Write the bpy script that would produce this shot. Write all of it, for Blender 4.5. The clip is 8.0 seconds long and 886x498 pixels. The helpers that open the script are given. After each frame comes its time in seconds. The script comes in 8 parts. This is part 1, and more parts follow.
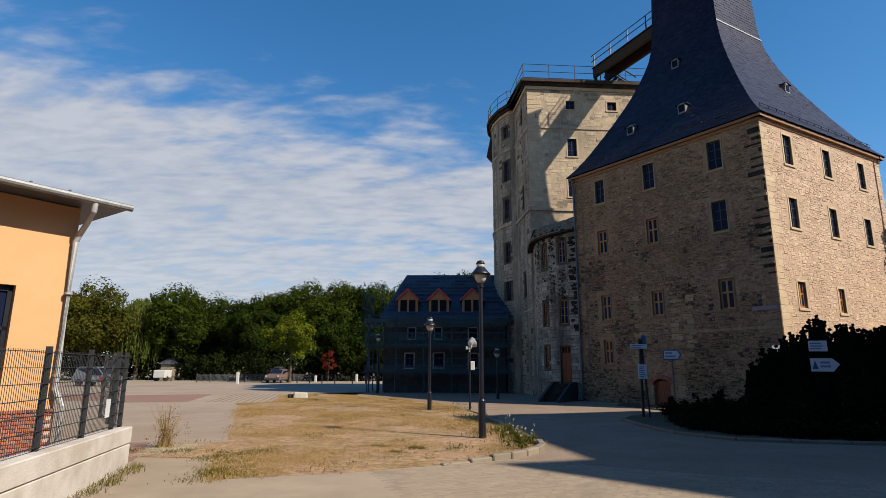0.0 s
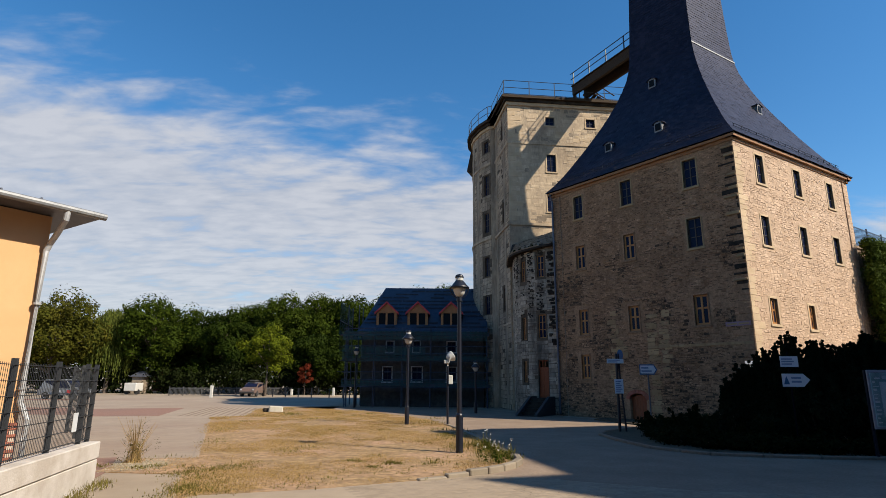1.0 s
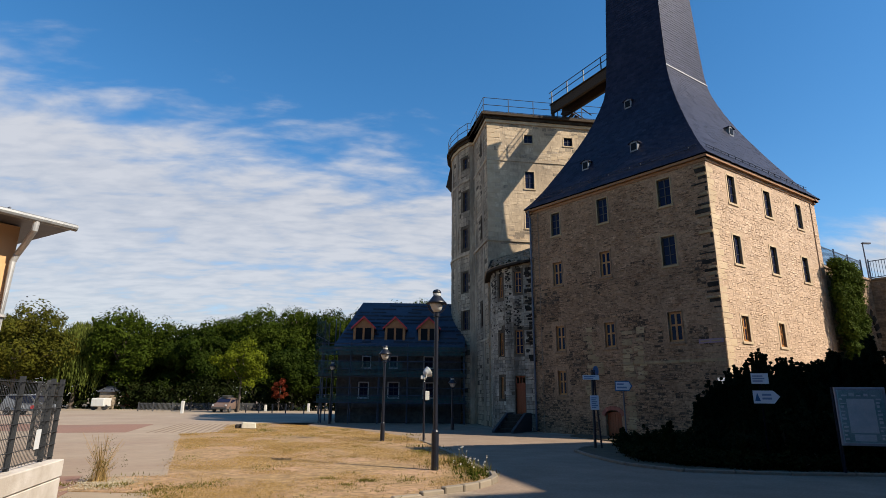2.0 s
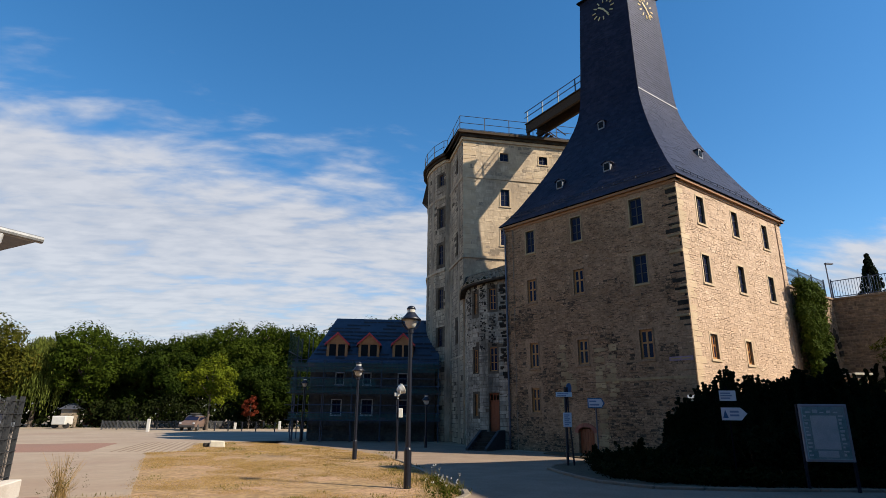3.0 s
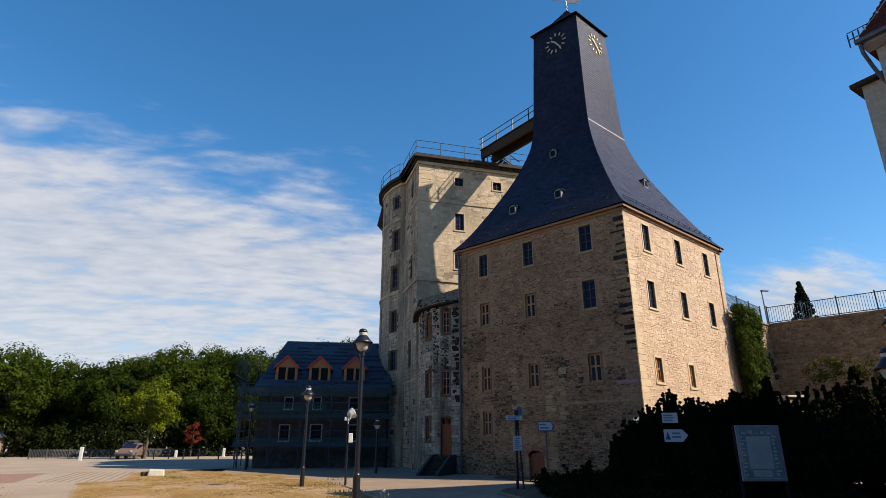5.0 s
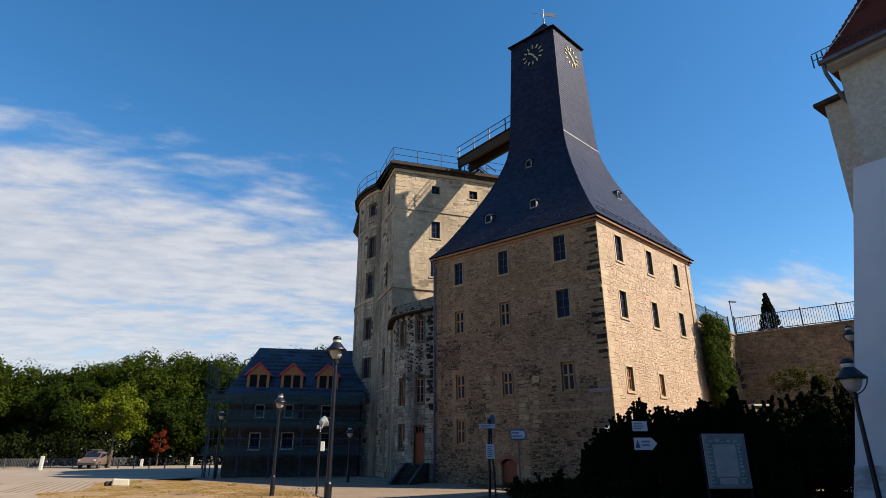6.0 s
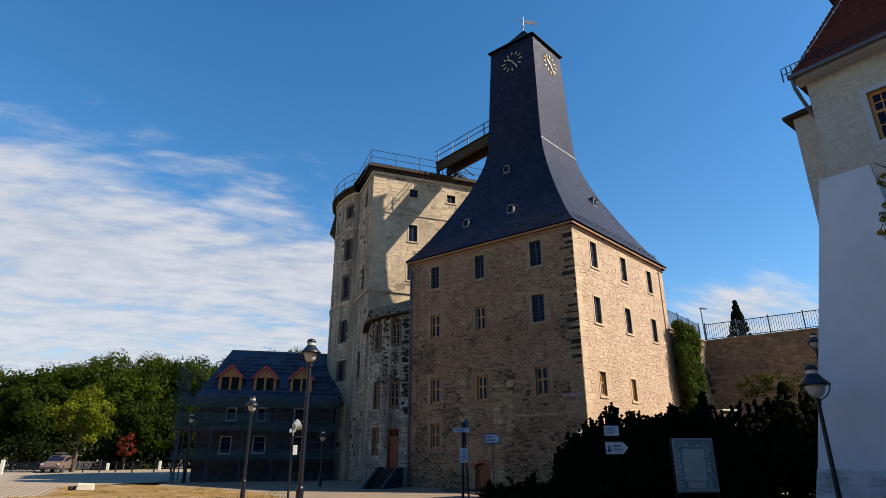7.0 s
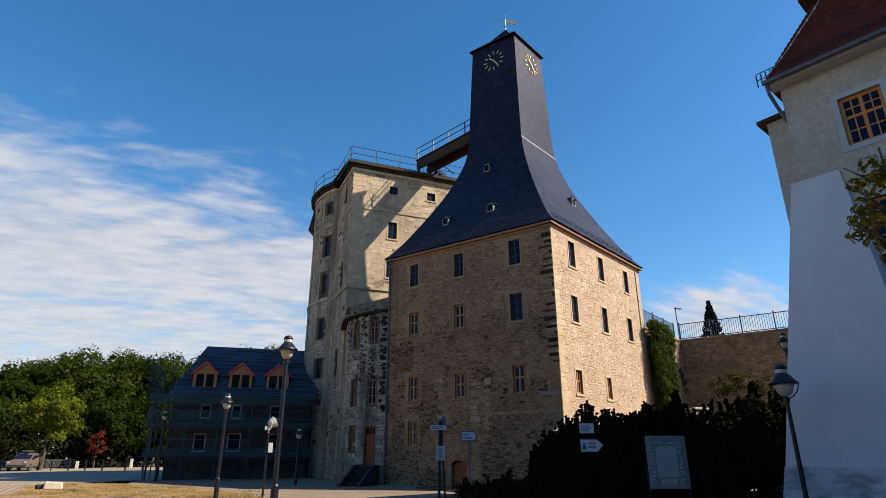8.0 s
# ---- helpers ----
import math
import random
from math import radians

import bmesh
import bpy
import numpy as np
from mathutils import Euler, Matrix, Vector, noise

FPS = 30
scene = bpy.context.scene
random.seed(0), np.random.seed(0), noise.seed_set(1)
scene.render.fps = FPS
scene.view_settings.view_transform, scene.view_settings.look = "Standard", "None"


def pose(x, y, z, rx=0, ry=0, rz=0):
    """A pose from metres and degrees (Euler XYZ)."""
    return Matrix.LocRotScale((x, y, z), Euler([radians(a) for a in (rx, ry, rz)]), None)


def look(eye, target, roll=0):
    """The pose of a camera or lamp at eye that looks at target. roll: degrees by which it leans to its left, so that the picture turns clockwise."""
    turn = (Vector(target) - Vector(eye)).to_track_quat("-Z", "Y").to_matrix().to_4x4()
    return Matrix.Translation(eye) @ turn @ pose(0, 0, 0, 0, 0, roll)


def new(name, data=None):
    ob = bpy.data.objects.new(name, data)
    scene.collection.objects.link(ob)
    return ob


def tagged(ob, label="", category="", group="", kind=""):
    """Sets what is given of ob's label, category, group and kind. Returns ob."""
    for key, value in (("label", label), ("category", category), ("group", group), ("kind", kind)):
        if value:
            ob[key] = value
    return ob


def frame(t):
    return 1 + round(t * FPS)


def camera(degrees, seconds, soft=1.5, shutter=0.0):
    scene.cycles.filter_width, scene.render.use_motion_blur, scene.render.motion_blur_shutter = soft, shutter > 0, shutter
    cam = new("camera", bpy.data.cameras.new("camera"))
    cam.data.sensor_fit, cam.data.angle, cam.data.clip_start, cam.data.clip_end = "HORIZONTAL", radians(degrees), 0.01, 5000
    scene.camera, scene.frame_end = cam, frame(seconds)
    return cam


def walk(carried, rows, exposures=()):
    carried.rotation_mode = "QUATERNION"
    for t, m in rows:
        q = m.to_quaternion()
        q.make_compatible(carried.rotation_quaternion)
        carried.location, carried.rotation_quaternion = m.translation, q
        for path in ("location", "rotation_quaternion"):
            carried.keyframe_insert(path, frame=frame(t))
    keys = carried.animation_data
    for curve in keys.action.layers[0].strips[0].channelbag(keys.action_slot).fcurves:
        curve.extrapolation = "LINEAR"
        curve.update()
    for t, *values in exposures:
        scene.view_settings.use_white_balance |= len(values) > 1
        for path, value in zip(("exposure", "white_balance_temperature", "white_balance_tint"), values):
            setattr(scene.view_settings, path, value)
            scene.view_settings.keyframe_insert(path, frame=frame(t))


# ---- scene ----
cam = camera(76.2, 8.0, 0.75)
PATH = [
    (0, (-0.0, 0.0, 1.701), (-0.015, 19.57, 5.825), 0.20),
    (0.5, (0.007, -0.005, 1.701), (0.341, 19.515, 6.043), 0.34),
    (1, (0.012, -0.011, 1.702), (0.709, 19.444, 6.288), 0.41),
    (1.5, (0.021, -0.016, 1.709), (1.067, 19.364, 6.537), 0.49),
    (3, (0.048, -0.079, 1.703), (2.319, 18.968, 7.367), 0.47),
    (3.5, (0.056, -0.118, 1.7), (2.708, 18.809, 7.593), 0.35),
    (4, (0.069, -0.153, 1.694), (3.115, 18.645, 7.806), 0.18),
    (4.5, (0.074, -0.186, 1.682), (3.482, 18.493, 7.966), 0.02),
    (6, (0.066, -0.28, 1.679), (4.68, 17.996, 8.363), -0.14),
    (6.5, (0.069, -0.302, 1.674), (5.057, 17.844, 8.446), -0.12),
    (7, (0.073, -0.311, 1.679), (5.45, 17.712, 8.479), -0.07),
    (7.5, (0.079, -0.314, 1.681), (5.798, 17.612, 8.46), -0.06),
    (8, (0.079, -0.315, 1.676), (6.156, 17.511, 8.406), -0.11),
]
walk(cam, [(t, look(eye, target, roll)) for t, eye, target, roll in PATH], [(0, 0.58, 6600, 10), (1.2, 0.72, 6700, 10), (4, 0.83, 6750, 10), (8, 0.86, 6800, 10)])

# ---- light ----
SUN_AZ = Vector((0.866, -0.5, 0.0)).normalized()   # towards the sun, seen from above
SUN_EL = radians(40.5)
SKY_STRENGTH, SUN_STRENGTH = 0.102, 5.0

world = bpy.data.worlds.new("world")
scene.world = world
world.use_nodes = True
wn, wl = world.node_tree.nodes, world.node_tree.links
wn.clear()
sky = wn.new("ShaderNodeTexSky")
sky.sky_type = "NISHITA"
sky.sun_disc = False
sky.sun_elevation = SUN_EL
sky.sun_rotation = math.atan2(SUN_AZ.x, SUN_AZ.y)
sky.altitude, sky.air_density, sky.dust_density, sky.ozone_density = 100, 1.0, 0.3, 3.0
bg = wn.new("ShaderNodeBackground")
bg.inputs["Strength"].default_value = SKY_STRENGTH
wout = wn.new("ShaderNodeOutputWorld")
# thin drifting cloud: noise on a high flat layer, denser towards the north-west
tc = wn.new("ShaderNodeTexCoord")
sep = wn.new("ShaderNodeSeparateXYZ")
wl.new(tc.outputs["Generated"], sep.inputs[0])


def wmath(op, a, b=None, c=None):
    n = wn.new("ShaderNodeMath")
    n.operation = op
    for k, v in enumerate((a, b, c)):
        if v is None:
            continue
        if isinstance(v, (int, float)):
            n.inputs[k].default_value = v
        else:
            wl.new(v, n.inputs[k])
    return n.outputs[0]


zz = wmath("ADD", wmath("MAXIMUM", sep.outputs[2], 0.0), 0.2)
comb = wn.new("ShaderNodeCombineXYZ")
wl.new(wmath("DIVIDE", sep.outputs[0], zz), comb.inputs[0])
wl.new(wmath("MULTIPLY", wmath("DIVIDE", sep.outputs[1], zz), 2.1), comb.inputs[1])
mapn = wn.new("ShaderNodeMapping")
mapn.inputs["Rotation"].default_value = (0, 0, radians(-20))
mapn.inputs["Location"].default_value = (1.7, 0.4, 0)
wl.new(comb.outputs[0], mapn.inputs[0])


def wnoise(scale, detail, rough, distortion):
    n = wn.new("ShaderNodeTexNoise")
    n.inputs["Scale"].default_value, n.inputs["Detail"].default_value = scale, detail
    n.inputs["Roughness"].default_value, n.inputs["Distortion"].default_value = rough, distortion
    wl.new(mapn.outputs[0], n.inputs["Vector"])
    return n.outputs["Fac"]


def wrange(v, f0, f1, t0=0.0, t1=1.0):
    n = wn.new("ShaderNodeMapRange")
    for key, value in zip(("From Min", "From Max", "To Min", "To Max"), (f0, f1, t0, t1)):
        n.inputs[key].default_value = value
    wl.new(v, n.inputs[0])
    return n.outputs[0]


broad, fine, ripple = wnoise(0.7, 3, 0.5, 0.15), wnoise(3.6, 6, 0.56, 0.3), wnoise(10.0, 3, 0.5, 0.2)
# the bank lies low in the north-west, under a slanting upper edge
edge = wmath("SUBTRACT", wmath("SUBTRACT", 0.428, wmath("MULTIPLY", sep.outputs[0], 0.05)), sep.outputs[2])
bank = wmath("ADD", wrange(edge, -0.09, 0.13, -0.55, 0.22), wrange(sep.outputs[0], 0.14, 0.42, 0.0, -0.6))
bank = wmath("ADD", bank, wrange(sep.outputs[1], 0.0, 0.4, -0.5, 0.0))
dens = wmath("ADD", wmath("ADD", wmath("MULTIPLY", broad, 0.45), wmath("MULTIPLY", fine, 1.05)), bank)
dens = wmath("ADD", dens, wmath("MULTIPLY", wmath("SUBTRACT", ripple, 0.5), 0.3))
# a small separate cloud low in the north-east
puff = wmath("MULTIPLY", wrange(sep.outputs[0], 0.58, 0.68), wrange(sep.outputs[0], 0.68, 0.86, 1.0, 0.0))
puff = wmath("MULTIPLY", puff, wmath("MULTIPLY", wrange(sep.outputs[2], 0.12, 0.19), wrange(sep.outputs[2], 0.21, 0.29, 1.0, 0.0)))
dens = wmath("ADD", dens, wmath("MULTIPLY", puff, 0.6))
cover = wn.new("ShaderNodeMapRange")
cover.interpolation_type = "SMOOTHSTEP"
cover.inputs["From Min"].default_value, cover.inputs["From Max"].default_value = 0.42, 1.0
wl.new(dens, cover.inputs[0])
deep = wn.new("ShaderNodeHueSaturation")
deep.inputs["Hue"].default_value = 0.498
deep.inputs["Saturation"].default_value, deep.inputs["Value"].default_value = 1.3, 1.02
wl.new(sky.outputs[0], deep.inputs["Color"])
mixc = wn.new("ShaderNodeMix")
mixc.data_type = "RGBA"
wl.new(wmath("MULTIPLY", cover.outputs[0], 0.88), mixc.inputs["Factor"])
wl.new(deep.outputs[0], mixc.inputs["A"])
# thicker parts of the cloud are brighter than its thin veils
glow = wn.new("ShaderNodeMix")
glow.data_type = "RGBA"
wl.new(wrange(wmath("ADD", fine, wmath("MULTIPLY", ripple, 0.6)), 0.65, 0.95), glow.inputs["Factor"])
glow.inputs["A"].default_value, glow.inputs["B"].default_value = (3.0, 3.2, 3.65, 1), (3.85, 3.95, 4.25, 1)
wl.new(glow.outputs["Result"], mixc.inputs["B"])
wl.new(mixc.outputs["Result"], bg.inputs["Color"])
wl.new(bg.outputs[0], wout.inputs[0])

sun = new("sun", bpy.data.lights.new("sun", "SUN"))
sun.data.energy, sun.data.angle, sun.data.color = SUN_STRENGTH, radians(0.53), (1.0, 0.895, 0.74)
sun.matrix_world = look((0, 0, 60), Vector((0, 0, 60)) - (SUN_AZ * math.cos(SUN_EL) + Vector((0, 0, math.sin(SUN_EL)))))

# ---- materials ----
def mat(name, c1, c2, scale=3.0, c3=None, scale3=0.35, amt3=0.5, rough=0.85, bump=0.25, bscale=30.0, metal=0.0,
        island=0.0, objr=0.0, spec=0.4, stretch=(1, 1, 1), rough2=None, detail=6, grain=0.0, gscale=14.0):
    """Two-scale procedural surface: grain between c1 and c2, patches towards c3, optional per-piece variation."""
    m = bpy.data.materials.new(name)
    m.use_nodes = True
    n, l = m.node_tree.nodes, m.node_tree.links
    p = n["Principled BSDF"]
    co = n.new("ShaderNodeTexCoord")
    mp = n.new("ShaderNodeMapping")
    mp.inputs["Scale"].default_value = stretch
    l.new(co.outputs["Object"], mp.inputs[0])

    def tex(s, d):
        t = n.new("ShaderNodeTexNoise")
        t.inputs["Scale"].default_value, t.inputs["Detail"].default_value = s, d
        t.inputs["Roughness"].default_value = 0.6
        l.new(mp.outputs[0], t.inputs["Vector"])
        return t.outputs["Fac"]

    def ramp(v, lo, hi):
        r = n.new("ShaderNodeMapRange")
        r.inputs["From Min"].default_value, r.inputs["From Max"].default_value = lo, hi
        l.new(v, r.inputs[0])
        return r.outputs[0]

    def mix(f, a, b):
        x = n.new("ShaderNodeMix")
        x.data_type = "RGBA"
        l.new(f, x.inputs["Factor"])
        for key, v in (("A", a), ("B", b)):
            if isinstance(v, tuple):
                x.inputs[key].default_value = (*v, 1)
            else:
                l.new(v, x.inputs[key])
        return x.outputs["Result"]

    col = mix(ramp(tex(scale, detail), 0.32, 0.68), c1, c2)
    if c3:
        f = n.new("ShaderNodeMath")
        f.operation = "MULTIPLY"
        f.inputs[1].default_value = amt3
        l.new(ramp(tex(scale3, 5), 0.45, 0.65), f.inputs[0])
        col = mix(f.outputs[0], col, c3)
    if grain:
        r = n.new("ShaderNodeMapRange")
        r.inputs["From Min"].default_value, r.inputs["From Max"].default_value = 0.3, 0.7
        r.inputs["To Min"].default_value, r.inputs["To Max"].default_value = 1 - grain, 1 + grain
        l.new(tex(gscale, 5), r.inputs[0])
        hsv = n.new("ShaderNodeHueSaturation")
        l.new(r.outputs[0], hsv.inputs["Value"])
        l.new(col, hsv.inputs["Color"])
        col = hsv.outputs[0]
    for amount, kind in ((island, 0), (objr, 1)):
        if amount:
            src = n.new("ShaderNodeNewGeometry" if kind == 0 else "ShaderNodeObjectInfo")
            hsv = n.new("ShaderNodeHueSaturation")
            r = n.new("ShaderNodeMapRange")
            r.inputs["To Min"].default_value, r.inputs["To Max"].default_value = 1 - amount, 1 + amount
            l.new(src.outputs["Random Per Island" if kind == 0 else "Random"], r.inputs[0])
            l.new(r.outputs[0], hsv.inputs["Value"])
            l.new(col, hsv.inputs["Color"])
            col = hsv.outputs[0]
    l.new(col, p.inputs["Base Color"])
    p.inputs["Roughness"].default_value, p.inputs["Metallic"].default_value = rough, metal
    p.inputs["Specular IOR Level"].default_value = spec
    if rough2 is not None:
        r = n.new("ShaderNodeMapRange")
        r.inputs["To Min"].default_value, r.inputs["To Max"].default_value = rough, rough2
        l.new(tex(scale * 2, 4), r.inputs[0])
        l.new(r.outputs[0], p.inputs["Roughness"])
    if bump:
        b = n.new("ShaderNodeBump")
        b.inputs["Strength"].default_value, b.inputs["Distance"].default_value = bump, 0.02
        l.new(tex(bscale, 8), b.inputs["Height"])
        l.new(b.outputs[0], p.inputs["Normal"])
    return m


def leafmat(name, c1, c2, trans=0.22):
    m = mat(name, c1, c2, scale=0.35, rough=0.7, bump=0, island=0.35, spec=0.04)
    n, l = m.node_tree.nodes, m.node_tree.links
    p, out = n["Principled BSDF"], n["Material Output"]
    tr = n.new("ShaderNodeBsdfTranslucent")
    src = p.inputs["Base Color"].links[0].from_socket
    l.new(src, tr.inputs["Color"])
    mx = n.new("ShaderNodeMixShader")
    mx.inputs[0].default_value = trans
    l.new(p.outputs[0], mx.inputs[1])
    l.new(tr.outputs[0], mx.inputs[2])
    l.new(mx.outputs[0], out.inputs["Surface"])
    return m


def glassmat(name, tint=(0.02, 0.03, 0.04), rough=0.06):
    m = bpy.data.materials.new(name)
    m.use_nodes = True
    p = m.node_tree.nodes["Principled BSDF"]
    p.inputs["Base Color"].default_value = (*tint, 1)
    p.inputs["Roughness"].default_value = rough
    p.inputs["Specular IOR Level"].default_value = 0.06
    return m


M = {}
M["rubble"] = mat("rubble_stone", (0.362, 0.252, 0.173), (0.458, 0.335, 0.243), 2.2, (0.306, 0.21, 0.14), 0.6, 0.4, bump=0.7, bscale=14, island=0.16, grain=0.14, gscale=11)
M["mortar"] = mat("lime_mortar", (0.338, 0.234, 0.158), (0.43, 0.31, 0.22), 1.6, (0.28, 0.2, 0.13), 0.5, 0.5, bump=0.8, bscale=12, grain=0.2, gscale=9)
# front wall: brown finish, darkened further to carry that face's shade
M["shaded_brown_rubble"] = mat("shaded_brown_rubble_stone", (0.215, 0.128, 0.074), (0.345, 0.215, 0.13), 2.4, (0.165, 0.1, 0.06), 0.5, 0.5, bump=0.8, bscale=14, island=0.24, spec=0.12, grain=0.28, gscale=12)
M["shaded_brown_render"] = mat("shaded_brown_weathered_render", (0.235, 0.142, 0.083), (0.335, 0.21, 0.127), 0.9, (0.17, 0.104, 0.063), 0.35, 0.7, bump=0.8, bscale=12, spec=0.12, grain=0.3, gscale=10)
M["open_joint"] = mat("dirty_open_joint", (0.04388, 0.03159, 0.02281), (0.1053, 0.07371, 0.04914), 5.0, bump=0.5, bscale=20, spec=0.12)
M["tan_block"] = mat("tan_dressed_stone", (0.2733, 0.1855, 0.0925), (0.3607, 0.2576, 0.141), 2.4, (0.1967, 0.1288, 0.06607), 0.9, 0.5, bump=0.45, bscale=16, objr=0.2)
M["dark_oak"] = mat("dark_window_wood", (0.024, 0.0176, 0.0144), (0.044, 0.032, 0.024), 6.0, rough=0.5, bump=0.15)
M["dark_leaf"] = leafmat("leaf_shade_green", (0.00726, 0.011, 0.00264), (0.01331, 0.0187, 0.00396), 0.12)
M["ashlar"] = mat("pale_ashlar", (0.3772, 0.2829, 0.1804), (0.4592, 0.3567, 0.2419), 2.0, (0.3116, 0.2255, 0.1394), 0.9, 0.4, bump=0.35, bscale=18, objr=0.07, island=0.07)
M["dark_stone"] = mat("weathered_dark_stone", (0.015, 0.0126, 0.0108), (0.036, 0.03, 0.024), 3.0, (0.072, 0.057, 0.042), 1.2, 0.4, bump=0.5, bscale=18, objr=0.25, spec=0.12)
M["render_old"] = mat("old_lime_render", (0.385, 0.295, 0.2), (0.5, 0.395, 0.275), 1.2, (0.17, 0.128, 0.09), 0.6, 0.7, bump=0.6, bscale=12, stretch=(1, 1, 0.5), island=0.12, grain=0.16, gscale=7)
M["render_warm"] = mat("stained_beige_render", (0.27, 0.21, 0.147), (0.42, 0.335, 0.24), 1.6, (0.08, 0.065, 0.052), 1.1, 0.65, bump=0.7, bscale=10, stretch=(1, 1, 0.22), island=0.24, grain=0.25, gscale=9)
M["render_grey"] = mat("stained_grey_render", (0.2624, 0.223, 0.1722), (0.41, 0.3526, 0.2747), 1.8, (0.0246, 0.02132, 0.01804), 0.9, 0.8, bump=0.8, bscale=9, stretch=(1, 1, 0.38), island=0.3, grain=0.3, gscale=8)
M["slate"] = mat("slate", (0.007, 0.007, 0.014), (0.016, 0.016, 0.026), 3.0, (0.022, 0.022, 0.033), 0.6, 0.4, rough=0.46, bump=0.15, bscale=25, island=0.35, spec=0.23)
slate_bsdf = M["slate"].node_tree.nodes["Principled BSDF"]
slate_bsdf.inputs["Specular Tint"].default_value = (0.55, 0.62, 1.0, 1)
M["stain"] = mat("grey_weathered_facing", (0.2, 0.158, 0.115), (0.3, 0.24, 0.175), 2.5, (0.09, 0.073, 0.056), 1.5, 0.6, bump=0.5, bscale=12, objr=0.25, grain=0.2)
M["hatch_zinc"] = mat("dull_zinc_cheek", (0.12, 0.125, 0.14), (0.18, 0.185, 0.2), 4.0, rough=0.55, bump=0.1)
M["slate_under"] = mat("slate_bed", (0.001937, 0.002218, 0.005326), (0.003391, 0.003802, 0.008171), 3.0, rough=0.7, bump=0.2, spec=0.06)
M["eave_wood"] = mat("brown_eave_board", (0.2, 0.092, 0.036), (0.29, 0.14, 0.056), 3.0, rough=0.6, bump=0.2, stretch=(1, 1, 8))
M["oak"] = mat("brown_window_wood", (0.2592, 0.1122, 0.03029), (0.3672, 0.1683, 0.04712), 6.0, rough=0.5, bump=0.15)
M["door_wood"] = mat("red_brown_door_wood", (0.17, 0.034, 0.007), (0.24, 0.052, 0.011), 5.0, rough=0.5, bump=0.2, stretch=(6, 6, 0.7))
M["dark_wood"] = mat("tarred_wood", (0.03, 0.021, 0.014), (0.062, 0.043, 0.028), 4.0, rough=0.7, bump=0.3, stretch=(1, 5, 5), spec=0.12)
M["glass"] = glassmat("window_glass", (0.009, 0.013, 0.034), 0.08)
M["dark_glass"] = glassmat("unlit_pane_glass", (0.006, 0.007, 0.009), 0.35)
M["dark_glass"].node_tree.nodes["Principled BSDF"].inputs["Specular IOR Level"].default_value = 0.08
M["zinc"] = mat("zinc_sheet", (0.33, 0.34, 0.35), (0.45, 0.46, 0.47), 4.0, (0.22, 0.22, 0.22), 1.5, 0.4, rough=0.5, bump=0.08, metal=0.4, rough2=0.65)
M["gutter_zinc"] = mat("dull_zinc_gutter", (0.17, 0.178, 0.185), (0.24, 0.248, 0.255), 4.0, rough=0.5, bump=0.08, metal=0.3)
M["dark_zinc"] = mat("weathered_zinc_pipe", (0.07, 0.077, 0.1001), (0.112, 0.119, 0.1463), 4.0, rough=0.5, bump=0.08, metal=0.5)
M["iron"] = mat("painted_blue_grey_iron", (0.004328, 0.006011, 0.0127), (0.007575, 0.009919, 0.01825), 8.0, rough=0.4, bump=0.08)
M["rail_steel"] = mat("galvanised_rail", (0.034, 0.041, 0.055), (0.055, 0.064, 0.08), 8.0, rough=0.45, bump=0.05, metal=0.3)
M["blue_rail"] = mat("blue_painted_rail", (0.036, 0.054, 0.09), (0.051, 0.072, 0.114), 8.0, rough=0.45, bump=0.05)
M["opal"] = mat("opal_lamp_glass", (0.4067, 0.3936, 0.3608), (0.4592, 0.4461, 0.4067), 5.0, rough=0.3, bump=0, spec=0.5)
M["lamp_white"] = mat("white_enamel", (0.4592, 0.4592, 0.4238), (0.5248, 0.5248, 0.4861), 5.0, rough=0.35, bump=0.03)
M["white_paint"] = mat("white_paint", (0.4428, 0.4339, 0.4047), (0.492, 0.4822, 0.4509), 3.0, rough=0.5, bump=0.05)
M["yellow_plaster"] = mat("yellow_plaster", (0.5076, 0.2959, 0.141), (0.5409, 0.3249, 0.1619), 1.5, (0.4675, 0.2669, 0.1254), 0.4, 0.35, bump=0.12, bscale=60)
M["brick"] = mat("red_brick", (0.205, 0.0697, 0.0451), (0.2952, 0.1066, 0.0697), 5.0, (0.1312, 0.0492, 0.0369), 1.0, 0.4, bump=0.3, bscale=40, objr=0.25, island=0.25)
M["brick_joint"] = mat("brick_joint", (0.4, 0.33, 0.27), (0.5, 0.42, 0.35), 6.0, bump=0.2)
M["white_wall"] = mat("whitewashed_concrete", (0.4503, 0.4176, 0.3804), (0.5186, 0.4872, 0.4565), 1.2, (0.30, 0.255, 0.205), 1.3, 0.62, bump=0.35, bscale=30)
M["fence_steel"] = mat("anthracite_fence_steel", (0.017, 0.020, 0.025), (0.028, 0.032, 0.037), 10.0, rough=0.65, bump=0.03)
M["house_grey"] = mat("grey_rough_plaster", (0.33, 0.295, 0.245), (0.47, 0.43, 0.365), 7.0, (0.32, 0.275, 0.225), 0.6, 0.5, bump=0.9, bscale=16, detail=9)
M["house_plinth"] = mat("stained_plinth_plaster", (0.43, 0.45, 0.48), (0.54, 0.56, 0.59), 0.9, (0.2, 0.205, 0.21), 1.6, 0.75, bump=0.35, bscale=14, stretch=(1, 1, 2.5), grain=0.12)
M["house_white"] = mat("pale_smooth_plaster", (0.5084, 0.5248, 0.5576), (0.574, 0.5904, 0.615), 0.9, (0.4264, 0.4346, 0.4592), 0.35, 0.4, bump=0.12, bscale=30)
M["surround_grey"] = mat("pale_grey_surround", (0.36, 0.37, 0.39), (0.43, 0.44, 0.45), 1.0, (0.31, 0.32, 0.33), 0.5, 0.4, bump=0.15, bscale=30)
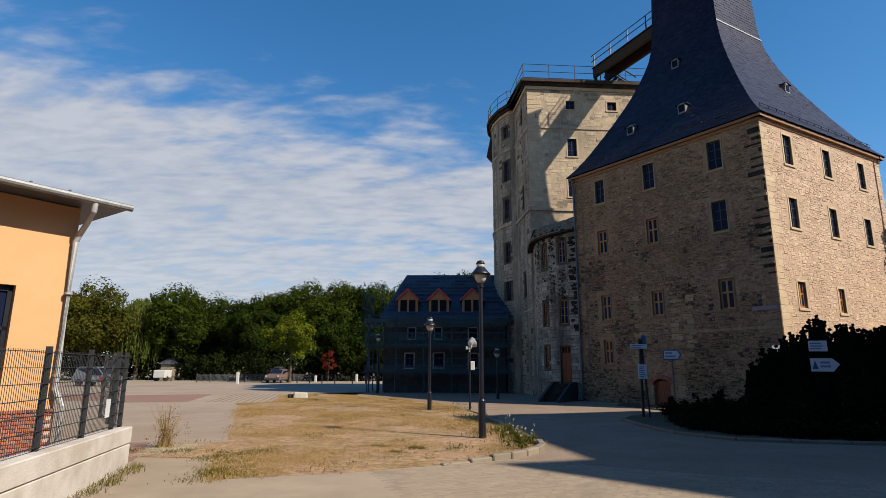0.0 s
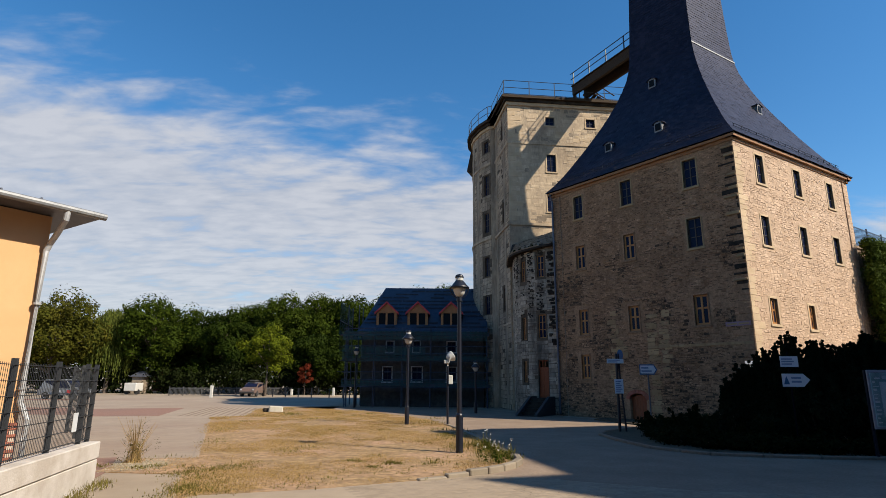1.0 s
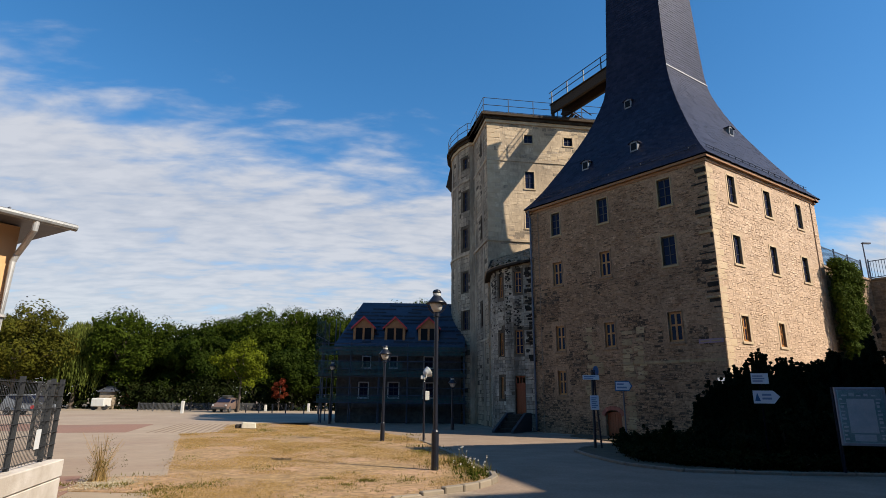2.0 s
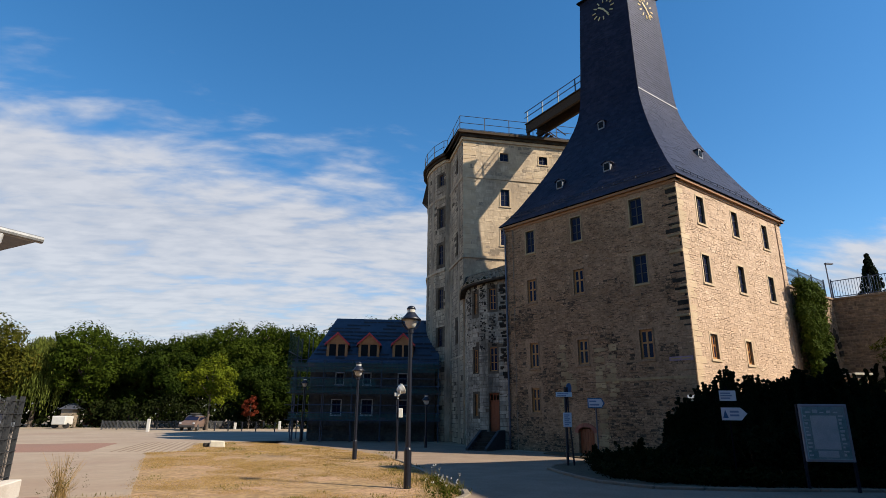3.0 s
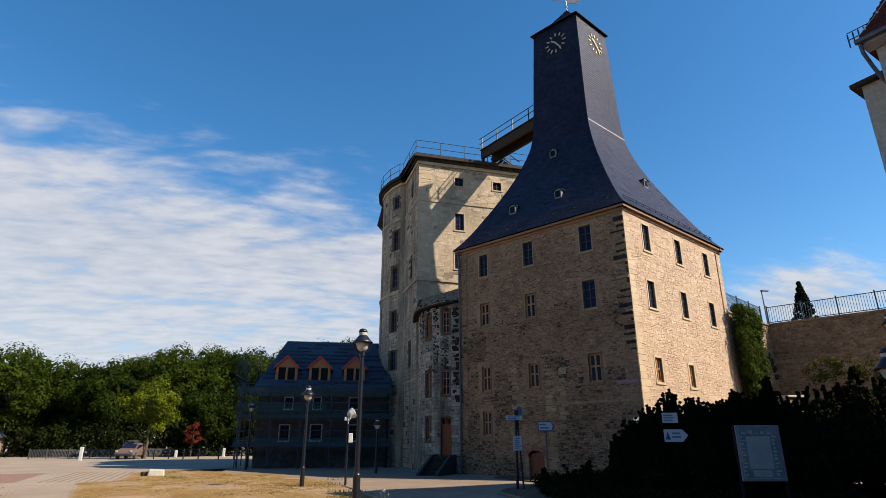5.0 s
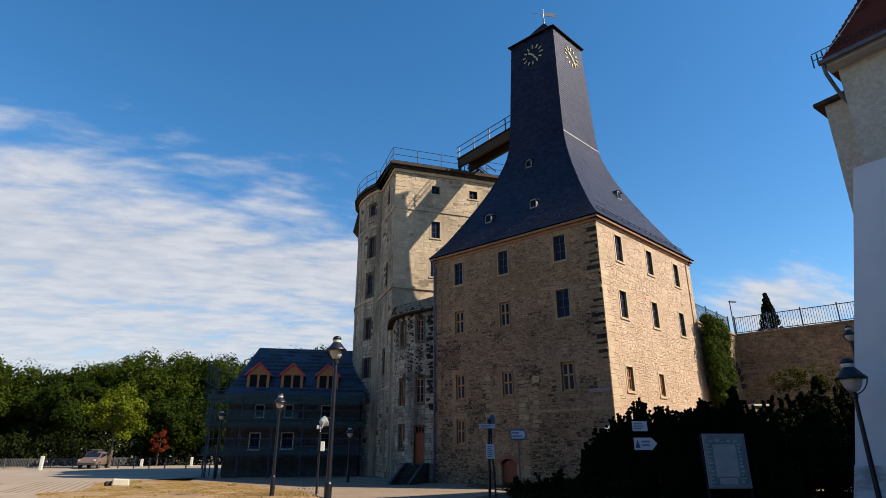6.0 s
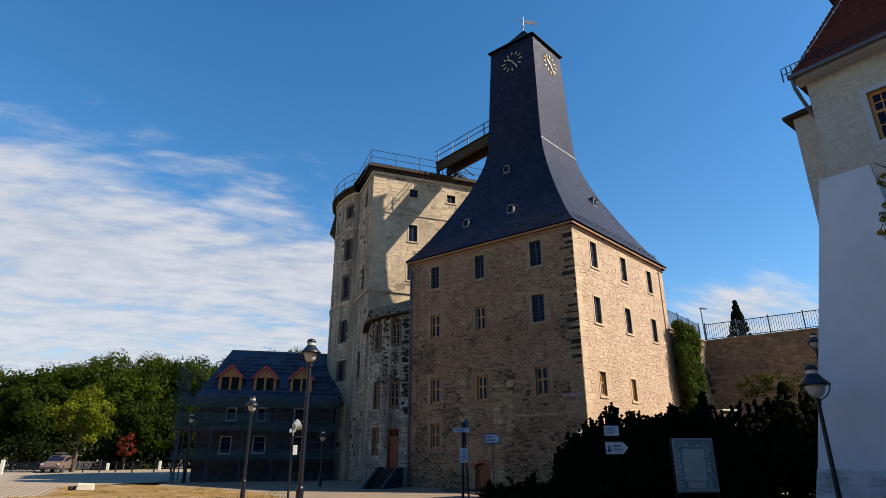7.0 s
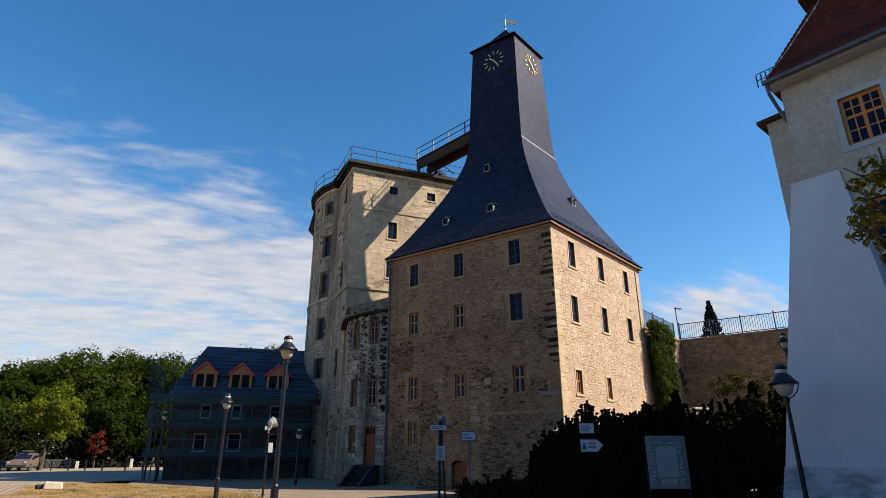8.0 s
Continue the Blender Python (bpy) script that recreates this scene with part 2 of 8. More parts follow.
M["grime"] = mat("grimy_joint", (0.075, 0.058, 0.042), (0.13, 0.1, 0.072), 3.0, (0.04, 0.032, 0.025), 0.7, 0.6, bump=0.5, bscale=14, spec=0.1)
M["panel_grey"] = mat("dark_grey_fence_panel", (0.02526, 0.02707, 0.03067), (0.03968, 0.0415, 0.0451), 5.0, rough=0.6, bump=0.05)
M["trim_white"] = mat("white_window_trim", (0.3646, 0.3702, 0.3812), (0.4088, 0.4144, 0.4254), 1.5, rough=0.7, bump=0.1)
M["tile"] = mat("red_brown_roof_tile", (0.085, 0.022, 0.016), (0.15, 0.042, 0.03), 3.0, (0.063, 0.024, 0.021), 0.8, 0.4, rough=0.8, bump=0.2, island=0.3, spec=0.08)
M["orange_wood"] = mat("orange_window_wood", (0.42, 0.16, 0.0256), (0.504, 0.208, 0.0384), 6.0, rough=0.45, bump=0.1)
M["retain"] = mat("retaining_wall_stone", (0.18, 0.124, 0.076), (0.27, 0.19, 0.12), 2.5, (0.115, 0.08, 0.052), 0.5, 0.5, bump=0.8, bscale=12, island=0.3, grain=0.28, gscale=7)
M["membrane"] = mat("blue_grey_roof_membrane", (0.036, 0.052, 0.08), (0.05, 0.07, 0.1), 1.0, (0.028, 0.038, 0.06), 0.5, 0.5, rough=0.5, bump=0.15, bscale=8, spec=0.1, grain=0.15, gscale=3)
M["batten"] = mat("roof_batten", (0.012, 0.015, 0.024), (0.028, 0.034, 0.048), 2.0, rough=0.7, bump=0.1)
M["dormer_wood"] = mat("fresh_orange_dormer_board", (0.33, 0.13, 0.04), (0.42, 0.175, 0.058), 4.0, rough=0.6, bump=0.15)
M["red_trim"] = mat("red_verge_board", (0.42, 0.03, 0.03), (0.5, 0.05, 0.045), 4.0, rough=0.5, bump=0.05)
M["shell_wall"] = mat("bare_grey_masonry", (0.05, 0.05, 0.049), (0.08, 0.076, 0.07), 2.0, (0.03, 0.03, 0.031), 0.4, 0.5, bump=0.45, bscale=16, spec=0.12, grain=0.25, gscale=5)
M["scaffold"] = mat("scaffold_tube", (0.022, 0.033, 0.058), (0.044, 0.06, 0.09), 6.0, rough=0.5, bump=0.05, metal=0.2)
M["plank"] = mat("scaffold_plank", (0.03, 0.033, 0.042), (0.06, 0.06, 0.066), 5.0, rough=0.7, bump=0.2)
M["net"] = mat("green_scaffold_net", (0.008, 0.042, 0.044), (0.014, 0.06, 0.06), 3.0, rough=0.7, bump=0.1)
M["bark"] = mat("bark", (0.055, 0.042, 0.032), (0.11, 0.085, 0.065), 6.0, bump=0.6, bscale=16, stretch=(1, 1, 0.3))
M["leaf_a"] = leafmat("leaf_mid_green", (0.0216, 0.036, 0.003024), (0.04032, 0.0576, 0.005616))
M["leaf_b"] = leafmat("leaf_dark_green", (0.01152, 0.0216, 0.00216), (0.02304, 0.036, 0.003744))
M["leaf_c"] = leafmat("leaf_light_green", (0.06, 0.08, 0.0048), (0.1, 0.1184, 0.008))
M["leaf_d"] = leafmat("leaf_olive", (0.0416, 0.0472, 0.006), (0.0704, 0.0624, 0.008))
M["leaf_w"] = leafmat("leaf_willow", (0.06494, 0.08528, 0.01574), (0.101, 0.1181, 0.02362))
M["leaf_y"] = leafmat("leaf_yellowing", (0.12, 0.10, 0.009), (0.21, 0.15, 0.013))
M["leaf_red"] = leafmat("leaf_copper_red", (0.1, 0.018, 0.009), (0.15, 0.034, 0.015))
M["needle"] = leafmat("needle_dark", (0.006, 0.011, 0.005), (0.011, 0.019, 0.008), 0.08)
M["ivy"] = leafmat("leaf_ivy", (0.03, 0.05, 0.007), (0.055, 0.078, 0.011), 0.25)
M["gold"] = mat("gilded_metal", (0.6, 0.45, 0.2), (0.7, 0.55, 0.28), 6.0, rough=0.35, metal=0.6, bump=0)
M["ground"] = mat("sandy_ground", (0.2349, 0.1873, 0.1364), (0.2818, 0.2292, 0.1724), 0.6, (0.2055, 0.1566, 0.1081), 0.12, 0.5, bump=0.3, bscale=18)
M["paver"] = mat("tan_paving", (0.2204, 0.1713, 0.1206), (0.2754, 0.2194, 0.1581), 1.3, (0.1775, 0.1383, 0.09643), 0.25, 0.5, bump=0.2, bscale=40, objr=0.1, island=0.1)
M["concrete"] = mat("pale_concrete_paving", (0.245, 0.194, 0.144), (0.292, 0.234, 0.176), 0.8, (0.205, 0.142, 0.105), 0.16, 0.6, bump=0.15, bscale=35, grain=0.08, gscale=3)
M["asphalt"] = mat("warm_grey_asphalt", (0.1944, 0.144, 0.1059), (0.2495, 0.1907, 0.1437), 1.0, (0.1572, 0.1186, 0.09076), 0.2, 0.5, bump=0.25, bscale=60, spec=0.12, grain=0.12, gscale=16)
M["red_paver"] = mat("red_paving", (0.184, 0.09815, 0.07249), (0.223, 0.1288, 0.092), 7.0, (0.1673, 0.1104, 0.08364), 0.3, 0.5, bump=0.2, bscale=40)
M["kerb"] = mat("concrete_kerb", (0.1756, 0.1464, 0.1091), (0.2196, 0.184, 0.1392), 2.0, (0.1318, 0.1045, 0.07528), 0.8, 0.5, bump=0.3, bscale=30, objr=0.12)
M["dry_soil"] = mat("dry_lawn_soil", (0.175, 0.108, 0.05), (0.3, 0.2, 0.096), 3.2, (0.33, 0.205, 0.125), 0.55, 0.8, bump=0.9, bscale=11, detail=9, grain=0.4, gscale=7)
M["straw"] = leafmat("dry_grass_blade", (0.26, 0.172, 0.064), (0.365, 0.252, 0.105), 0.2)
M["green_blade"] = leafmat("green_grass_blade", (0.088, 0.085, 0.016), (0.15, 0.125, 0.033), 0.25)
M["dark_ground"] = mat("bed_soil", (0.06, 0.05, 0.035), (0.1, 0.08, 0.055), 3.0, bump=0.6, bscale=14, spec=0.12)
M["sign_white"] = mat("white_sign_sheet", (0.4855, 0.5168, 0.5481), (0.5324, 0.5638, 0.5951), 4.0, rough=0.4, bump=0)
M["sign_blue"] = mat("blue_sign_sheet", (0.025, 0.08, 0.18), (0.035, 0.1, 0.21), 4.0, rough=0.4, bump=0)
M["sign_bar"] = mat("grey_blue_sign_print", (0.12, 0.18, 0.28), (0.16, 0.22, 0.33), 4.0, rough=0.5, bump=0)
M["map_green"] = mat("map_print_green", (0.2, 0.36, 0.36), (0.36, 0.5, 0.52), 7.0, (0.5, 0.6, 0.62), 3.0, 0.5, rough=0.18, spec=0.6, bump=0)
M["map_pale"] = mat("map_print_pale", (0.7, 0.78, 0.82), (0.82, 0.85, 0.87), 9.0, (0.45, 0.6, 0.63), 4.0, 0.4, rough=0.18, spec=0.6, bump=0)
M["purple_sign"] = mat("faded_purple_sign", (0.2, 0.13, 0.17), (0.27, 0.18, 0.22), 6.0, rough=0.6, bump=0)
M["alu"] = mat("aluminium_frame", (0.22, 0.23, 0.26), (0.28, 0.29, 0.32), 6.0, rough=0.4, bump=0.02, metal=0.3)
M["car_paint"] = mat("rose_brown_car_paint", (0.12, 0.082, 0.066), (0.135, 0.092, 0.074), 3.0, rough=0.35, bump=0, spec=0.4)
M["car_grey"] = mat("grey_car_paint", (0.15, 0.16, 0.175), (0.18, 0.19, 0.2), 3.0, rough=0.3, bump=0, spec=0.5)
M["rubber"] = mat("rubber", (0.02, 0.02, 0.02), (0.03, 0.03, 0.03), 8.0, rough=0.8, bump=0.1)
M["limestone"] = mat("white_limestone_block", (0.3613, 0.3365, 0.2716), (0.4336, 0.4074, 0.3368), 4.0, bump=0.5, bscale=16)
M["gravel"] = mat("pale_gravel", (0.2066, 0.1722, 0.1162), (0.2985, 0.2583, 0.1848), 9.0, bump=0.2, island=0.3)
M["interior"] = mat("dark_interior_plaster", (0.12, 0.11, 0.1), (0.16, 0.15, 0.13), 2.0, bump=0)


# ---- building helpers ----
def part(name, bm, material, parent=None, label="", at=None, smooth=False):
    """Link a bmesh (or a ready mesh) as one mesh object under a thing or a part; coordinates are the parent's own."""
    if isinstance(bm, bpy.types.Mesh):
        me = bm
    else:
        me = bpy.data.meshes.new(name)
        bm.normal_update()
        bm.to_mesh(me)
        bm.free()
        if material:
            me.materials.append(material)
        if smooth:
            me.shade_smooth()
    ob = new(name, me)
    if parent:
        ob.parent = parent
    if at is not None:
        ob.matrix_basis = at
    if label:
        tagged(ob, label)
    return ob


def thing(name, at, label, category, group="", kind=""):
    ob = new(name)
    ob.empty_display_size = 0.2
    ob.matrix_basis = at if isinstance(at, Matrix) else Matrix.Translation(at)
    return tagged(ob, label, category, group, kind)


def box(bm, x0, x1, y0, y1, z0, z1, m=None):
    vs = [bm.verts.new(v) for v in ((x0, y0, z0), (x1, y0, z0), (x1, y1, z0), (x0, y1, z0), (x0, y0, z1), (x1, y0, z1), (x1, y1, z1), (x0, y1, z1))]
    for f in ((3, 2, 1, 0), (4, 5, 6, 7), (0, 1, 5, 4), (1, 2, 6, 5), (2, 3, 7, 6), (3, 0, 4, 7)):
        bm.faces.new([vs[i] for i in f])
    if m is not None:
        for v in vs:
            v.co = m @ v.co
    return vs


def bevelled(bm, x0, x1, y0, y1, z0, z1, w=0.02, m=None):
    """A box with chamfered edges, added to bm."""
    t = bmesh.new()
    box(t, x0, x1, y0, y1, z0, z1)
    bmesh.ops.bevel(t, geom=t.edges[:], offset=w, segments=1, affect="EDGES", profile=0.7)
    if m is not None:
        bmesh.ops.transform(t, matrix=m, verts=t.verts[:])
    add_to(bm, t)


def add_to(bm, t):
    me = bpy.data.meshes.new("tmp")
    t.to_mesh(me)
    t.free()
    bm.from_mesh(me)
    bpy.data.meshes.remove(me)


def lathe(bm, profile, seg=16, m=None, cap=True):
    """Revolve (radius, z) pairs round z."""
    rings = []
    for r, z in profile:
        rings.append([bm.verts.new((m or Matrix()) @ Vector((r * math.cos(2 * math.pi * k / seg), r * math.sin(2 * math.pi * k / seg), z))) for k in range(seg)])
    for a, b in zip(rings, rings[1:]):
        for k in range(seg):
            bm.faces.new((a[k], a[(k + 1) % seg], b[(k + 1) % seg], b[k]))
    if cap:
        bm.faces.new(rings[0][::-1])
        bm.faces.new(rings[-1])


def tube(bm, pts, r, seg=8, r1=None):
    """A round bar along a line of points, tapering from r to r1."""
    pts = [Vector(p) for p in pts]
    rings = []
    for i, p in enumerate(pts):
        d = (pts[min(i + 1, len(pts) - 1)] - pts[max(i - 1, 0)]).normalized()
        q = d.to_track_quat("Z", "Y").to_matrix()
        rr = r if r1 is None else r + (r1 - r) * i / (len(pts) - 1)
        rings.append([bm.verts.new(p + q @ Vector((rr * math.cos(2 * math.pi * k / seg), rr * math.sin(2 * math.pi * k / seg), 0))) for k in range(seg)])
    for a, b in zip(rings, rings[1:]):
        for k in range(seg):
            bm.faces.new((a[k], a[(k + 1) % seg], b[(k + 1) % seg], b[k]))
    bm.faces.new(rings[0][::-1])
    bm.faces.new(rings[-1])


def prism(bm, poly, z0, z1):
    """A flat polygon drawn up from z0 to z1."""
    lo = [bm.verts.new((x, y, z0)) for x, y in poly]
    hi = [bm.verts.new((x, y, z1)) for x, y in poly]
    n = len(poly)
    for i in range(n):
        bm.faces.new((lo[i], lo[(i + 1) % n], hi[(i + 1) % n], hi[i]))
    top = bm.faces.new(hi)
    bot = bm.faces.new(lo[::-1])
    bmesh.ops.triangulate(bm, faces=[top, bot])
    bmesh.ops.recalc_face_normals(bm, faces=bm.faces[:])


def face_pose(a, b, z=0.0):
    """The pose of a facade: x runs from a to b, y points out of the wall (to the right of that way), z up."""
    u = Vector((b[0] - a[0], b[1] - a[1], 0)).normalized()
    o = Vector((u.y, -u.x, 0))
    m = Matrix((u, o, Vector((0, 0, 1)))).transposed().to_4x4()
    m.translation = (a[0], a[1], z)
    return m


def pierced(bm, length, z0, z1, thick, holes, m, ends=True):
    """A wall in the plane y = 0 (outside towards +y), thick inwards, with rectangular holes (x0, x1, z0, z1) right through it."""
    xs = sorted({0.0, length, *(v for h in holes for v in h[:2])})
    zs = sorted({z0, z1, *(v for h in holes for v in h[2:])})
    hole = lambda x, z: any(h[0] < x < h[1] and h[2] < z < h[3] for h in holes)  # noqa: E731
    inset = lambda x: x  # noqa: E731
    for y, flip in ((0.0, True), (-thick, False)):
        grid = {}
        for i, x in enumerate(xs):
            for k, z in enumerate(zs):
                grid[i, k] = bm.verts.new(m @ Vector((inset(x), y, z)))
        for i in range(len(xs) - 1):
            for k in range(len(zs) - 1):
                if not hole((xs[i] + xs[i + 1]) / 2, (zs[k] + zs[k + 1]) / 2):
                    q = [grid[i, k], grid[i + 1, k], grid[i + 1, k + 1], grid[i, k + 1]]
                    bm.faces.new(q[::-1] if flip else q)
    for h in [*holes] + ([(0.0, length, z0, z1)] if ends else []):
        c = [(h[0], h[2]), (h[1], h[2]), (h[1], h[3]), (h[0], h[3])]
        for (xa, za), (xb, zb) in zip(c, c[1:] + c[:1]):
            bm.faces.new([bm.verts.new(m @ Vector(v)) for v in ((xa, 0, za), (xb, 0, zb), (xb, -thick, zb), (xa, -thick, za))])


def rubble(verts, faces, length, z0, z1, holes, m, rng, hmin=0.12, hmax=0.24, lmin=0.2, lmax=0.6, proud=(0.004, 0.03), keep=1.0, gap=0.014, bare=None, joints=None, wave=0.0):
    """Coursed rough stones on a facade: appended as quads to plain lists."""
    z = z0
    while z < z1 - 0.05:
        h = min(rng.uniform(hmin, hmax), z1 - z)
        x = 0.0
        while x < length - 0.04:
            w = min(rng.uniform(lmin, lmax), length - x)
            if length - x - w < 0.12:
                w = length - x
            a, b, c, d = x + gap, x + w - gap, z + gap, z + h - gap
            x += w
            if rng.random() > keep or b - a < 0.05 or any(a < q[1] + 0.02 and b > q[0] - 0.02 and c < q[3] + 0.02 and d > q[2] - 0.02 for q in holes):
                continue
            if bare and bare((a + b) / 2, (c + d) / 2) < rng.uniform(-0.12, 0.12):
                continue
            if joints is not None:
                n = len(joints)
                joints += [m @ Vector(q) for q in ((a - 0.004, 0.0035, c - 0.005), (b + 0.005, 0.0035, c - 0.004), (b + 0.004, 0.0035, d + 0.005), (a - 0.005, 0.0035, d + 0.004))]
                if rng.random() < 0.3:
                    continue
            cuts = [c, d]
            if d - c > 0.1 and joints is None and rng.random() < 0.25:
                cuts.insert(1, c + (d - c) * rng.uniform(0.35, 0.65))
            for c0, d0 in zip(cuts, cuts[1:]):
                p, e = rng.uniform(*proud), min(0.022, 0.25 * (d0 - c0))
                j = lambda: rng.uniform(-0.012, 0.012)  # noqa: E731
                n = len(verts)
                lo = [(a + j(), c0 + j()), (b + j(), c0 + j()), (b + j(), d0 + j()), (a + j(), d0 + j())]
                cx, cz = (a + b) / 2, (c0 + d0) / 2
                sag = wave * noise.noise(Vector((cx * 0.55, cz * 0.5, 7.7))) + 0.4 * wave * noise.noise(Vector((cx * 2.1, cz * 1.3, 2.2)))
                for px, pz in lo:
                    verts.append(m @ Vector((px, 0.001, pz + sag)))
                for px, pz in lo:
                    verts.append(m @ Vector((px + (e if px < cx else -e), p + rng.uniform(-0.006, 0.006), pz + sag + (e if pz < cz else -e))))
                faces += [(n + 4, n + 7, n + 6, n + 5), (n, n + 4, n + 5, n + 1), (n + 1, n + 5, n + 6, n + 2), (n + 2, n + 6, n + 7, n + 3), (n + 3, n + 7, n + 4, n)]
        z += h


def split_pieces(vs, fs, nv, nf, count, key, name, material, parent):
    """Lift the pieces that come first by key out of a joined list as objects of their own; returns the rest."""
    n = len(vs) // nv
    mid = [sum((Vector(v) for v in vs[i * nv:(i + 1) * nv]), Vector()) / nv for i in range(n)]
    first = set(sorted(range(n), key=lambda i: key(mid[i]))[:count])
    rv, rf = [], []
    for i in range(n):
        block = [tuple(j - i * nv for j in f) for f in fs[i * nf:(i + 1) * nf]]
        if i in first:
            me = mesh_of(name, [Vector(v) - mid[i] for v in vs[i * nv:(i + 1) * nv]], block, material)
            part(name, me, None, parent, at=Matrix.Translation(mid[i]))
        else:
            rf += [tuple(j + len(rv) for j in f) for f in block]
            rv += vs[i * nv:(i + 1) * nv]
    return rv, rf


def mesh_of(name, verts, faces, material, smooth=False):
    me = bpy.data.meshes.new(name)
    me.from_pydata(verts, [], faces)
    me.materials.append(material)
    if smooth:
        me.shade_smooth()
    return me


def leaves(centres, rng, size, per, spread, squash=1.0, up=0.2):
    """Many small bent leaf cards scattered round each of the centres (x, y, z, radius)."""
    v, f = [], []
    for cx, cy, cz, r in centres:
        for _ in range(per):
            d = Vector((rng.gauss(0, 1), rng.gauss(0, 1), rng.gauss(0, 1) * squash)).normalized() * r * rng.uniform(0.55, 1.05) ** 0.5 * spread
            p = Vector((cx, cy, cz)) + d
            s = size * rng.uniform(0.6, 1.4)
            nrm = d.normalized() * 1.6 + Vector((rng.gauss(0, 0.5), rng.gauss(0, 0.5), rng.gauss(up, 0.5)))
            q = nrm.to_track_quat("Z", "Y").to_matrix() @ Euler((0, 0, rng.uniform(0, 6.28))).to_matrix()
            n = len(v)
            v += [p + q @ Vector(c) for c in ((-s * 0.5, 0, 0), (0, -s * 0.3, 0.1 * s), (s * 0.6, 0, 0), (0, s * 0.3, 0.1 * s))]
            f.append((n, n + 1, n + 2, n + 3))
    return v, f

# ---- ground and surfaces ----


def slab(name, poly, z1, material, label, category, z0=-0.05, kind="structure"):
    bm = bmesh.new()
    prism(bm, poly, z0, z1)
    ob = part(name, bm, material)
    return tagged(ob, label, category, "", kind)


bm = bmesh.new()
n = 60
bmesh.ops.create_grid(bm, x_segments=n, y_segments=n, size=1500)
tagged(part("ground", bm, M["ground"], at=Matrix.Translation((0, 0, -0.006))), "wide flat sandy ground reaching the horizon", "ground", "", "structure")

slab("yard", [(-60, -14), (60, -14), (60, 12), (22, 28), (22, 70), (-60, 70)], 0.004, M["ground"], "sandy trodden yard between the houses", "ground")
slab("pavement", [(0.8, -12), (9, -12), (9.3, 8.6), (4.6, 9.6), (1.3, 11.3), (-0.1, 10.75), (-1.7, 9.95), (-3.3, 9.4), (-4.35, 11.2), (-5.8, 11.2), (-5.3, 10.2), (-1.4, -4)], 0.0155, M["paver"],
     "tan concrete block paving, worn and dusty", "pavement")
slab("road", [(1.3, 11.3), (4.6, 9.6), (9.3, 8.6), (40, 4), (40, 14), (9.6, 13.6), (7.2, 14.3), (6.2, 15.5), (6.0, 19.6), (7.5, 21.8), (10.5, 24.5), (7.3, 30.6), (6.3, 33.2), (4.9, 35.5), (3.2, 39.5), (-5.5, 41.0), (-9, 39.3), (-2.6, 33.6), (0.5, 27.1), (1.45, 21.7), (2.15, 14.8), (2.2, 12.7)], 0.008, M["asphalt"],
     "dusty warm grey paved road between lawn and towers", "road")
slab("parking_ground", [(-6.9, 12.4), (-5.0, 13.5), (-9.8, 27.8), (-8.5, 28.8), (-10.0, 36.3), (-8.4, 39.2), (-5.6, 41.2), (-9, 62), (-60, 58), (-60, 22)], 0.010, M["concrete"],
     "wide pale concrete parking ground", "parking ground")

rng = random.Random(4)
GRASS = [(2.05, 14.8), (2.12, 12.85), (1.25, 11.5), (0.48, 10.92), (-0.03, 10.6), (-0.8, 10.2), (-1.7, 9.76), (-3.34, 9.26), (-3.6, 8.96), (-4.44, 11.3), (-6.1, 11.5), (-6.2, 13.4), (-4.95, 13.55), (-9.75, 27.8), (-8.45, 28.8), (-9.95, 36.3), (-8.4, 38.9), (-2.7, 33.5), (0.4, 27.1), (1.35, 21.7)]
slab("lawn", GRASS, 0.02, M["dry_soil"], "sun-scorched lawn of dry yellow grass and bare soil", "lawn")


def inside(x, y, poly):
    hit = False
    for (x0, y0), (x1, y1) in zip(poly, poly[1:] + poly[:1]):
        if (y0 > y) != (y1 > y) and x < (x1 - x0) * (y - y0) / (y1 - y0) + x0:
            hit = not hit
    return hit


# red paved patch at the end of the garden wall, flush with the path
slab("red_paving_patch", [(-7.2, 13.4), (-6.75, 13.6), (-5.95, 11.75), (-5.6, 10.4), (-5.75, 10.3), (-6.3, 11.6)], 0.019, M["red_paver"], "faded dark red paving at the wall's end", "paving")
# red bands and pale strips in the parking ground
for name, poly in (("red_paving_band", [(-15.6, 28.3), (-12.7, 29.0), (-14.8, 37.4), (-19.6, 35.5)]), ("red_paving_band", [(-36, 30.5), (-17.5, 29.6), (-21, 36.5), (-36, 38.5)]),
                   ("red_paving_band", [(-46, 47.5), (-30, 50.5), (-30, 53), (-46, 50)])):
    slab(name, poly, 0.016, M["red_paver"], "faded red paving band in the parking ground", "paving")
for k in range(9):
    x = -8.75 - 0.36 * k
    slab("paving_strip", [(x, 28.9), (x - 0.13, 28.9), (x - 1.9, 38.2), (x - 1.75, 38.2)], 0.015, M["asphalt"], "narrow dark paving strip in the parking ground", "paving")

for p, q in (((-4.98, 13.5), (-9.8, 27.8)), ((-9.8, 27.8), (-8.5, 28.8)), ((-3.6, 8.96), (-4.44, 11.25))):
    bm = bmesh.new()
    bevelled(bm, 0, math.dist(p, q), -0.07, 0.05, -0.03, 0.027, 0.006, face_pose(p, q))
    tagged(part("lawn_edging", bm, M["concrete"]), "flush pale concrete edging between lawn and paving", "edging", "", "structure")
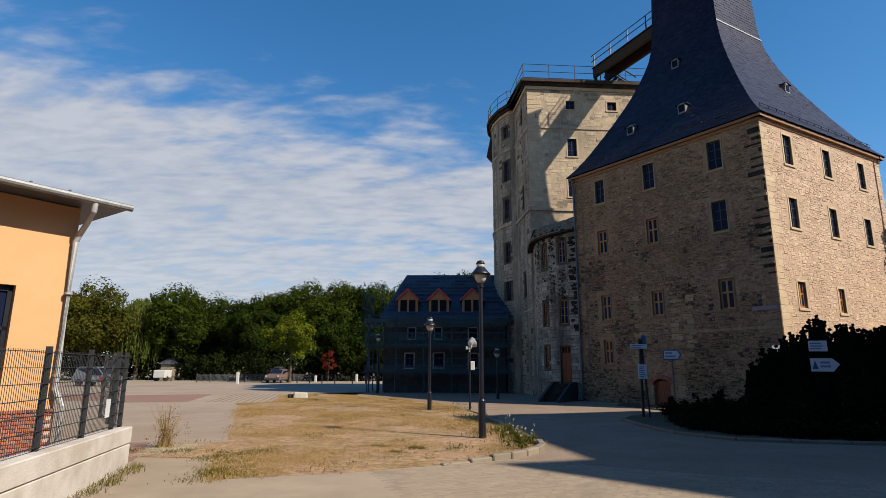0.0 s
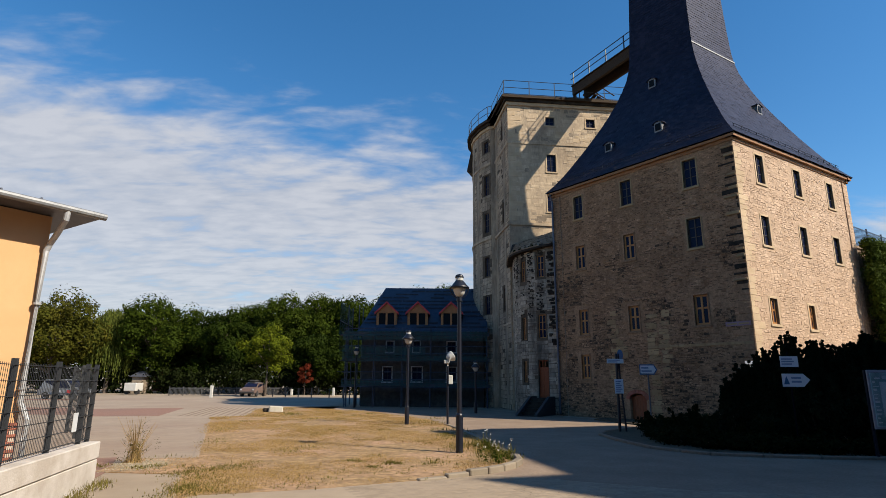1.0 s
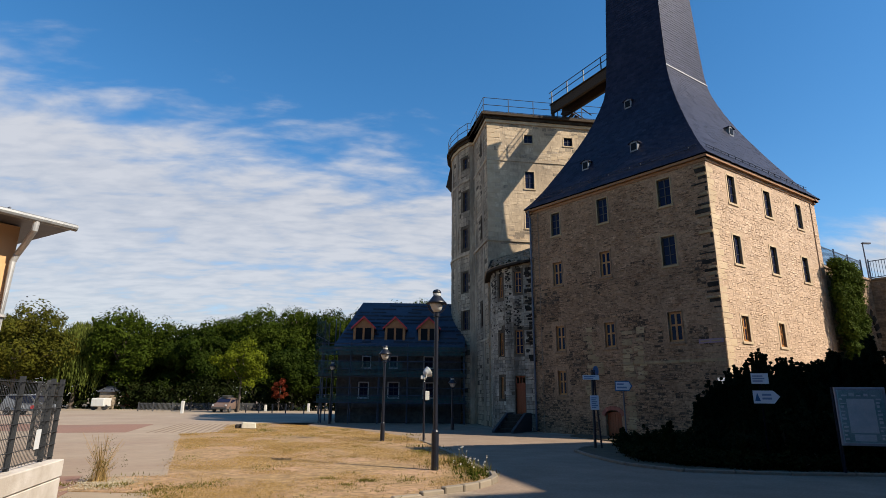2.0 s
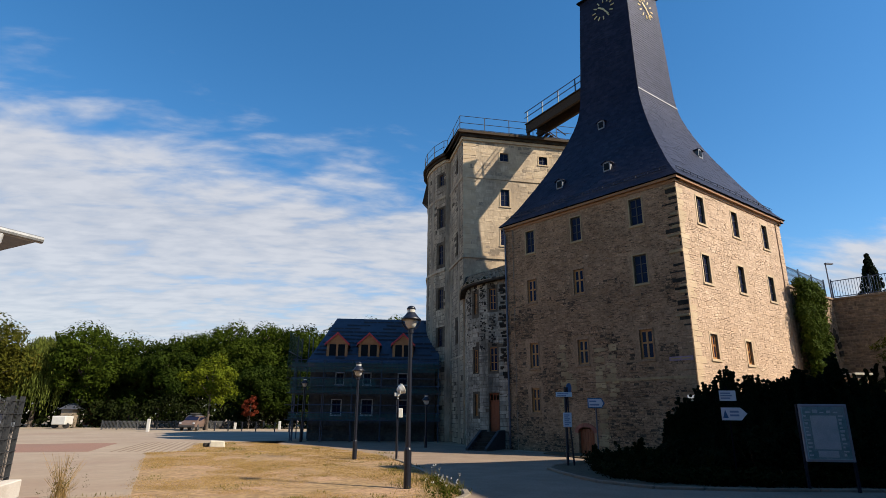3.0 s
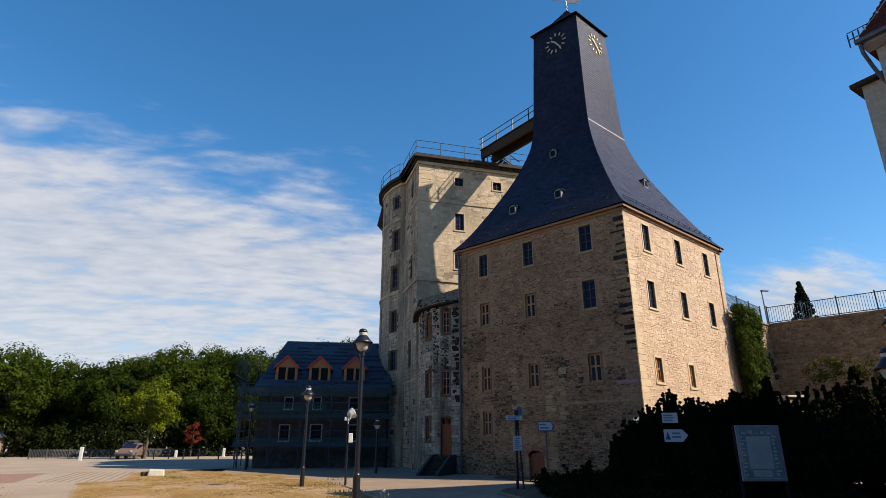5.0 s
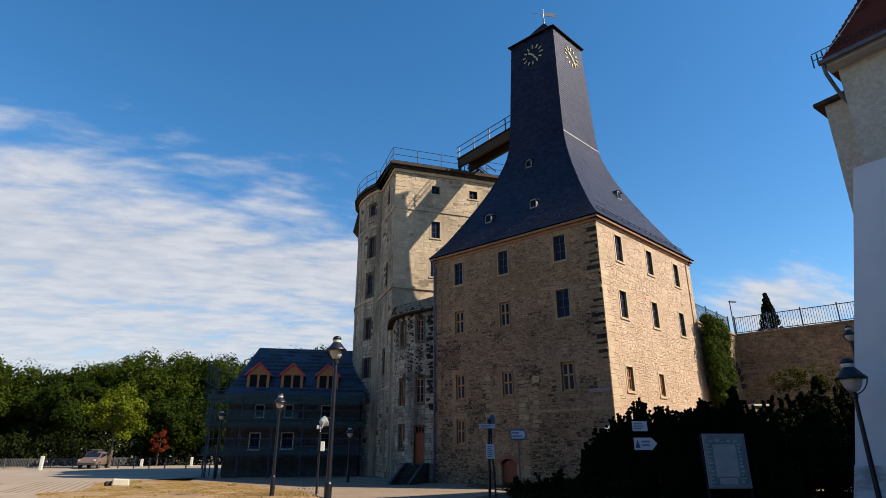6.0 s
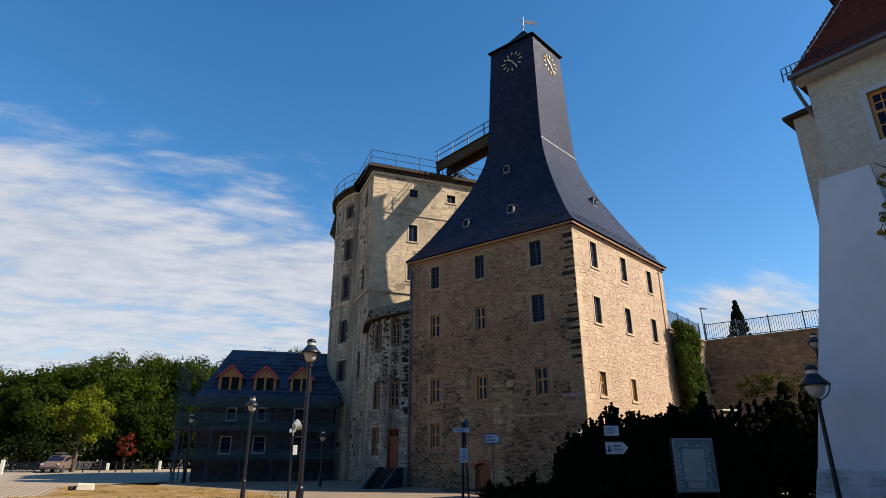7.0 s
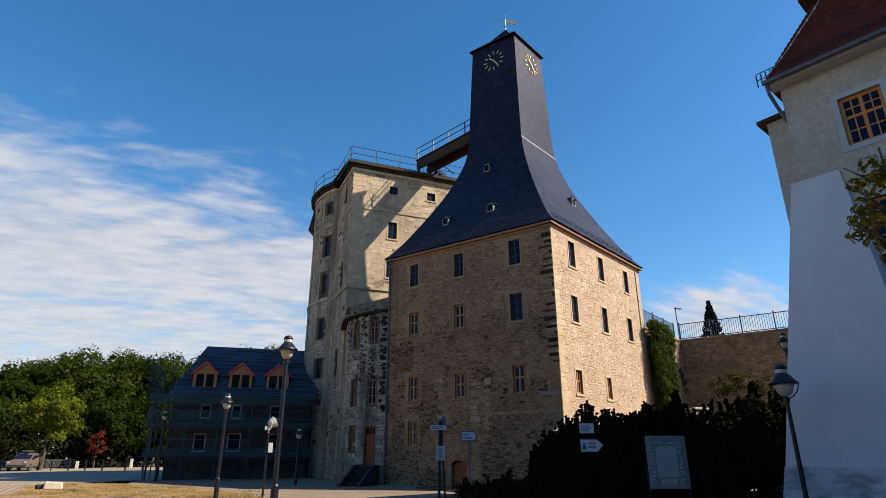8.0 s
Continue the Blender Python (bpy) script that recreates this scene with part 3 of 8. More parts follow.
# kerb stones round the tip of the lawn
kerb_line = [(-0.03, 10.58), (0.48, 10.86), (0.9, 11.12), (1.28, 11.4), (1.62, 11.75), (1.92, 12.2), (2.14, 12.75), (2.2, 13.5), (2.17, 14.3), (2.14, 15.1), (2.02, 16.4), (1.9, 17.7), (1.75, 19.0), (1.6, 20.3), (1.46, 21.6), (1.25, 22.9), (1.05, 24.2)]
kerb = thing("kerb", (1, 12, 0), "pale rounded concrete kerb round the tip of the lawn", "kerb", "", "structure")
for i, (p, q) in enumerate(zip(kerb_line, kerb_line[1:])):
    bm = bmesh.new()
    ln = math.dist(p, q)
    h = 0.03 + 0.08 * min(1, i / 2) if i < 7 else 0.035
    bevelled(bm, 0.008, ln - 0.008, -0.075, 0.075, -0.05, h + 0.02, 0.02, face_pose(p, q))
    ob = part("kerb_stone", bm, M["kerb"], kerb)
    ob.matrix_basis = Matrix.Translation((-1, -12, 0))

# ---- the stone tower with its slate spire ----
WC, WL, WR = Vector((13.49, 22.57)), Vector((7.46, 31.10)), Vector((22.53, 27.75))
WB = WL + WR - WC
AXIS = (WL + WR) / 2
EAVE = 12.3
PROFILE = [(12.45, 1.05), (12.7, 1.01), (13.0, 0.965), (13.6, 0.89), (14.2, 0.825), (14.9, 0.75), (15.6, 0.68), (16.3, 0.612), (17, 0.55), (17.8, 0.487), (18.6, 0.435), (19.2, 0.402), (19.8, 0.381), (20.5, 0.368), (22, 0.354), (24, 0.341), (26, 0.327), (28, 0.312)]
tower = thing("stone_tower", (AXIS.x, AXIS.y, 0), "square rubble-stone tower with sweeping dark slate spire and two clocks", "tower")
TI = Matrix.Translation((-AXIS.x, -AXIS.y, 0))


def rough_wall(owner, inv, name, a, b, z0, z1, thick, holes, m_wall, m_stone, rng, stone_name="stonework", ends=False, margin=0.16, singles=0, **kw):
    """A pierced wall with coursed stones on its face. holes are (centre, width, z0, z1)."""
    f = face_pose(a, b)
    ln = (Vector(b) - Vector(a)).length
    hs = [(c - w / 2, c + w / 2, q0, q1) for c, w, q0, q1 in holes]
    bm = bmesh.new()
    pierced(bm, ln, z0, z1, thick, hs, inv @ f, ends)
    bmesh.ops.remove_doubles(bm, verts=bm.verts[:], dist=0.0005)
    bmesh.ops.recalc_face_normals(bm, faces=bm.faces[:])
    wall = part(name, bm, m_wall, owner)
    if m_stone:
        vs, fs = [], []
        rubble(vs, fs, ln, max(z0, 0.02), z1, [(h[0] - margin, h[1] + margin, h[2] - margin - 0.01, h[3] + margin + 0.02) for h in hs], inv @ f, rng, **kw)
        if singles:
            q = inv @ f @ Vector((ln if a == WL else 0.0, 0, 5.0))
            vs, fs = split_pieces(vs, fs, 8, 5, singles, lambda c: (c - q).length, "stone", m_stone, wall)
        st = part(stone_name, mesh_of(stone_name, vs, fs, m_stone), None, wall)
        tagged(st, kind="stuff")
    return wall, f


def window_meshes(w, h, style, trim=None, wooden=False):
    """Shared meshes for one window: surround, frame, pane. Origin at the middle of the sill line, y out."""
    s = bmesh.new()
    if style != "bare":
        t = 0.1 if trim is None else 0.07
        bevelled(s, -w / 2 - t, -w / 2, -0.22, 0.022, -0.02, h + t, 0.012)
        bevelled(s, w / 2, w / 2 + t, -0.22, 0.022, -0.02, h + t, 0.012)
        bevelled(s, -w / 2 + 0.002, w / 2 - 0.002, -0.22, 0.02, h, h + t, 0.012)
        bevelled(s, -w / 2 - t - 0.03, w / 2 + t + 0.03, -0.22, 0.05, -0.13, -0.022, 0.012)
    f = bmesh.new()
    e, c = (0.085, 0.045) if wooden else (0.05, 0.025)
    box(f, -w / 2, -w / 2 + e, -0.25, -0.19, 0, h)
    box(f, w / 2 - e, w / 2, -0.25, -0.19, 0, h)
    box(f, -w / 2 + e, w / 2 - e, -0.25, -0.19, 0, e)
    box(f, -w / 2 + e, w / 2 - e, -0.25, -0.19, h - e, h)
    box(f, -c, c, -0.245, -0.185, e, h - e)
    bar = 0.04 if wooden else 0.015
    for z in ((h * 0.56,) if wooden else (h * 0.36, h * 0.68) if h > 0.9 else (h * 0.5,)):
        for a, b in ((-w / 2 + e, -c), (c, w / 2 - e)):
            box(f, a, b, -0.24, -0.195, z - bar, z + bar)
    g = bmesh.new()
    box(g, -w / 2 + 0.01, w / 2 - 0.01, -0.235, -0.215, 0.01, h - 0.01)
    for b_ in (f, g):
        bmesh.ops.translate(b_, verts=b_.verts[:], vec=(0, 0.1, 0))
    out = []
    for nm, bm_, mt in (("window", s, trim or M["ashlar"]), ("frame", f, M["oak"]), ("pane", g, M["glass"])):
        me = bpy.data.meshes.new(nm)
        bm_.to_mesh(me)
        bm_.free()
        me.materials.append(mt)
        out.append(me)
    return out


def put_window(owner, inv, f, c, z0, meshes, frame_mat=None, label=""):
    at = inv @ f @ Matrix.Translation((c, 0, z0))
    w = part("window", meshes[0], None, owner, label, at)
    fr = part("frame", meshes[1], None, w)
    if frame_mat:
        fr.material_slots[0].link = "OBJECT"
        fr.material_slots[0].material = frame_mat
    part("pane", meshes[2], None, w)
    return w


rng = random.Random(11)
LF = (WL - WC).length
front_holes = [(LF - s, w, z, z + h) for s, w, z, h in (
    (8.6, 0.58, 10.53, 1.26), (5.52, 0.6, 10.55, 1.28), (2.07, 0.64, 10.57, 1.32),
    (8.6, 0.58, 7.7, 1.26), (5.54, 0.6, 7.72, 1.27), (2.1, 0.66, 7.7, 1.36),
    (8.58, 0.56, 4.18, 1.3), (5.53, 0.58, 4.18, 1.2), (2.13, 0.64, 4.22, 1.32), (8.59, 0.52, 1.92, 1.22))]
door_hole = (LF - 5.63, 0.9, 0.0, 1.22)
wall_f, FF = rough_wall(tower, TI, "wall", WL, WC, 0, EAVE, 0.6, front_holes + [door_hole], M["shaded_brown_render"], M["shaded_brown_rubble"], rng, hmin=0.055, hmax=0.1, lmin=0.09, lmax=0.24, proud=(0.002, 0.018), keep=0.72, gap=0.007, wave=0.07, singles=110)
right_holes = [(s, w, z, z + h) for s, w, z, h in (
    (1.97, 0.62, 10.53, 1.33), (5.19, 0.6, 10.5, 1.3), (8.39, 0.58, 10.45, 1.3),
    (1.85, 0.62, 7.64, 1.3), (5.09, 0.6, 7.6, 1.32), (8.24, 0.6, 7.57, 1.28), (1.7, 0.58, 4.19, 1.08), (4.84, 0.5, 4.13, 1.06))]
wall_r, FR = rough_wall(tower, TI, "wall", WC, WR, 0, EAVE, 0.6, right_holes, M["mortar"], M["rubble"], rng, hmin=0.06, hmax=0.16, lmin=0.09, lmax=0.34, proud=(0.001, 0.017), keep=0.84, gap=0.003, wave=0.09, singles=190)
for a, b in ((WR, WB), (WB, WL)):
    rough_wall(tower, TI, "wall", a, b, 0, EAVE, 0.6, [], M["mortar"], None, rng)
# weathered patches of the front where the render has fallen and the joints stand open
def bare_patch(x, z):
    n = noise.noise(Vector((x * 0.42, z * 0.55, 4.2))) + 0.45 * noise.noise(Vector((x * 1.6, z * 1.9, 1.0)))
    return n - (0.12 if z > 6.5 else 0.0) - (0.25 if z > 8.5 else 0.0)


vs, fs, jv = [], [], []
front_keep = [(c - w / 2 - 0.2, c + w / 2 + 0.2, z0 - 0.2, z1 + 0.2) for c, w, z0, z1 in front_holes + [door_hole]]
rubble(vs, fs, LF, 0.05, 8.2, front_keep, TI @ FF @ Matrix.Translation((0, 0.004, 0)), rng, hmin=0.07, hmax=0.15, lmin=0.1, lmax=0.28, proud=(0.01, 0.03), gap=0.011, bare=bare_patch, joints=jv)
tagged(part("bare_stonework", mesh_of("bare_stonework", vs, fs, M["shaded_brown_rubble"]), None, wall_f), kind="stuff")
tagged(part("open_joints", mesh_of("open_joints", [v + (FF.to_3x3() @ Vector((0, 0.004, 0))) for v in jv], [(k + 3, k + 2, k + 1, k) for k in range(0, len(jv), 4)], M["open_joint"]), None, wall_f), kind="stuff")
# thin dark bed joints between the upper courses
jv = []
for _ in range(3400):
    x, z, w = rng.uniform(0.1, LF - 0.4), rng.uniform(0.3, 12.0), rng.uniform(0.05, 0.26)
    if not any(q[0] < x + w and q[1] > x and q[2] < z < q[3] for q in front_keep):
        jv += [TI @ FF @ Vector(q) for q in ((x, 0.02, z), (x + w, 0.02, z + rng.uniform(-0.008, 0.008)), (x + w, 0.021, z + 0.016), (x, 0.021, z + 0.019))]
tagged(part("bed_joints", mesh_of("bed_joints", jv, [(k + 3, k + 2, k + 1, k) for k in range(0, len(jv), 4)], M["open_joint"]), None, wall_f), kind="stuff")
win_cache = {}
for holes, f in ((front_holes, FF), (right_holes, FR)):
    for c, w, z0, z1 in holes:
        wooden = z0 < 7 or (f is FF and z0 < 9 and c < LF - 4)
        key = (w, round(z1 - z0, 2), f is FF, wooden)
        if key not in win_cache:
            win_cache[key] = window_meshes(w, z1 - z0, "stone", (M["shaded_brown_rubble"] if wooden else M["tan_block"]) if f is FF else None, wooden)
        put_window(tower, TI, f, c, z0, win_cache[key], M["oak"] if wooden else M["dark_oak"], label="small casement window in a plain stone surround")
bm = bmesh.new()
prism(bm, [tuple((AXIS + (p - AXIS) * 0.93) - AXIS) for p in (WC, WR, WB, WL)], 6.2, 6.4)
prism(bm, [tuple((AXIS + (p - AXIS) * 0.93) - AXIS) for p in (WC, WR, WB, WL)], 12.1, 12.25)
part("floor_slab", bm, M["interior"], tower)
# low arched cellar door
bm = bmesh.new()
m = TI @ FF @ Matrix.Translation((door_hole[0], -0.2, 0))
box(bm, -0.43, 0.43, -0.03, -0.002, 0.02, 1.04, m)
cellar_door = part("door", bm, M["door_wood"], tower, "low red-brown plank door under a stone arch")
for k in range(6):
    x = -0.43 + k * 0.145
    bm = bmesh.new()
    bevelled(bm, x, x + 0.138, 0, 0.05, 0.02, 1.05 + 0.12 * math.sin(math.pi * (k + 0.5) / 6), 0.008, m)
    part("plank", bm, M["door_wood"], cellar_door)
m = TI @ FF @ Matrix.Translation((door_hole[0], 0, 0))
for k in range(9):
    bm = bmesh.new()
    a0, a1 = math.pi * k / 9, math.pi * (k + 1) / 9
    bevelled(bm, -0.09, 0.09, -0.1, 0.05, -0.085, 0.085, 0.012, m @ Matrix.Translation((0.53 * math.cos((a0 + a1) / 2), 0, 1.0 + 0.33 * math.sin((a0 + a1) / 2))) @ Matrix.Rotation(-(a0 + a1) / 2, 4, "Y"))
    part("arch_stone", bm, M["brick"], tower)

# roof: a swept pyramid with courses of slates
CORN = [WL, WC, WR, WB]


def roof_point(z):
    for (z0, k0), (z1, k1) in zip(PROFILE, PROFILE[1:]):
        if z <= z1:
            t = (z - z0) / (z1 - z0)
            return k0 + (k1 - k0) * t
    return PROFILE[-1][1]


bm = bmesh.new()
rings = []
for z, k in PROFILE:
    rings.append([bm.verts.new((*( (p - AXIS) * (k - 0.006)), z - 0.01)) for p in CORN])
for r0, r1 in zip(rings, rings[1:]):
    for i in range(4):
        bm.faces.new((r0[i], r0[(i + 1) % 4], r1[(i + 1) % 4], r1[i]))
bm.faces.new(rings[0][::-1])
bm.faces.new(rings[-1])
roof = part("roof", bm, M["slate_under"], tower, "swept slate-covered spire roof")
vs, fs = [], []
rng = random.Random(7)
STEP = 0.17
for i in range(4):
    p, q = CORN[i] - AXIS, CORN[(i + 1) % 4] - AXIS
    out = Vector(((q - p).y, -(q - p).x, 0)).normalized()
    z = 12.46
    while z < 27.9:
        k0 = roof_point(z)
        slope = math.hypot((roof_point(z + 0.05) - k0) * 5.2, 0.05) / 0.05
        z1 = min(z + STEP / slope * 1.0, 27.95)
        k1 = roof_point(z1)
        a0, b0, a1, b1 = p * k0, q * k0, p * k1, q * k1
        ln = (b0 - a0).length
        cnt = max(4, int(ln / (0.24 if i < 2 else 0.6)))
        off = rng.random() * 0.6
        edges = [0.0] + [min(max((j + off + rng.uniform(-0.12, 0.12)) / cnt, 0.001), 0.999) for j in range(cnt)] + [1.0]
        for u0, u1 in zip(edges, edges[1:]):
            if u1 - u0 < 0.002:
                continue
            lift = rng.uniform(0.010, 0.022)
            c = [a0 + (b0 - a0) * u0, a0 + (b0 - a0) * u1, a1 + (b1 - a1) * u1, a1 + (b1 - a1) * u0]
            g = 0.004 / max(ln, 1)
            n0 = len(vs)
            dz = rng.uniform(-0.012, 0.012)
            vs += [Vector((c[0].x, c[0].y, z + dz)) + out * lift, Vector((c[1].x, c[1].y, z + dz)) + out * lift, Vector((c[2].x, c[2].y, z1 + 0.02)) + out * 0.003, Vector((c[3].x, c[3].y, z1 + 0.02)) + out * 0.003,
                   Vector((c[0].x, c[0].y, z + dz)) - out * 0.004, Vector((c[1].x, c[1].y, z + dz)) - out * 0.004]
            fs += [(n0, n0 + 1, n0 + 2, n0 + 3), (n0 + 4, n0 + 5, n0 + 1, n0)]
        z = z1
eave = Vector((*((WC - AXIS) * 1.03), 12.4))
vs, fs = split_pieces(vs, fs, 6, 2, 290, lambda c: (c - eave).length, "slate", M["slate"], roof)
tagged(part("slate_covering", mesh_of("slate_covering", vs, fs, M["slate"]), None, roof), kind="stuff")
# eave board, hip covers, pale lead flashing
for i in range(4):
    p, q = (CORN[i] - AXIS) * 1.035, (CORN[(i + 1) % 4] - AXIS) * 1.035
    f = face_pose(p, q)
    ln = (q - p).length
    for name, x, y0, y1, z0, z1 in (("eave_board", 0.0, -0.45, 0.0, 12.3, 12.42), ("eave_moulding", 0.12, -0.4, -0.13, 12.16, 12.298)):
        bm = bmesh.new()
        box(bm, x, ln - x, y0, y1, z0, z1, f)
        part(name, bm, M["eave_wood"], tower, "brown wooden eaves board")
bm = bmesh.new()
k0, k1 = roof_point(19.82), roof_point(19.96)
for i in (1, 2):
    p0, q0, p1, q1 = ((CORN[j % 4] - AXIS) * k for j, k in ((i, k0 + 0.008), (i + 1, k0 + 0.008), (i, k1 + 0.006), (i + 1, k1 + 0.006)))
    bm.faces.new([bm.verts.new((*c, z)) for c, z in ((p0, 19.80), (q0, 19.80), (q1, 19.90), (p1, 19.90))])
part("flashing", bm, M["gutter_zinc"], roof, "pale lead flashing strip")

# snow guard above the eaves, on two faces
for i in (0, 1):
    p, q = (CORN[i] - AXIS) * 0.985, (CORN[(i + 1) % 4] - AXIS) * 0.985
    f = face_pose(p, q)
    ln = (q - p).length
    bm = bmesh.new()
    for z in (12.98, 13.1):
        tube(bm, [f @ Vector((0.3, 0.0, z)), f @ Vector((ln - 0.3, 0.0, z))], 0.014, 6)
    x = 0.35
    while x < ln - 0.3:
        box(bm, x - 0.004, x + 0.004, -0.03, 0.006, 12.97, 13.1, f)
        x += 0.62
    part("snow_guard", bm, M["iron"], roof, "thin metal snow guard")

# roof hatches with small gabled hoods
def hatch(z, u, side, w=0.42, h=0.55):
    k = roof_point(z)
    p, q = (CORN[side] - AXIS) * k, (CORN[(side + 1) % 4] - AXIS) * k
    f = face_pose(p, q, z)
    run = (k - roof_point(z + h)) * 5.2
    m = f @ Matrix.Translation(((q - p).length * u, 0, 0))
    d = bmesh.new()
    box(d, -w / 2, w / 2, -run - 0.1, 0.03, 0, h, m)
    ob = part("roof_hatch", d, M["hatch_zinc"], roof, "small roof hatch with grey sheet-metal cheeks")
    d = bmesh.new()
    for sx in (-1, 1):
        v = [m @ Vector(c) for c in ((0, 0.06, h + 0.08), (sx * (w / 2 + 0.09), 0.1, h - 0.06), (sx * (w / 2 + 0.09), -run - 0.35, h - 0.02), (0, -run - 0.5, h + 0.1))]
        lo = [c - Vector((0, 0, 0.04)) for c in v]
        vv, ll = [d.verts.new(c) for c in v], [d.verts.new(c) for c in lo]
        d.faces.new(vv), d.faces.new(ll[::-1])
        for j in range(4):
            d.faces.new((vv[j], vv[(j + 1) % 4], ll[(j + 1) % 4], ll[j]))
    bmesh.ops.recalc_face_normals(d, faces=d.faces[:])
    part("hood", d, M["slate"], ob)
    d = bmesh.new()
    box(d, -w / 2 + 0.06, w / 2 - 0.06, 0.03, 0.045, 0.08, h - 0.1, m)
    part("hatch_pane", d, M["dark_glass"], ob)


hatch(17.85, 0.465, 0)
hatch(14.25, 0.636, 0)
hatch(14.15, 0.285, 0)
hatch(15.75, 0.644, 1)

# clocks: hour marks and pointers fixed on the slates, on two faces
for side, zc in ((0, 26.47), (1, 26.45)):
    k = roof_point(zc)
    p, q = (CORN[side] - AXIS) * k, (CORN[(side + 1) % 4] - AXIS) * k
    m = face_pose(p, q, zc) @ Matrix.Translation(((q - p).length * (0.52 if side == 0 else 0.55), 0.045, 0)) @ Matrix.Rotation(radians(2.2), 4, "X")
    clock = part("clock", bmesh.new(), M["gold"], tower, "gilded hour marks and pointers without a dial")
    for h in range(12):
        bm = bmesh.new()
        bevelled(bm, -0.038, 0.038, -0.02, 0.02, 0.52, 0.77, 0.01, m @ Matrix.Rotation(math.tau * h / 12, 4, "Y"))
        part("hour_mark", bm, M["gold"], clock)
    for ln, w, a in ((0.44, 0.055, radians(-48)), (0.66, 0.045, radians(146))):
        bm = bmesh.new()
        bevelled(bm, -w, w, 0.025, 0.045, -0.1, ln, 0.01, m @ Matrix.Rotation(a, 4, "Y"))
        part("clock_pointer", bm, M["gold"], clock)

# cap of the spire: low pyramid with verge, ball and wind vane
bm = bmesh.new()
base = [(p - AXIS) * 0.345 for p in CORN]
lo = [bm.verts.new((*b, 27.93)) for b in base]
hi = [bm.verts.new((*b, 28.0)) for b in base]
top = bm.verts.new((0, 0, 30.2))
mid = [bm.verts.new((*(b * 0.42), 29.05)) for b in base]
for i in range(4):
    j = (i + 1) % 4
    bm.faces.new((lo[i], lo[j], hi[j], hi[i]))
    bm.faces.new((hi[i], hi[j], mid[j], mid[i]))
    bm.faces.new((mid[i], mid[j], top))
bm.faces.new(lo[::-1])
part("spire_cap", bm, M["slate_under"], tower, "low dark slate cap")
vane = part("wind_vane", bmesh.new(), M["iron"], tower, "wind vane with a swallow-tailed flag on a rod")
bm = bmesh.new()
tube(bm, [(0, 0, 30.1), (0, 0, 31.5)], 0.03, 8, 0.015)
lathe(bm, [(0.02, 30.3), (0.06, 30.36), (0.08, 30.45), (0.06, 30.54), (0.02, 30.6)], 10)
part("rod", bm, M["alu"], vane)
bm = bmesh.new()
fl = face_pose((0, 0), (1, -0.1))
for x0, x1, z0, z1 in ((0.05, 0.75, 30.82, 31.12), (0.75, 1.0, 31.0, 31.14), (0.75, 1.0, 30.8, 30.94), (-0.9, -0.05, 30.95, 30.98)):
    box(bm, x0, x1, -0.012, 0.012, z0, z1, fl)
part("flag", bm, M["dark_zinc"], vane)

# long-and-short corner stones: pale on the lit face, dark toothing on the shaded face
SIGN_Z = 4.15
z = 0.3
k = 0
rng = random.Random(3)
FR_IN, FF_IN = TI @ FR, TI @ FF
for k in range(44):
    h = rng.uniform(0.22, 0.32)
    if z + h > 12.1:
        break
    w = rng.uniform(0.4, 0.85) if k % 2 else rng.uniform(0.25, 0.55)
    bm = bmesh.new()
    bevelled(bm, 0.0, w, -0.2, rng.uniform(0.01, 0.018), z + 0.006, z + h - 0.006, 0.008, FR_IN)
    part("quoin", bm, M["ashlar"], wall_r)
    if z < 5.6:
        # front copies of the corner stones take the shade-darkened render
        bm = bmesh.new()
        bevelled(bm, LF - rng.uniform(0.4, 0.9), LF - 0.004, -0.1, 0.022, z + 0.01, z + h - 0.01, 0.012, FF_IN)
        part("quoin", bm, M["shaded_brown_render"], wall_f)
    z += h
# stubs of a torn-off cross wall down the corner, shade between painted near-black
zt = 5.5
while zt < 12.0:
    hh, w = rng.uniform(0.07, 0.22), rng.choice((0.12, 0.3, 0.45, 0.62)) * rng.uniform(0.8, 1.2)
    bm = bmesh.new()
    bevelled(bm, LF - w, LF - 0.006, -0.1, 0.026, zt, zt + hh, 0.02, FF_IN)
    part("toothing_gap", bm, M["dark_stone"], wall_f, "near-black box painting the shaded gap between toothing stones")
    if rng.random() < 0.6:
        bm = bmesh.new()
        w = rng.uniform(0.3, 0.65)
        bevelled(bm, LF - w, LF - 0.01, -0.1, rng.uniform(0.03, 0.07), zt + hh + 0.005, zt + hh + rng.uniform(0.09, 0.15), 0.015, FF_IN)
        part("toothing_stone", bm, M["tan_block"], wall_f, "weathered toothing stone")
    zt += hh + rng.uniform(0.14, 0.3)
# larger dressed blocks left in the front wall, in upright rows and arch stubs
for s, z0, z1 in ((6.75, 1.2, 5.0), (4.65, 0.2, 4.8), (3.95, 2.2, 4.9), (6.35, 2.9, 3.9)):
    z = z0
    while z < z1:
        h = rng.uniform(0.18, 0.34)
        w = rng.uniform(0.3, 0.6)
        bm = bmesh.new()
        x = LF - s + rng.uniform(-0.12, 0.12)
        bevelled(bm, x - w / 2, x + w / 2, -0.05, rng.uniform(0.012, 0.024), z + 0.01, z + h - 0.01, 0.012, FF_IN)
        part("dressed_block", bm, M["tan_block"], wall_f)
        z += h * rng.choice((1, 1, 1.6))
x = LF - 4.9
while x < LF - 0.15:
    w = rng.uniform(0.35, 0.7)
    bm = bmesh.new()
    bevelled(bm, x, min(x + w, LF - 0.06), -0.05, 0.03, 3.3 + rng.uniform(-0.01, 0.01), 3.42, 0.01, FF_IN)
    part("ledge_stone", bm, M["tan_block"], wall_f)
    x += w + 0.01
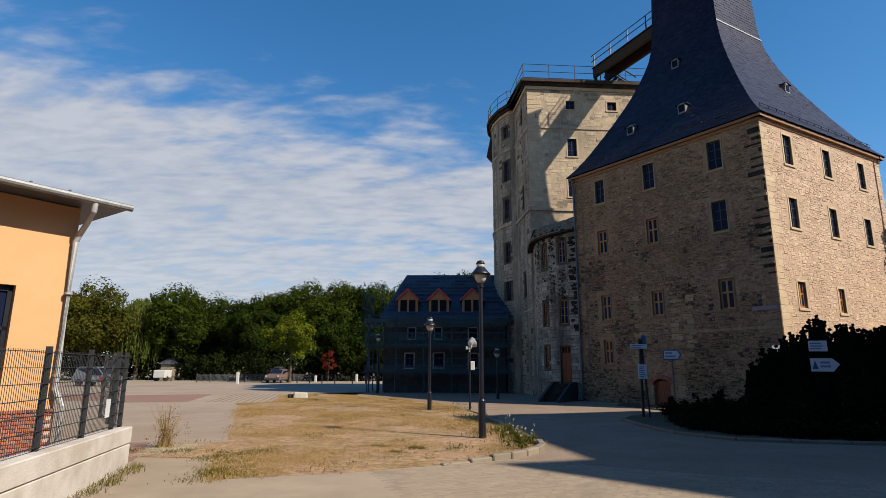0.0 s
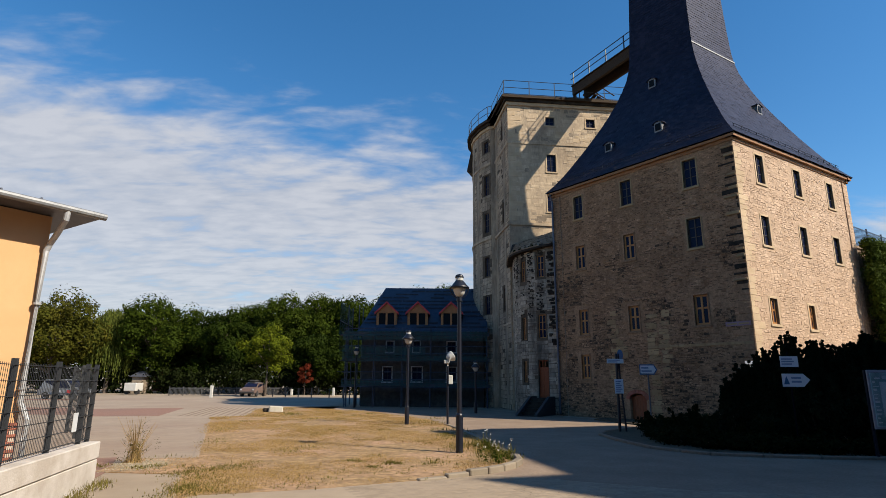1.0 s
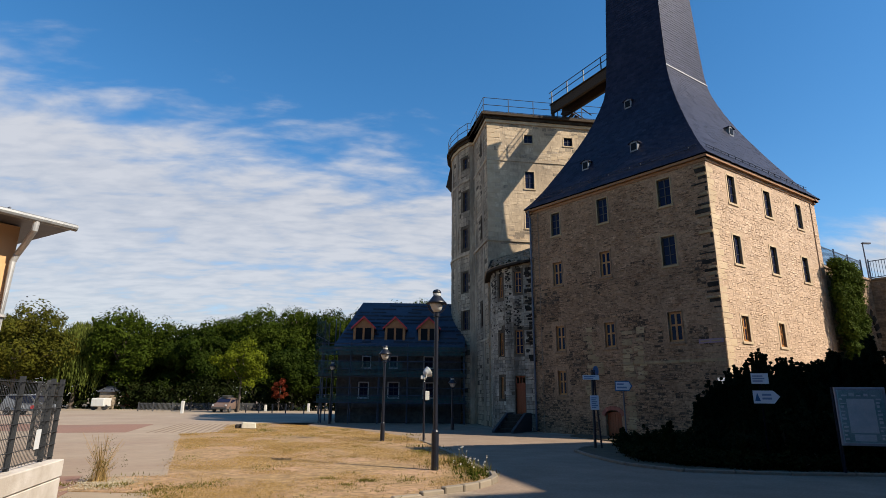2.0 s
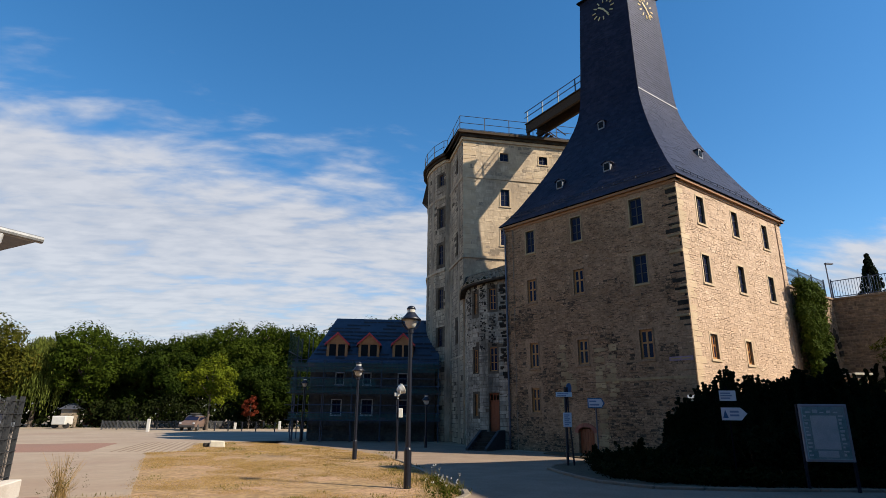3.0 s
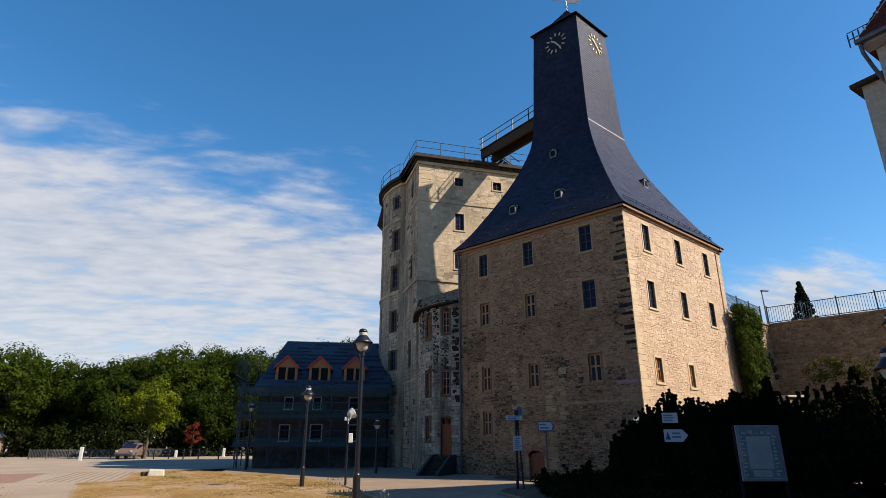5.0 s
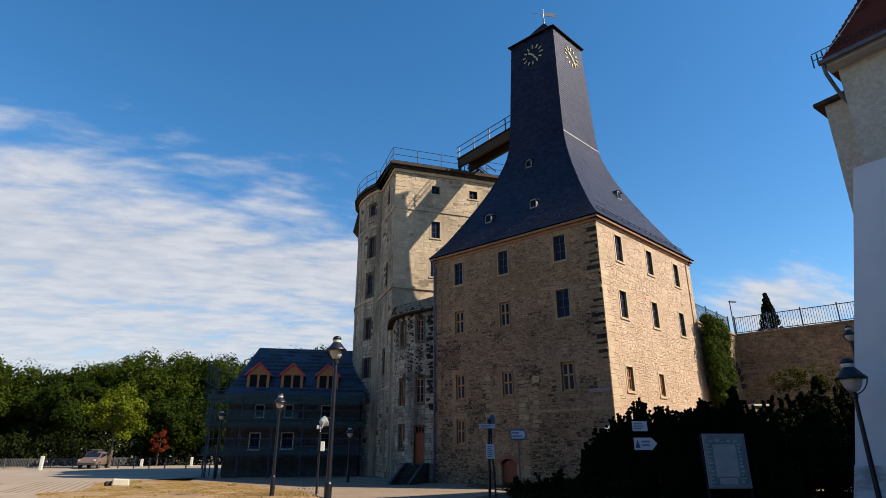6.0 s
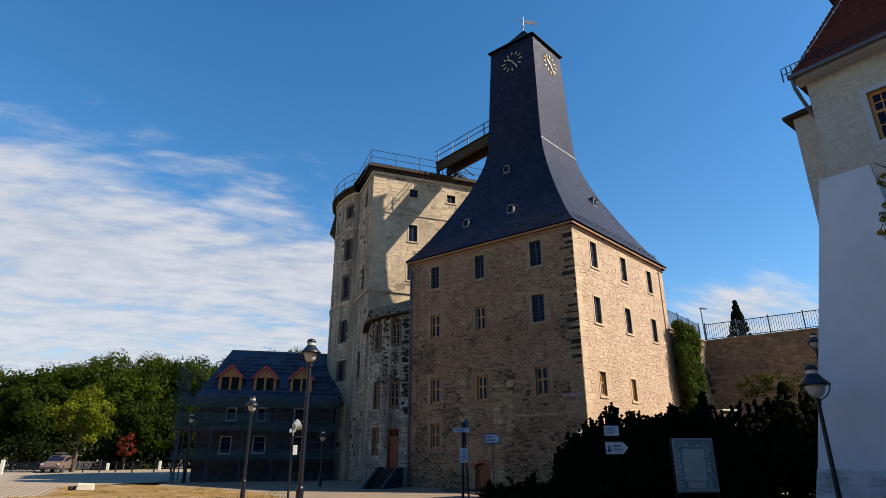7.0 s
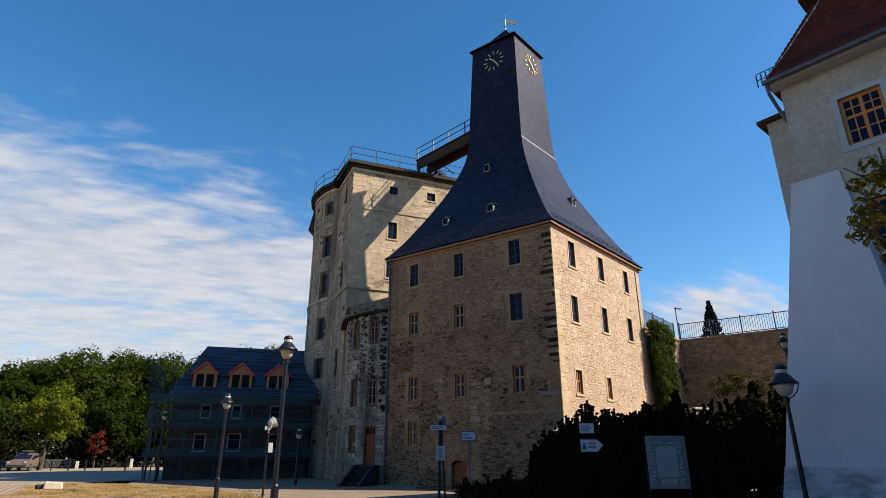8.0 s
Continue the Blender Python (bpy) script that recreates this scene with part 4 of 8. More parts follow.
bm = bmesh.new()
tube(bm, [FF_IN @ Vector(c) for c in ((0.1, 0.28, 12.3), (0.1, 0.12, 11.9), (0.1, 0.1, 3.0), (0.1, 0.1, 0.1))], 0.055, 8)
for z in (2, 4.5, 7, 9.5, 11.5):
    tube(bm, [FF_IN @ Vector((0.1, 0.1, z)), FF_IN @ Vector((0.1, 0.1, z + 0.05))], 0.075, 8)
part("downpipe", bm, M["dark_zinc"], tower, "dark metal downpipe")
bm = bmesh.new()
box(bm, LF - 1.12, LF - 0.08, 0.03, 0.045, SIGN_Z - 0.09, SIGN_Z + 0.09, FF_IN)
part("name_sign", bm, M["purple_sign"], tower, "long narrow faded purple sign")
bm = bmesh.new()
for a, b in ((-1.05, -0.65), (-0.58, -0.15)):
    box(bm, LF + a, LF + b, 0.046, 0.05, SIGN_Z - 0.03, SIGN_Z + 0.03, FF_IN)
part("sign_lettering", bm, M["tan_block"], tower)

# ---- the horseshoe mill tower ----
MA, MB = Vector((5.82, 36.66)), Vector((14.51, 37.27))
MC, MR = Vector((9.89, 44.03)), 5.87
mill = thing("mill_tower", (MA.x, MA.y, 0), "old rendered stone tower with rounded side and railed flat roof", "tower")
MI = Matrix.Translation((-MA.x, -MA.y, 0))
rng = random.Random(23)
TOPZ = 21.23
holes = [(3.08, 0.64, 19.56, 20.18), (6.07, 0.64, 19.56, 20.18), (3.08, 0.64, 16.06, 17.32), (3.03, 0.64, 13.14, 14.35)]
STONES = {"hmin": 0.2, "hmax": 0.36, "lmin": 0.28, "lmax": 0.8, "gap": 0.011}
mw, MF = rough_wall(mill, MI, "wall", MA, MB, 0, TOPZ, 0.7, holes, M["render_old"], M["render_old"], rng, proud=(0.0015, 0.008), keep=0.75, **STONES)
mcache = {}
for c, w, z0, z1 in holes:
    key = (w, round(z1 - z0, 2))
    mcache.setdefault(key, window_meshes(w, z1 - z0, "stone"))
    put_window(mill, MI, MF, c, z0, mcache[key], M["iron"], "small barred window in a pale stone surround")
PL = Vector((5.44, 40.57))
ml = (PL - MA).length
lh = [(ml - 1.6, 0.55, z0, z1) for z0, z1 in ((19.03, 20.07), (12.74, 14.24), (6.49, 8.03))]
mw2, MLF = rough_wall(mill, MI, "wall", PL, MA, 0, TOPZ, 0.7, lh, M["grime"], M["render_warm"], rng, proud=(0.003, 0.022), keep=0.95, margin=0.0, **STONES)
for c, w, z0, z1 in lh:
    key = (w, round(z1 - z0, 2), 0)
    mcache.setdefault(key, window_meshes(w, z1 - z0, "bare"))
    put_window(mill, MI, MLF, c, z0, mcache[key], M["dark_oak"])
angs = [radians(a) for a in (95, 115, 135, 150, 165, 180, 190, 204, 215)]
aps = [MC + MR * Vector((math.cos(a), math.sin(a))) for a in angs]
for i, (a, b) in enumerate(zip(aps, aps[1:])):
    hs = [((b - a).length / 2, 0.56, z0, z1) for z0, z1 in ((19.19, 20.07), (15.67, 17.27), (12.72, 14.24), (9.35, 10.83), (6.54, 7.92))] if i == 7 else []
    _, f = rough_wall(mill, MI, "apse_wall", a, b, 0, TOPZ, 0.7, hs, M["grime"], M["render_warm"], rng, proud=(0.003, 0.022), keep=0.95, margin=0.0, **STONES)
    for c, w, z0, z1 in hs:
        key = (w, round(z1 - z0, 2), 0)
        mcache.setdefault(key, window_meshes(w, z1 - z0, "bare"))
        put_window(mill, MI, f, c, z0, mcache[key], M["dark_oak"])
rough_wall(mill, MI, "wall", aps[-1], PL, 0, TOPZ, 0.5, [], M["render_warm"], None, rng)
MBK = Vector((14.5, 49.97))
rough_wall(mill, MI, "wall", MB, MBK, 0, TOPZ, 0.5, [], M["render_old"], None, rng)
rough_wall(mill, MI, "wall", MBK, aps[0], 0, TOPZ, 0.5, [], M["render_old"], None, rng)
plan = [MA, MB, MBK, *aps, PL]


def grown(d):
    """The mill's outline, pushed outwards by d."""
    out, n = [], len(plan)
    for i in range(n):
        e0, e1 = (plan[i] - plan[i - 1]).normalized(), (plan[(i + 1) % n] - plan[i]).normalized()
        n0, n1 = Vector((e0.y, -e0.x)), Vector((e1.y, -e1.x))
        b = (n0 + n1).normalized()
        out.append(plan[i] + b * d / max(0.5, b.dot(n0)) - MA)
    return [tuple(p) for p in out]


for name, d, z0, z1, mt in (("cornice", 0.11, 20.95, 21.19, "ashlar"), ("cornice", 0.24, 21.19, 21.39, "dark_stone"), ("roof_edge", 0.45, 21.39, 21.59, "dark_wood")):
    bm = bmesh.new()
    prism(bm, grown(d), z0, z1)
    part(name, bm, M[mt], mill, "dark weathered stone cornice" if name == "cornice" else "dark tarred roof edge")
for d, z0, z1 in ((0.06, 18.04, 18.22), (0.09, 12.1, 12.28), (0.05, 5.44, 5.55)):
    for p, q in ((MA, MB), (PL, MA), *zip(aps, aps[1:])):
        bm = bmesh.new()
        box(bm, -0.02, (q - p).length + 0.02, -0.1, d, z0, z1, MI @ face_pose(p, q))
        part("string_course", bm, M["render_old"], mill)
# broad band below the upper course, corner stones
z = 12.4
k = 0
while z < 20.6:
    h = rng.uniform(0.3, 0.42)
    w = 0.95 if k % 2 else 0.55
    bm = bmesh.new()
    bevelled(bm, 0.0, w, -0.2, 0.02, z + 0.008, min(z + h, 20.9) - 0.008, 0.01, MI @ MF)
    part("quoin", bm, M["ashlar"], mw)
    z += h
    k += 1
for zc, dz, cnt in ((18.6, 0.55, 46), (12.6, 0.8, 40), (20.6, 0.4, 30), (15.5, 2.2, 26)):
    for _ in range(cnt):
        x, z, w = rng.uniform(0.0, 7.4), zc + rng.uniform(-dz, dz), rng.uniform(0.25, 0.8)
        h = rng.uniform(0.16, 0.3)
        if any(c - q / 2 - 0.15 < x + w and c + q / 2 + 0.15 > x and z0 - 0.2 < z + h and z1 + 0.15 > z for c, q, z0, z1 in holes):
            continue
        bm = bmesh.new()
        bevelled(bm, x, x + w, -0.05, rng.uniform(0.009, 0.016), z, min(z + h, 20.94), 0.006, MI @ MF)
        part("facing_stone", bm, M[rng.choice(("render_warm", "ashlar", "stain", "stain"))], mw)
# flat pilaster strips on the rounded side
for i, (a, b) in enumerate(zip(aps, aps[1:])):
    if i in (5, 6):
        f = face_pose(a, b)
        bm = bmesh.new()
        ln = (b - a).length
        box(bm, ln * 0.3, ln * 0.3 + 0.5, -0.1, 0.035, 0, 20.9, MI @ f)
        part("pilaster", bm, M["render_warm"], mill)
for s in (0.25, 2.6):
    bm = bmesh.new()
    box(bm, s, s + 0.45, -0.1, 0.04, 0, 20.9, MI @ MLF)
    part("pilaster", bm, M["render_warm"], mill)
# hoisting hood on the far side of the round
bm = bmesh.new()
f = face_pose(aps[3], aps[4])
vsx = [MI @ f @ Vector(c) for c in ((0, 0, 19.1), (1.4, 0, 19.1), (1.4, 0, 21.38), (0, 0, 21.38), (0, 0.65, 19.45), (1.4, 0.65, 19.45), (1.4, 0.25, 21.3), (0, 0.25, 21.3))]
vv = [bm.verts.new(c) for c in vsx]
for q in ((4, 5, 6, 7), (7, 6, 2, 3), (0, 1, 5, 4), (1, 2, 6, 5), (3, 0, 4, 7)):
    bm.faces.new([vv[i] for i in q])
part("hood", bm, M["dark_wood"], mill, "dark wooden hood on the wall")

# railing round the flat roof
rail = thing("roof_railing", (MA.x, MA.y, 21.59), "thin grey metal railing round the mill's flat roof", "railing")
line = [Vector(p) for p in grown(0.3)]
line = [line[1], *([line[0]] + line[::-1][:10])]
for p, q in zip(line, line[1:]):
    ln = (q - p).length
    nposts = max(1, round(ln / 1.7))
    for j in range(nposts):
        c = p + (q - p) * j / nposts
        bm = bmesh.new()
        box(bm, c.x - 0.025, c.x + 0.025, c.y - 0.025, c.y + 0.025, 0, 1.15)
        part("post", bm, M["rail_steel"], rail)
    bm = bmesh.new()
    for z in (0.12, 0.6, 1.15):
        tube(bm, [(p.x, p.y, z), (q.x, q.y, z)], 0.022, 6)
    part("rail_bar", bm, M["rail_steel"], rail)

# sloping timber bridge between spire and mill, with its stair
BR0, BR1 = Vector((14.3, 31.1, 22.95)), Vector((11.4, 37.35, 22.9))
bridge = thing("timber_bridge", tuple(BR1), "dark sloping timber bridge with handrails between two towers", "bridge")
f = face_pose(BR0, BR1)
hl = (BR1 - BR0).xy.length
sl = Matrix.Translation(-BR1) @ Matrix.Translation((0, 0, BR0.z)) @ f @ Matrix.Rotation(math.atan2(BR0.z - BR1.z, hl), 4, "Y")
ln = (BR1 - BR0).length
bm = bmesh.new()
for y in (-0.55, 0.55):
    bevelled(bm, -0.3, ln + 0.2, y - 0.1, y + 0.1, -0.75, -0.05, 0.02, sl)
part("girder", bm, M["dark_wood"], bridge)
bm = bmesh.new()
x = -0.3
while x < ln + 0.2:
    box(bm, x, x + 0.19, -0.75, 0.75, -0.05, 0.0, sl)
    x += 0.2
part("deck", bm, M["dark_wood"], bridge)
for y in (-0.72, 0.72):
    bm = bmesh.new()
    for z in (0.5, 0.95):
        tube(bm, [sl @ Vector((-0.2, y, z)), sl @ Vector((ln + 0.2, y, z))], 0.03, 6)
    part("handrail", bm, M["iron"], bridge)
    for j in range(5):
        bm = bmesh.new()
        x = 0.1 + (ln - 0.2) * j / 4
        box(bm, x - 0.03, x + 0.03, y - 0.03, y + 0.03, 0, 0.97, sl)
        part("post", bm, M["iron"], bridge)
for x, y in ((ln + 0.1, -0.5), (ln + 0.1, 0.5)):
    bm = bmesh.new()
    p = sl @ Vector((x, y, -0.7))
    box(bm, p.x - 0.1, p.x + 0.1, p.y - 0.1, p.y + 0.1, 21.59 - BR1.z, p.z)
    part("trestle_leg", bm, M["dark_wood"], bridge)
# wooden stair from the deck's end down to the roof
st = face_pose((11.9, 37.9), (13.9, 38.2))
for k in range(8):
    bm = bmesh.new()
    box(bm, 0.0 + 0.26 * k, 0.26 * k + 0.28, -0.4, 0.4, 22.8 - BR1.z - 0.16 * k, 22.85 - BR1.z - 0.16 * k, Matrix.Translation((-BR1.x, -BR1.y, 0)) @ st)
    part("tread", bm, M["dark_wood"], bridge)
bm = bmesh.new()
for y in (-0.42, 0.42):
    for dz in (-0.05, 0.9):
        tube(bm, [Matrix.Translation((-BR1.x, -BR1.y, 0)) @ st @ Vector((0, y, 22.85 - BR1.z + dz)), Matrix.Translation((-BR1.x, -BR1.y, 0)) @ st @ Vector((2.1, y, 21.62 - BR1.z + dz))], 0.04, 6)
part("stair_rail", bm, M["dark_wood"], bridge)
bm = bmesh.new()
bevelled(bm, 9.6 - MA.x, 13.9 - MA.x, 38.4 - MA.y, 41.2 - MA.y, 21.58, 22.1, 0.05)
bevelled(bm, 10.4 - MA.x, 12.6 - MA.x, 38.8 - MA.y, 40.8 - MA.y, 22.1, 22.6, 0.05)
part("roof_box", bm, M["dark_wood"], mill, "low dark timber boxing on the roof")

# ---- rounded annex at the mill's foot ----
annex = thing("annex", (8.3, 34.0, 0), "round-fronted stained stone annex with lean-to roof and red-brown door", "building")
AC, AR = Vector((8.3, 34.0)), 2.65
AI = Matrix.Translation((-8.3, -34.0, 0))
aa = [radians(a) for a in (158, 172, 186, 200, 214, 228, 242, 256, 270)]
ap = [AC + AR * Vector((math.cos(a), math.sin(a))) for a in aa]
ap[0] = Vector((5.95, 36.7))
rng = random.Random(31)
aw = [(3, 0.36, 7.5, 8.75), (5, 0.42, 7.64, 8.9), (3, 0.36, 4.1, 5.4), (5, 0.46, 4.15, 5.48), (3, 0.32, 1.72, 2.9)]
acache = {}
AZ = [9.3, 9.3, 9.3, 9.3, 9.32, 9.36, 9.44, 9.52, 9.6]
for i, (a, b) in enumerate(zip(ap, ap[1:])):
    ln = (b - a).length
    hs = [(ln / 2, w, z0, z1) for k, w, z0, z1 in aw if k == i]
    if i == 5:
        hs.append((ln / 2, 0.6, 0.9, 2.93))
    aw_, f = rough_wall(annex, AI, "wall", a, b, 0, AZ[i] - 0.03, 0.45, hs, M["grime"], M["render_grey"], rng, hmin=0.15, hmax=0.26, lmin=0.2, lmax=0.6, proud=(0.002, 0.022), keep=0.97, gap=0.006, margin=0.0)
    if i >= 6:
        for _ in range(46):
            bm = bmesh.new()
            x, z, w = rng.uniform(0.05, ln - 0.3), rng.uniform(3.6, 9.0), rng.uniform(0.12, 0.3)
            bevelled(bm, x, x + w, -0.1, rng.uniform(0.02, 0.06), z, z + rng.uniform(0.1, 0.2), 0.012, AI @ f)
            part("dark_block", bm, M["dark_stone"], aw_, "black-stained stone")
    elif i >= 1:
        # black-stained stones below the eaves, and in the middle of the round front
        for z_lo, z_hi, cnt in ((7.9, 9.2, 34), (5.3, 7.6, 40 if i in (4, 5) else 8)):
            for _ in range(cnt):
                x, z, w = rng.uniform(0.0, ln - 0.25), rng.uniform(z_lo, z_hi), rng.uniform(0.05, 0.19)
                if any(c - q / 2 < x + w and c + q / 2 > x and z0 - 0.22 < z < z1 for c, q, z0, z1 in hs):
                    continue
                bm = bmesh.new()
                bevelled(bm, x, x + w, -0.1, rng.uniform(0.024, 0.034), z, z + rng.uniform(0.04, 0.12), 0.01, AI @ f)
                part("dark_block", bm, M["dark_stone"], aw_, "black-stained stone")
    for c, w, z0, z1 in hs:
        if z0 == 0.9:
            continue
        key = (w, round(z1 - z0, 2))
        acache.setdefault(key, window_meshes(w, z1 - z0, "bare"))
        put_window(annex, AI, f, c, z0, acache[key])
    if i == 5:
        bm = bmesh.new()
        bevelled(bm, ln / 2 - 0.3, ln / 2 + 0.3, -0.2, -0.14, 0.9, 2.5, 0.01, AI @ f)
        for z in (1.0, 1.75):
            for x in (-0.24, 0.03):
                bevelled(bm, ln / 2 + x, ln / 2 + x + 0.21, -0.15, -0.125, z, z + 0.6, 0.01, AI @ f)
        dr = part("door", bm, M["door_wood"], annex, "panelled red-brown door with a fanlight")
        bm = bmesh.new()
        for z0, z1 in ((2.5, 2.56), (2.87, 2.93)):
            box(bm, ln / 2 - 0.3, ln / 2 + 0.3, -0.2, -0.12, z0, z1, AI @ f)
        for x in (-0.3, -0.1, 0.06, 0.26):
            box(bm, ln / 2 + x, ln / 2 + x + 0.04, -0.2, -0.12, 2.56, 2.87, AI @ f)
        part("fanlight", bm, M["door_wood"], dr)
        FD, LD = f, ln
rng = random.Random(36)
eaves_line = [AI @ Vector((p.x + 0.13 * (p.x - 8.3), p.y + 0.13 * (p.y - 34), z)) for p, z in zip(ap, AZ)]
ridge_line = [AI @ Vector((5.98 + 0.35 * i, 36.62, 10.7 + 0.12 * i)) for i in range(len(ap))]
bm = bmesh.new()
lo = [bm.verts.new(p) for p in eaves_line]
under = [bm.verts.new(p - Vector((0, 0, 0.1))) for p in eaves_line]
hi = [bm.verts.new(p) for p in ridge_line]
inner = [bm.verts.new(AI @ Vector((8.3 + 0.8 * (p.x - 8.3), 34 + 0.8 * (p.y - 34), z - 0.1))) for p, z in zip(ap, AZ)]
for i in range(len(ap) - 1):
    bm.faces.new((lo[i], lo[i + 1], hi[i + 1], hi[i]))
    bm.faces.new((under[i], under[i + 1], lo[i + 1], lo[i]))
    bm.faces.new((inner[i], inner[i + 1], under[i + 1], under[i]))
bmesh.ops.recalc_face_normals(bm, faces=bm.faces[:])
lean_to = part("lean_to_roof", bm, M["dark_stone"], annex, "sloping lean-to roof of old weathered tiles")
for i in range(len(ap) - 1):
    for r in range(9):
        for k in range(3):
            if rng.random() < 0.05:
                continue
            c = []
            for u, s in ((k / 3 + 0.012, r / 9), ((k + 1) / 3 - 0.012, r / 9), ((k + 1) / 3 - 0.012, (r + 1.05) / 9), (k / 3 + 0.012, (r + 1.05) / 9)):
                c.append(eaves_line[i].lerp(eaves_line[i + 1], u).lerp(ridge_line[i].lerp(ridge_line[i + 1], u), s))
            up = (c[1] - c[0]).cross(c[3] - c[0]).normalized()
            rise = rng.uniform(0.05, 0.075)
            bm = bmesh.new()
            vv = [bm.verts.new(p + up * d) for p, d in ((c[0], rise), (c[1], rise), (c[2], 0.02), (c[3], 0.02), (c[0], 0.01), (c[1], 0.01))]
            for q in ((0, 1, 2, 3), (4, 5, 1, 0), (4, 0, 3), (1, 5, 2)):
                bm.faces.new([vv[n_] for n_ in q])
            part("roof_tile", bm, M["stain"], lean_to)
rng = random.Random(37)
cs = []
for p, q in zip(ap[2:], ap[3:]):
    for _ in range(3):
        c = p.lerp(q, rng.random())
        cs.append((1.1 * (c.x - 8.3), 1.1 * (c.y - 34), 9.45 + rng.uniform(-0.08, 0.08), 0.08))
v, f_ = leaves(cs, rng, 0.09, 12, 1.0)
tagged(part("roof_weeds", mesh_of("roof_weeds", v, f_, M["dark_leaf"]), None, annex, "dry weeds growing along the roof edge"), kind="stuff")
# straight steps out from the door between two sloping side walls
SO = (ap[5] + ap[6]) / 2
steps = thing("entrance_steps", (SO.x, SO.y, 0), "dark stone entrance steps between two sloping side walls", "steps")
out = Vector(((ap[6] - ap[5]).y, -(ap[6] - ap[5]).x)).normalized()
sf = face_pose((0, 0), (out.x, out.y))
for k in range(5):
    bm = bmesh.new()
    bevelled(bm, 0.7 + 0.31 * k, 1.012 + 0.31 * k, -0.46, 0.46, 0, 0.72 - 0.17 * k + 0.005, 0.012, sf)
    part("step", bm, M["dark_stone"], steps)
bm = bmesh.new()
bevelled(bm, -0.1, 0.7, -0.46, 0.46, 0, 0.89, 0.012, sf)
part("landing", bm, M["dark_stone"], steps)
for y0, y1 in ((0.462, 0.6), (-0.6, -0.462)):
    t = bmesh.new()
    pts = [(-0.12, 0), (2.45, 0), (2.45, 0.12), (0.72, 0.98), (-0.12, 0.98)]
    a_ = [t.verts.new(sf @ Vector((x, y0, z))) for x, z in pts]
    b_ = [t.verts.new(sf @ Vector((x, y1, z))) for x, z in pts]
    t.faces.new(a_), t.faces.new(b_[::-1])
    for i in range(5):
        t.faces.new((a_[i], b_[i], b_[(i + 1) % 5], a_[(i + 1) % 5]))
    bmesh.ops.recalc_face_normals(t, faces=t.faces[:])
    part("cheek_wall", t, M["panel_grey"], steps)

# ---- the house under repair behind scaffolding ----
SA, SB = Vector((-4.25, 41.15)), Vector((4.4, 40.6))
shell = thing("scaffolded_house", (SA.x, SA.y, 0), "grey house under repair with blue membrane roof and red-edged dormers", "house")
HI = Matrix.Translation((-SA.x, -SA.y, 0))
rng = random.Random(41)
sw = [(2.0, 0.5, 3.8, 4.5), (3.9, 0.46, 3.8, 4.52), (1.86, 0.6, 1.76, 2.7), (3.95, 0.7, 1.78, 2.72), (6.4, 0.6, 3.8, 4.5), (6.4, 0.65, 1.77, 2.7)]
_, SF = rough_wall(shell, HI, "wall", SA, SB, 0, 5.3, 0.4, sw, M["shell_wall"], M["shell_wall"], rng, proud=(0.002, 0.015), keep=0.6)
scache = {}
for c, w, z0, z1 in sw:
    key = (w, round(z1 - z0, 2))
    scache.setdefault(key, window_meshes(w, z1 - z0, "stone", M["trim_white"]))
    put_window(shell, HI, SF, c, z0, scache[key], M["iron"])
SD = 9.0
SLEN = (SB - SA).length
ff = HI @ SF
c4 = [SF @ Vector(v) for v in ((0, 0, 0), (0, -SD, 0), (SLEN, -SD, 0), (SLEN, 0, 0))]
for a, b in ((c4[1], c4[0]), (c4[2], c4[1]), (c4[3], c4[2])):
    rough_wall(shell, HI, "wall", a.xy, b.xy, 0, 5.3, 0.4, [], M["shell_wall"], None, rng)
bm = bmesh.new()
pts = [(-0.35, 0.35, 5.2), (SLEN + 0.3, 0.35, 5.2), (SLEN + 0.3, -SD - 0.3, 5.2), (-0.35, -SD - 0.3, 5.2), (1.0, -4.4, 9.1), (SLEN + 0.3, -4.4, 9.05)]
vv = [bm.verts.new(ff @ Vector(p)) for p in pts]
for q in ((0, 1, 5, 4), (2, 3, 4, 5), (3, 0, 4), (1, 2, 5), (3, 2, 1, 0)):
    bm.faces.new([vv[i] for i in q])
sroof = part("roof", bm, M["membrane"], shell, "blue-grey roof membrane with battens, not yet tiled")
for k in range(1, 12):
    t = k / 12
    z, y, x0 = 5.2 + 3.85 * t, 0.35 - 4.75 * t, -0.35 + 1.55 * t
    seg = x0 + 0.1
    while seg < SLEN + 0.1:
        w = rng.uniform(0.5, 2.2)
        if rng.random() < 0.72:
            bm = bmesh.new()
            box(bm, seg, min(seg + w, SLEN + 0.25), y - 0.02, y + 0.05, z + 0.0, z + 0.09, ff)
            part("batten", bm, M["batten"], sroof)
        seg += w + 0.08
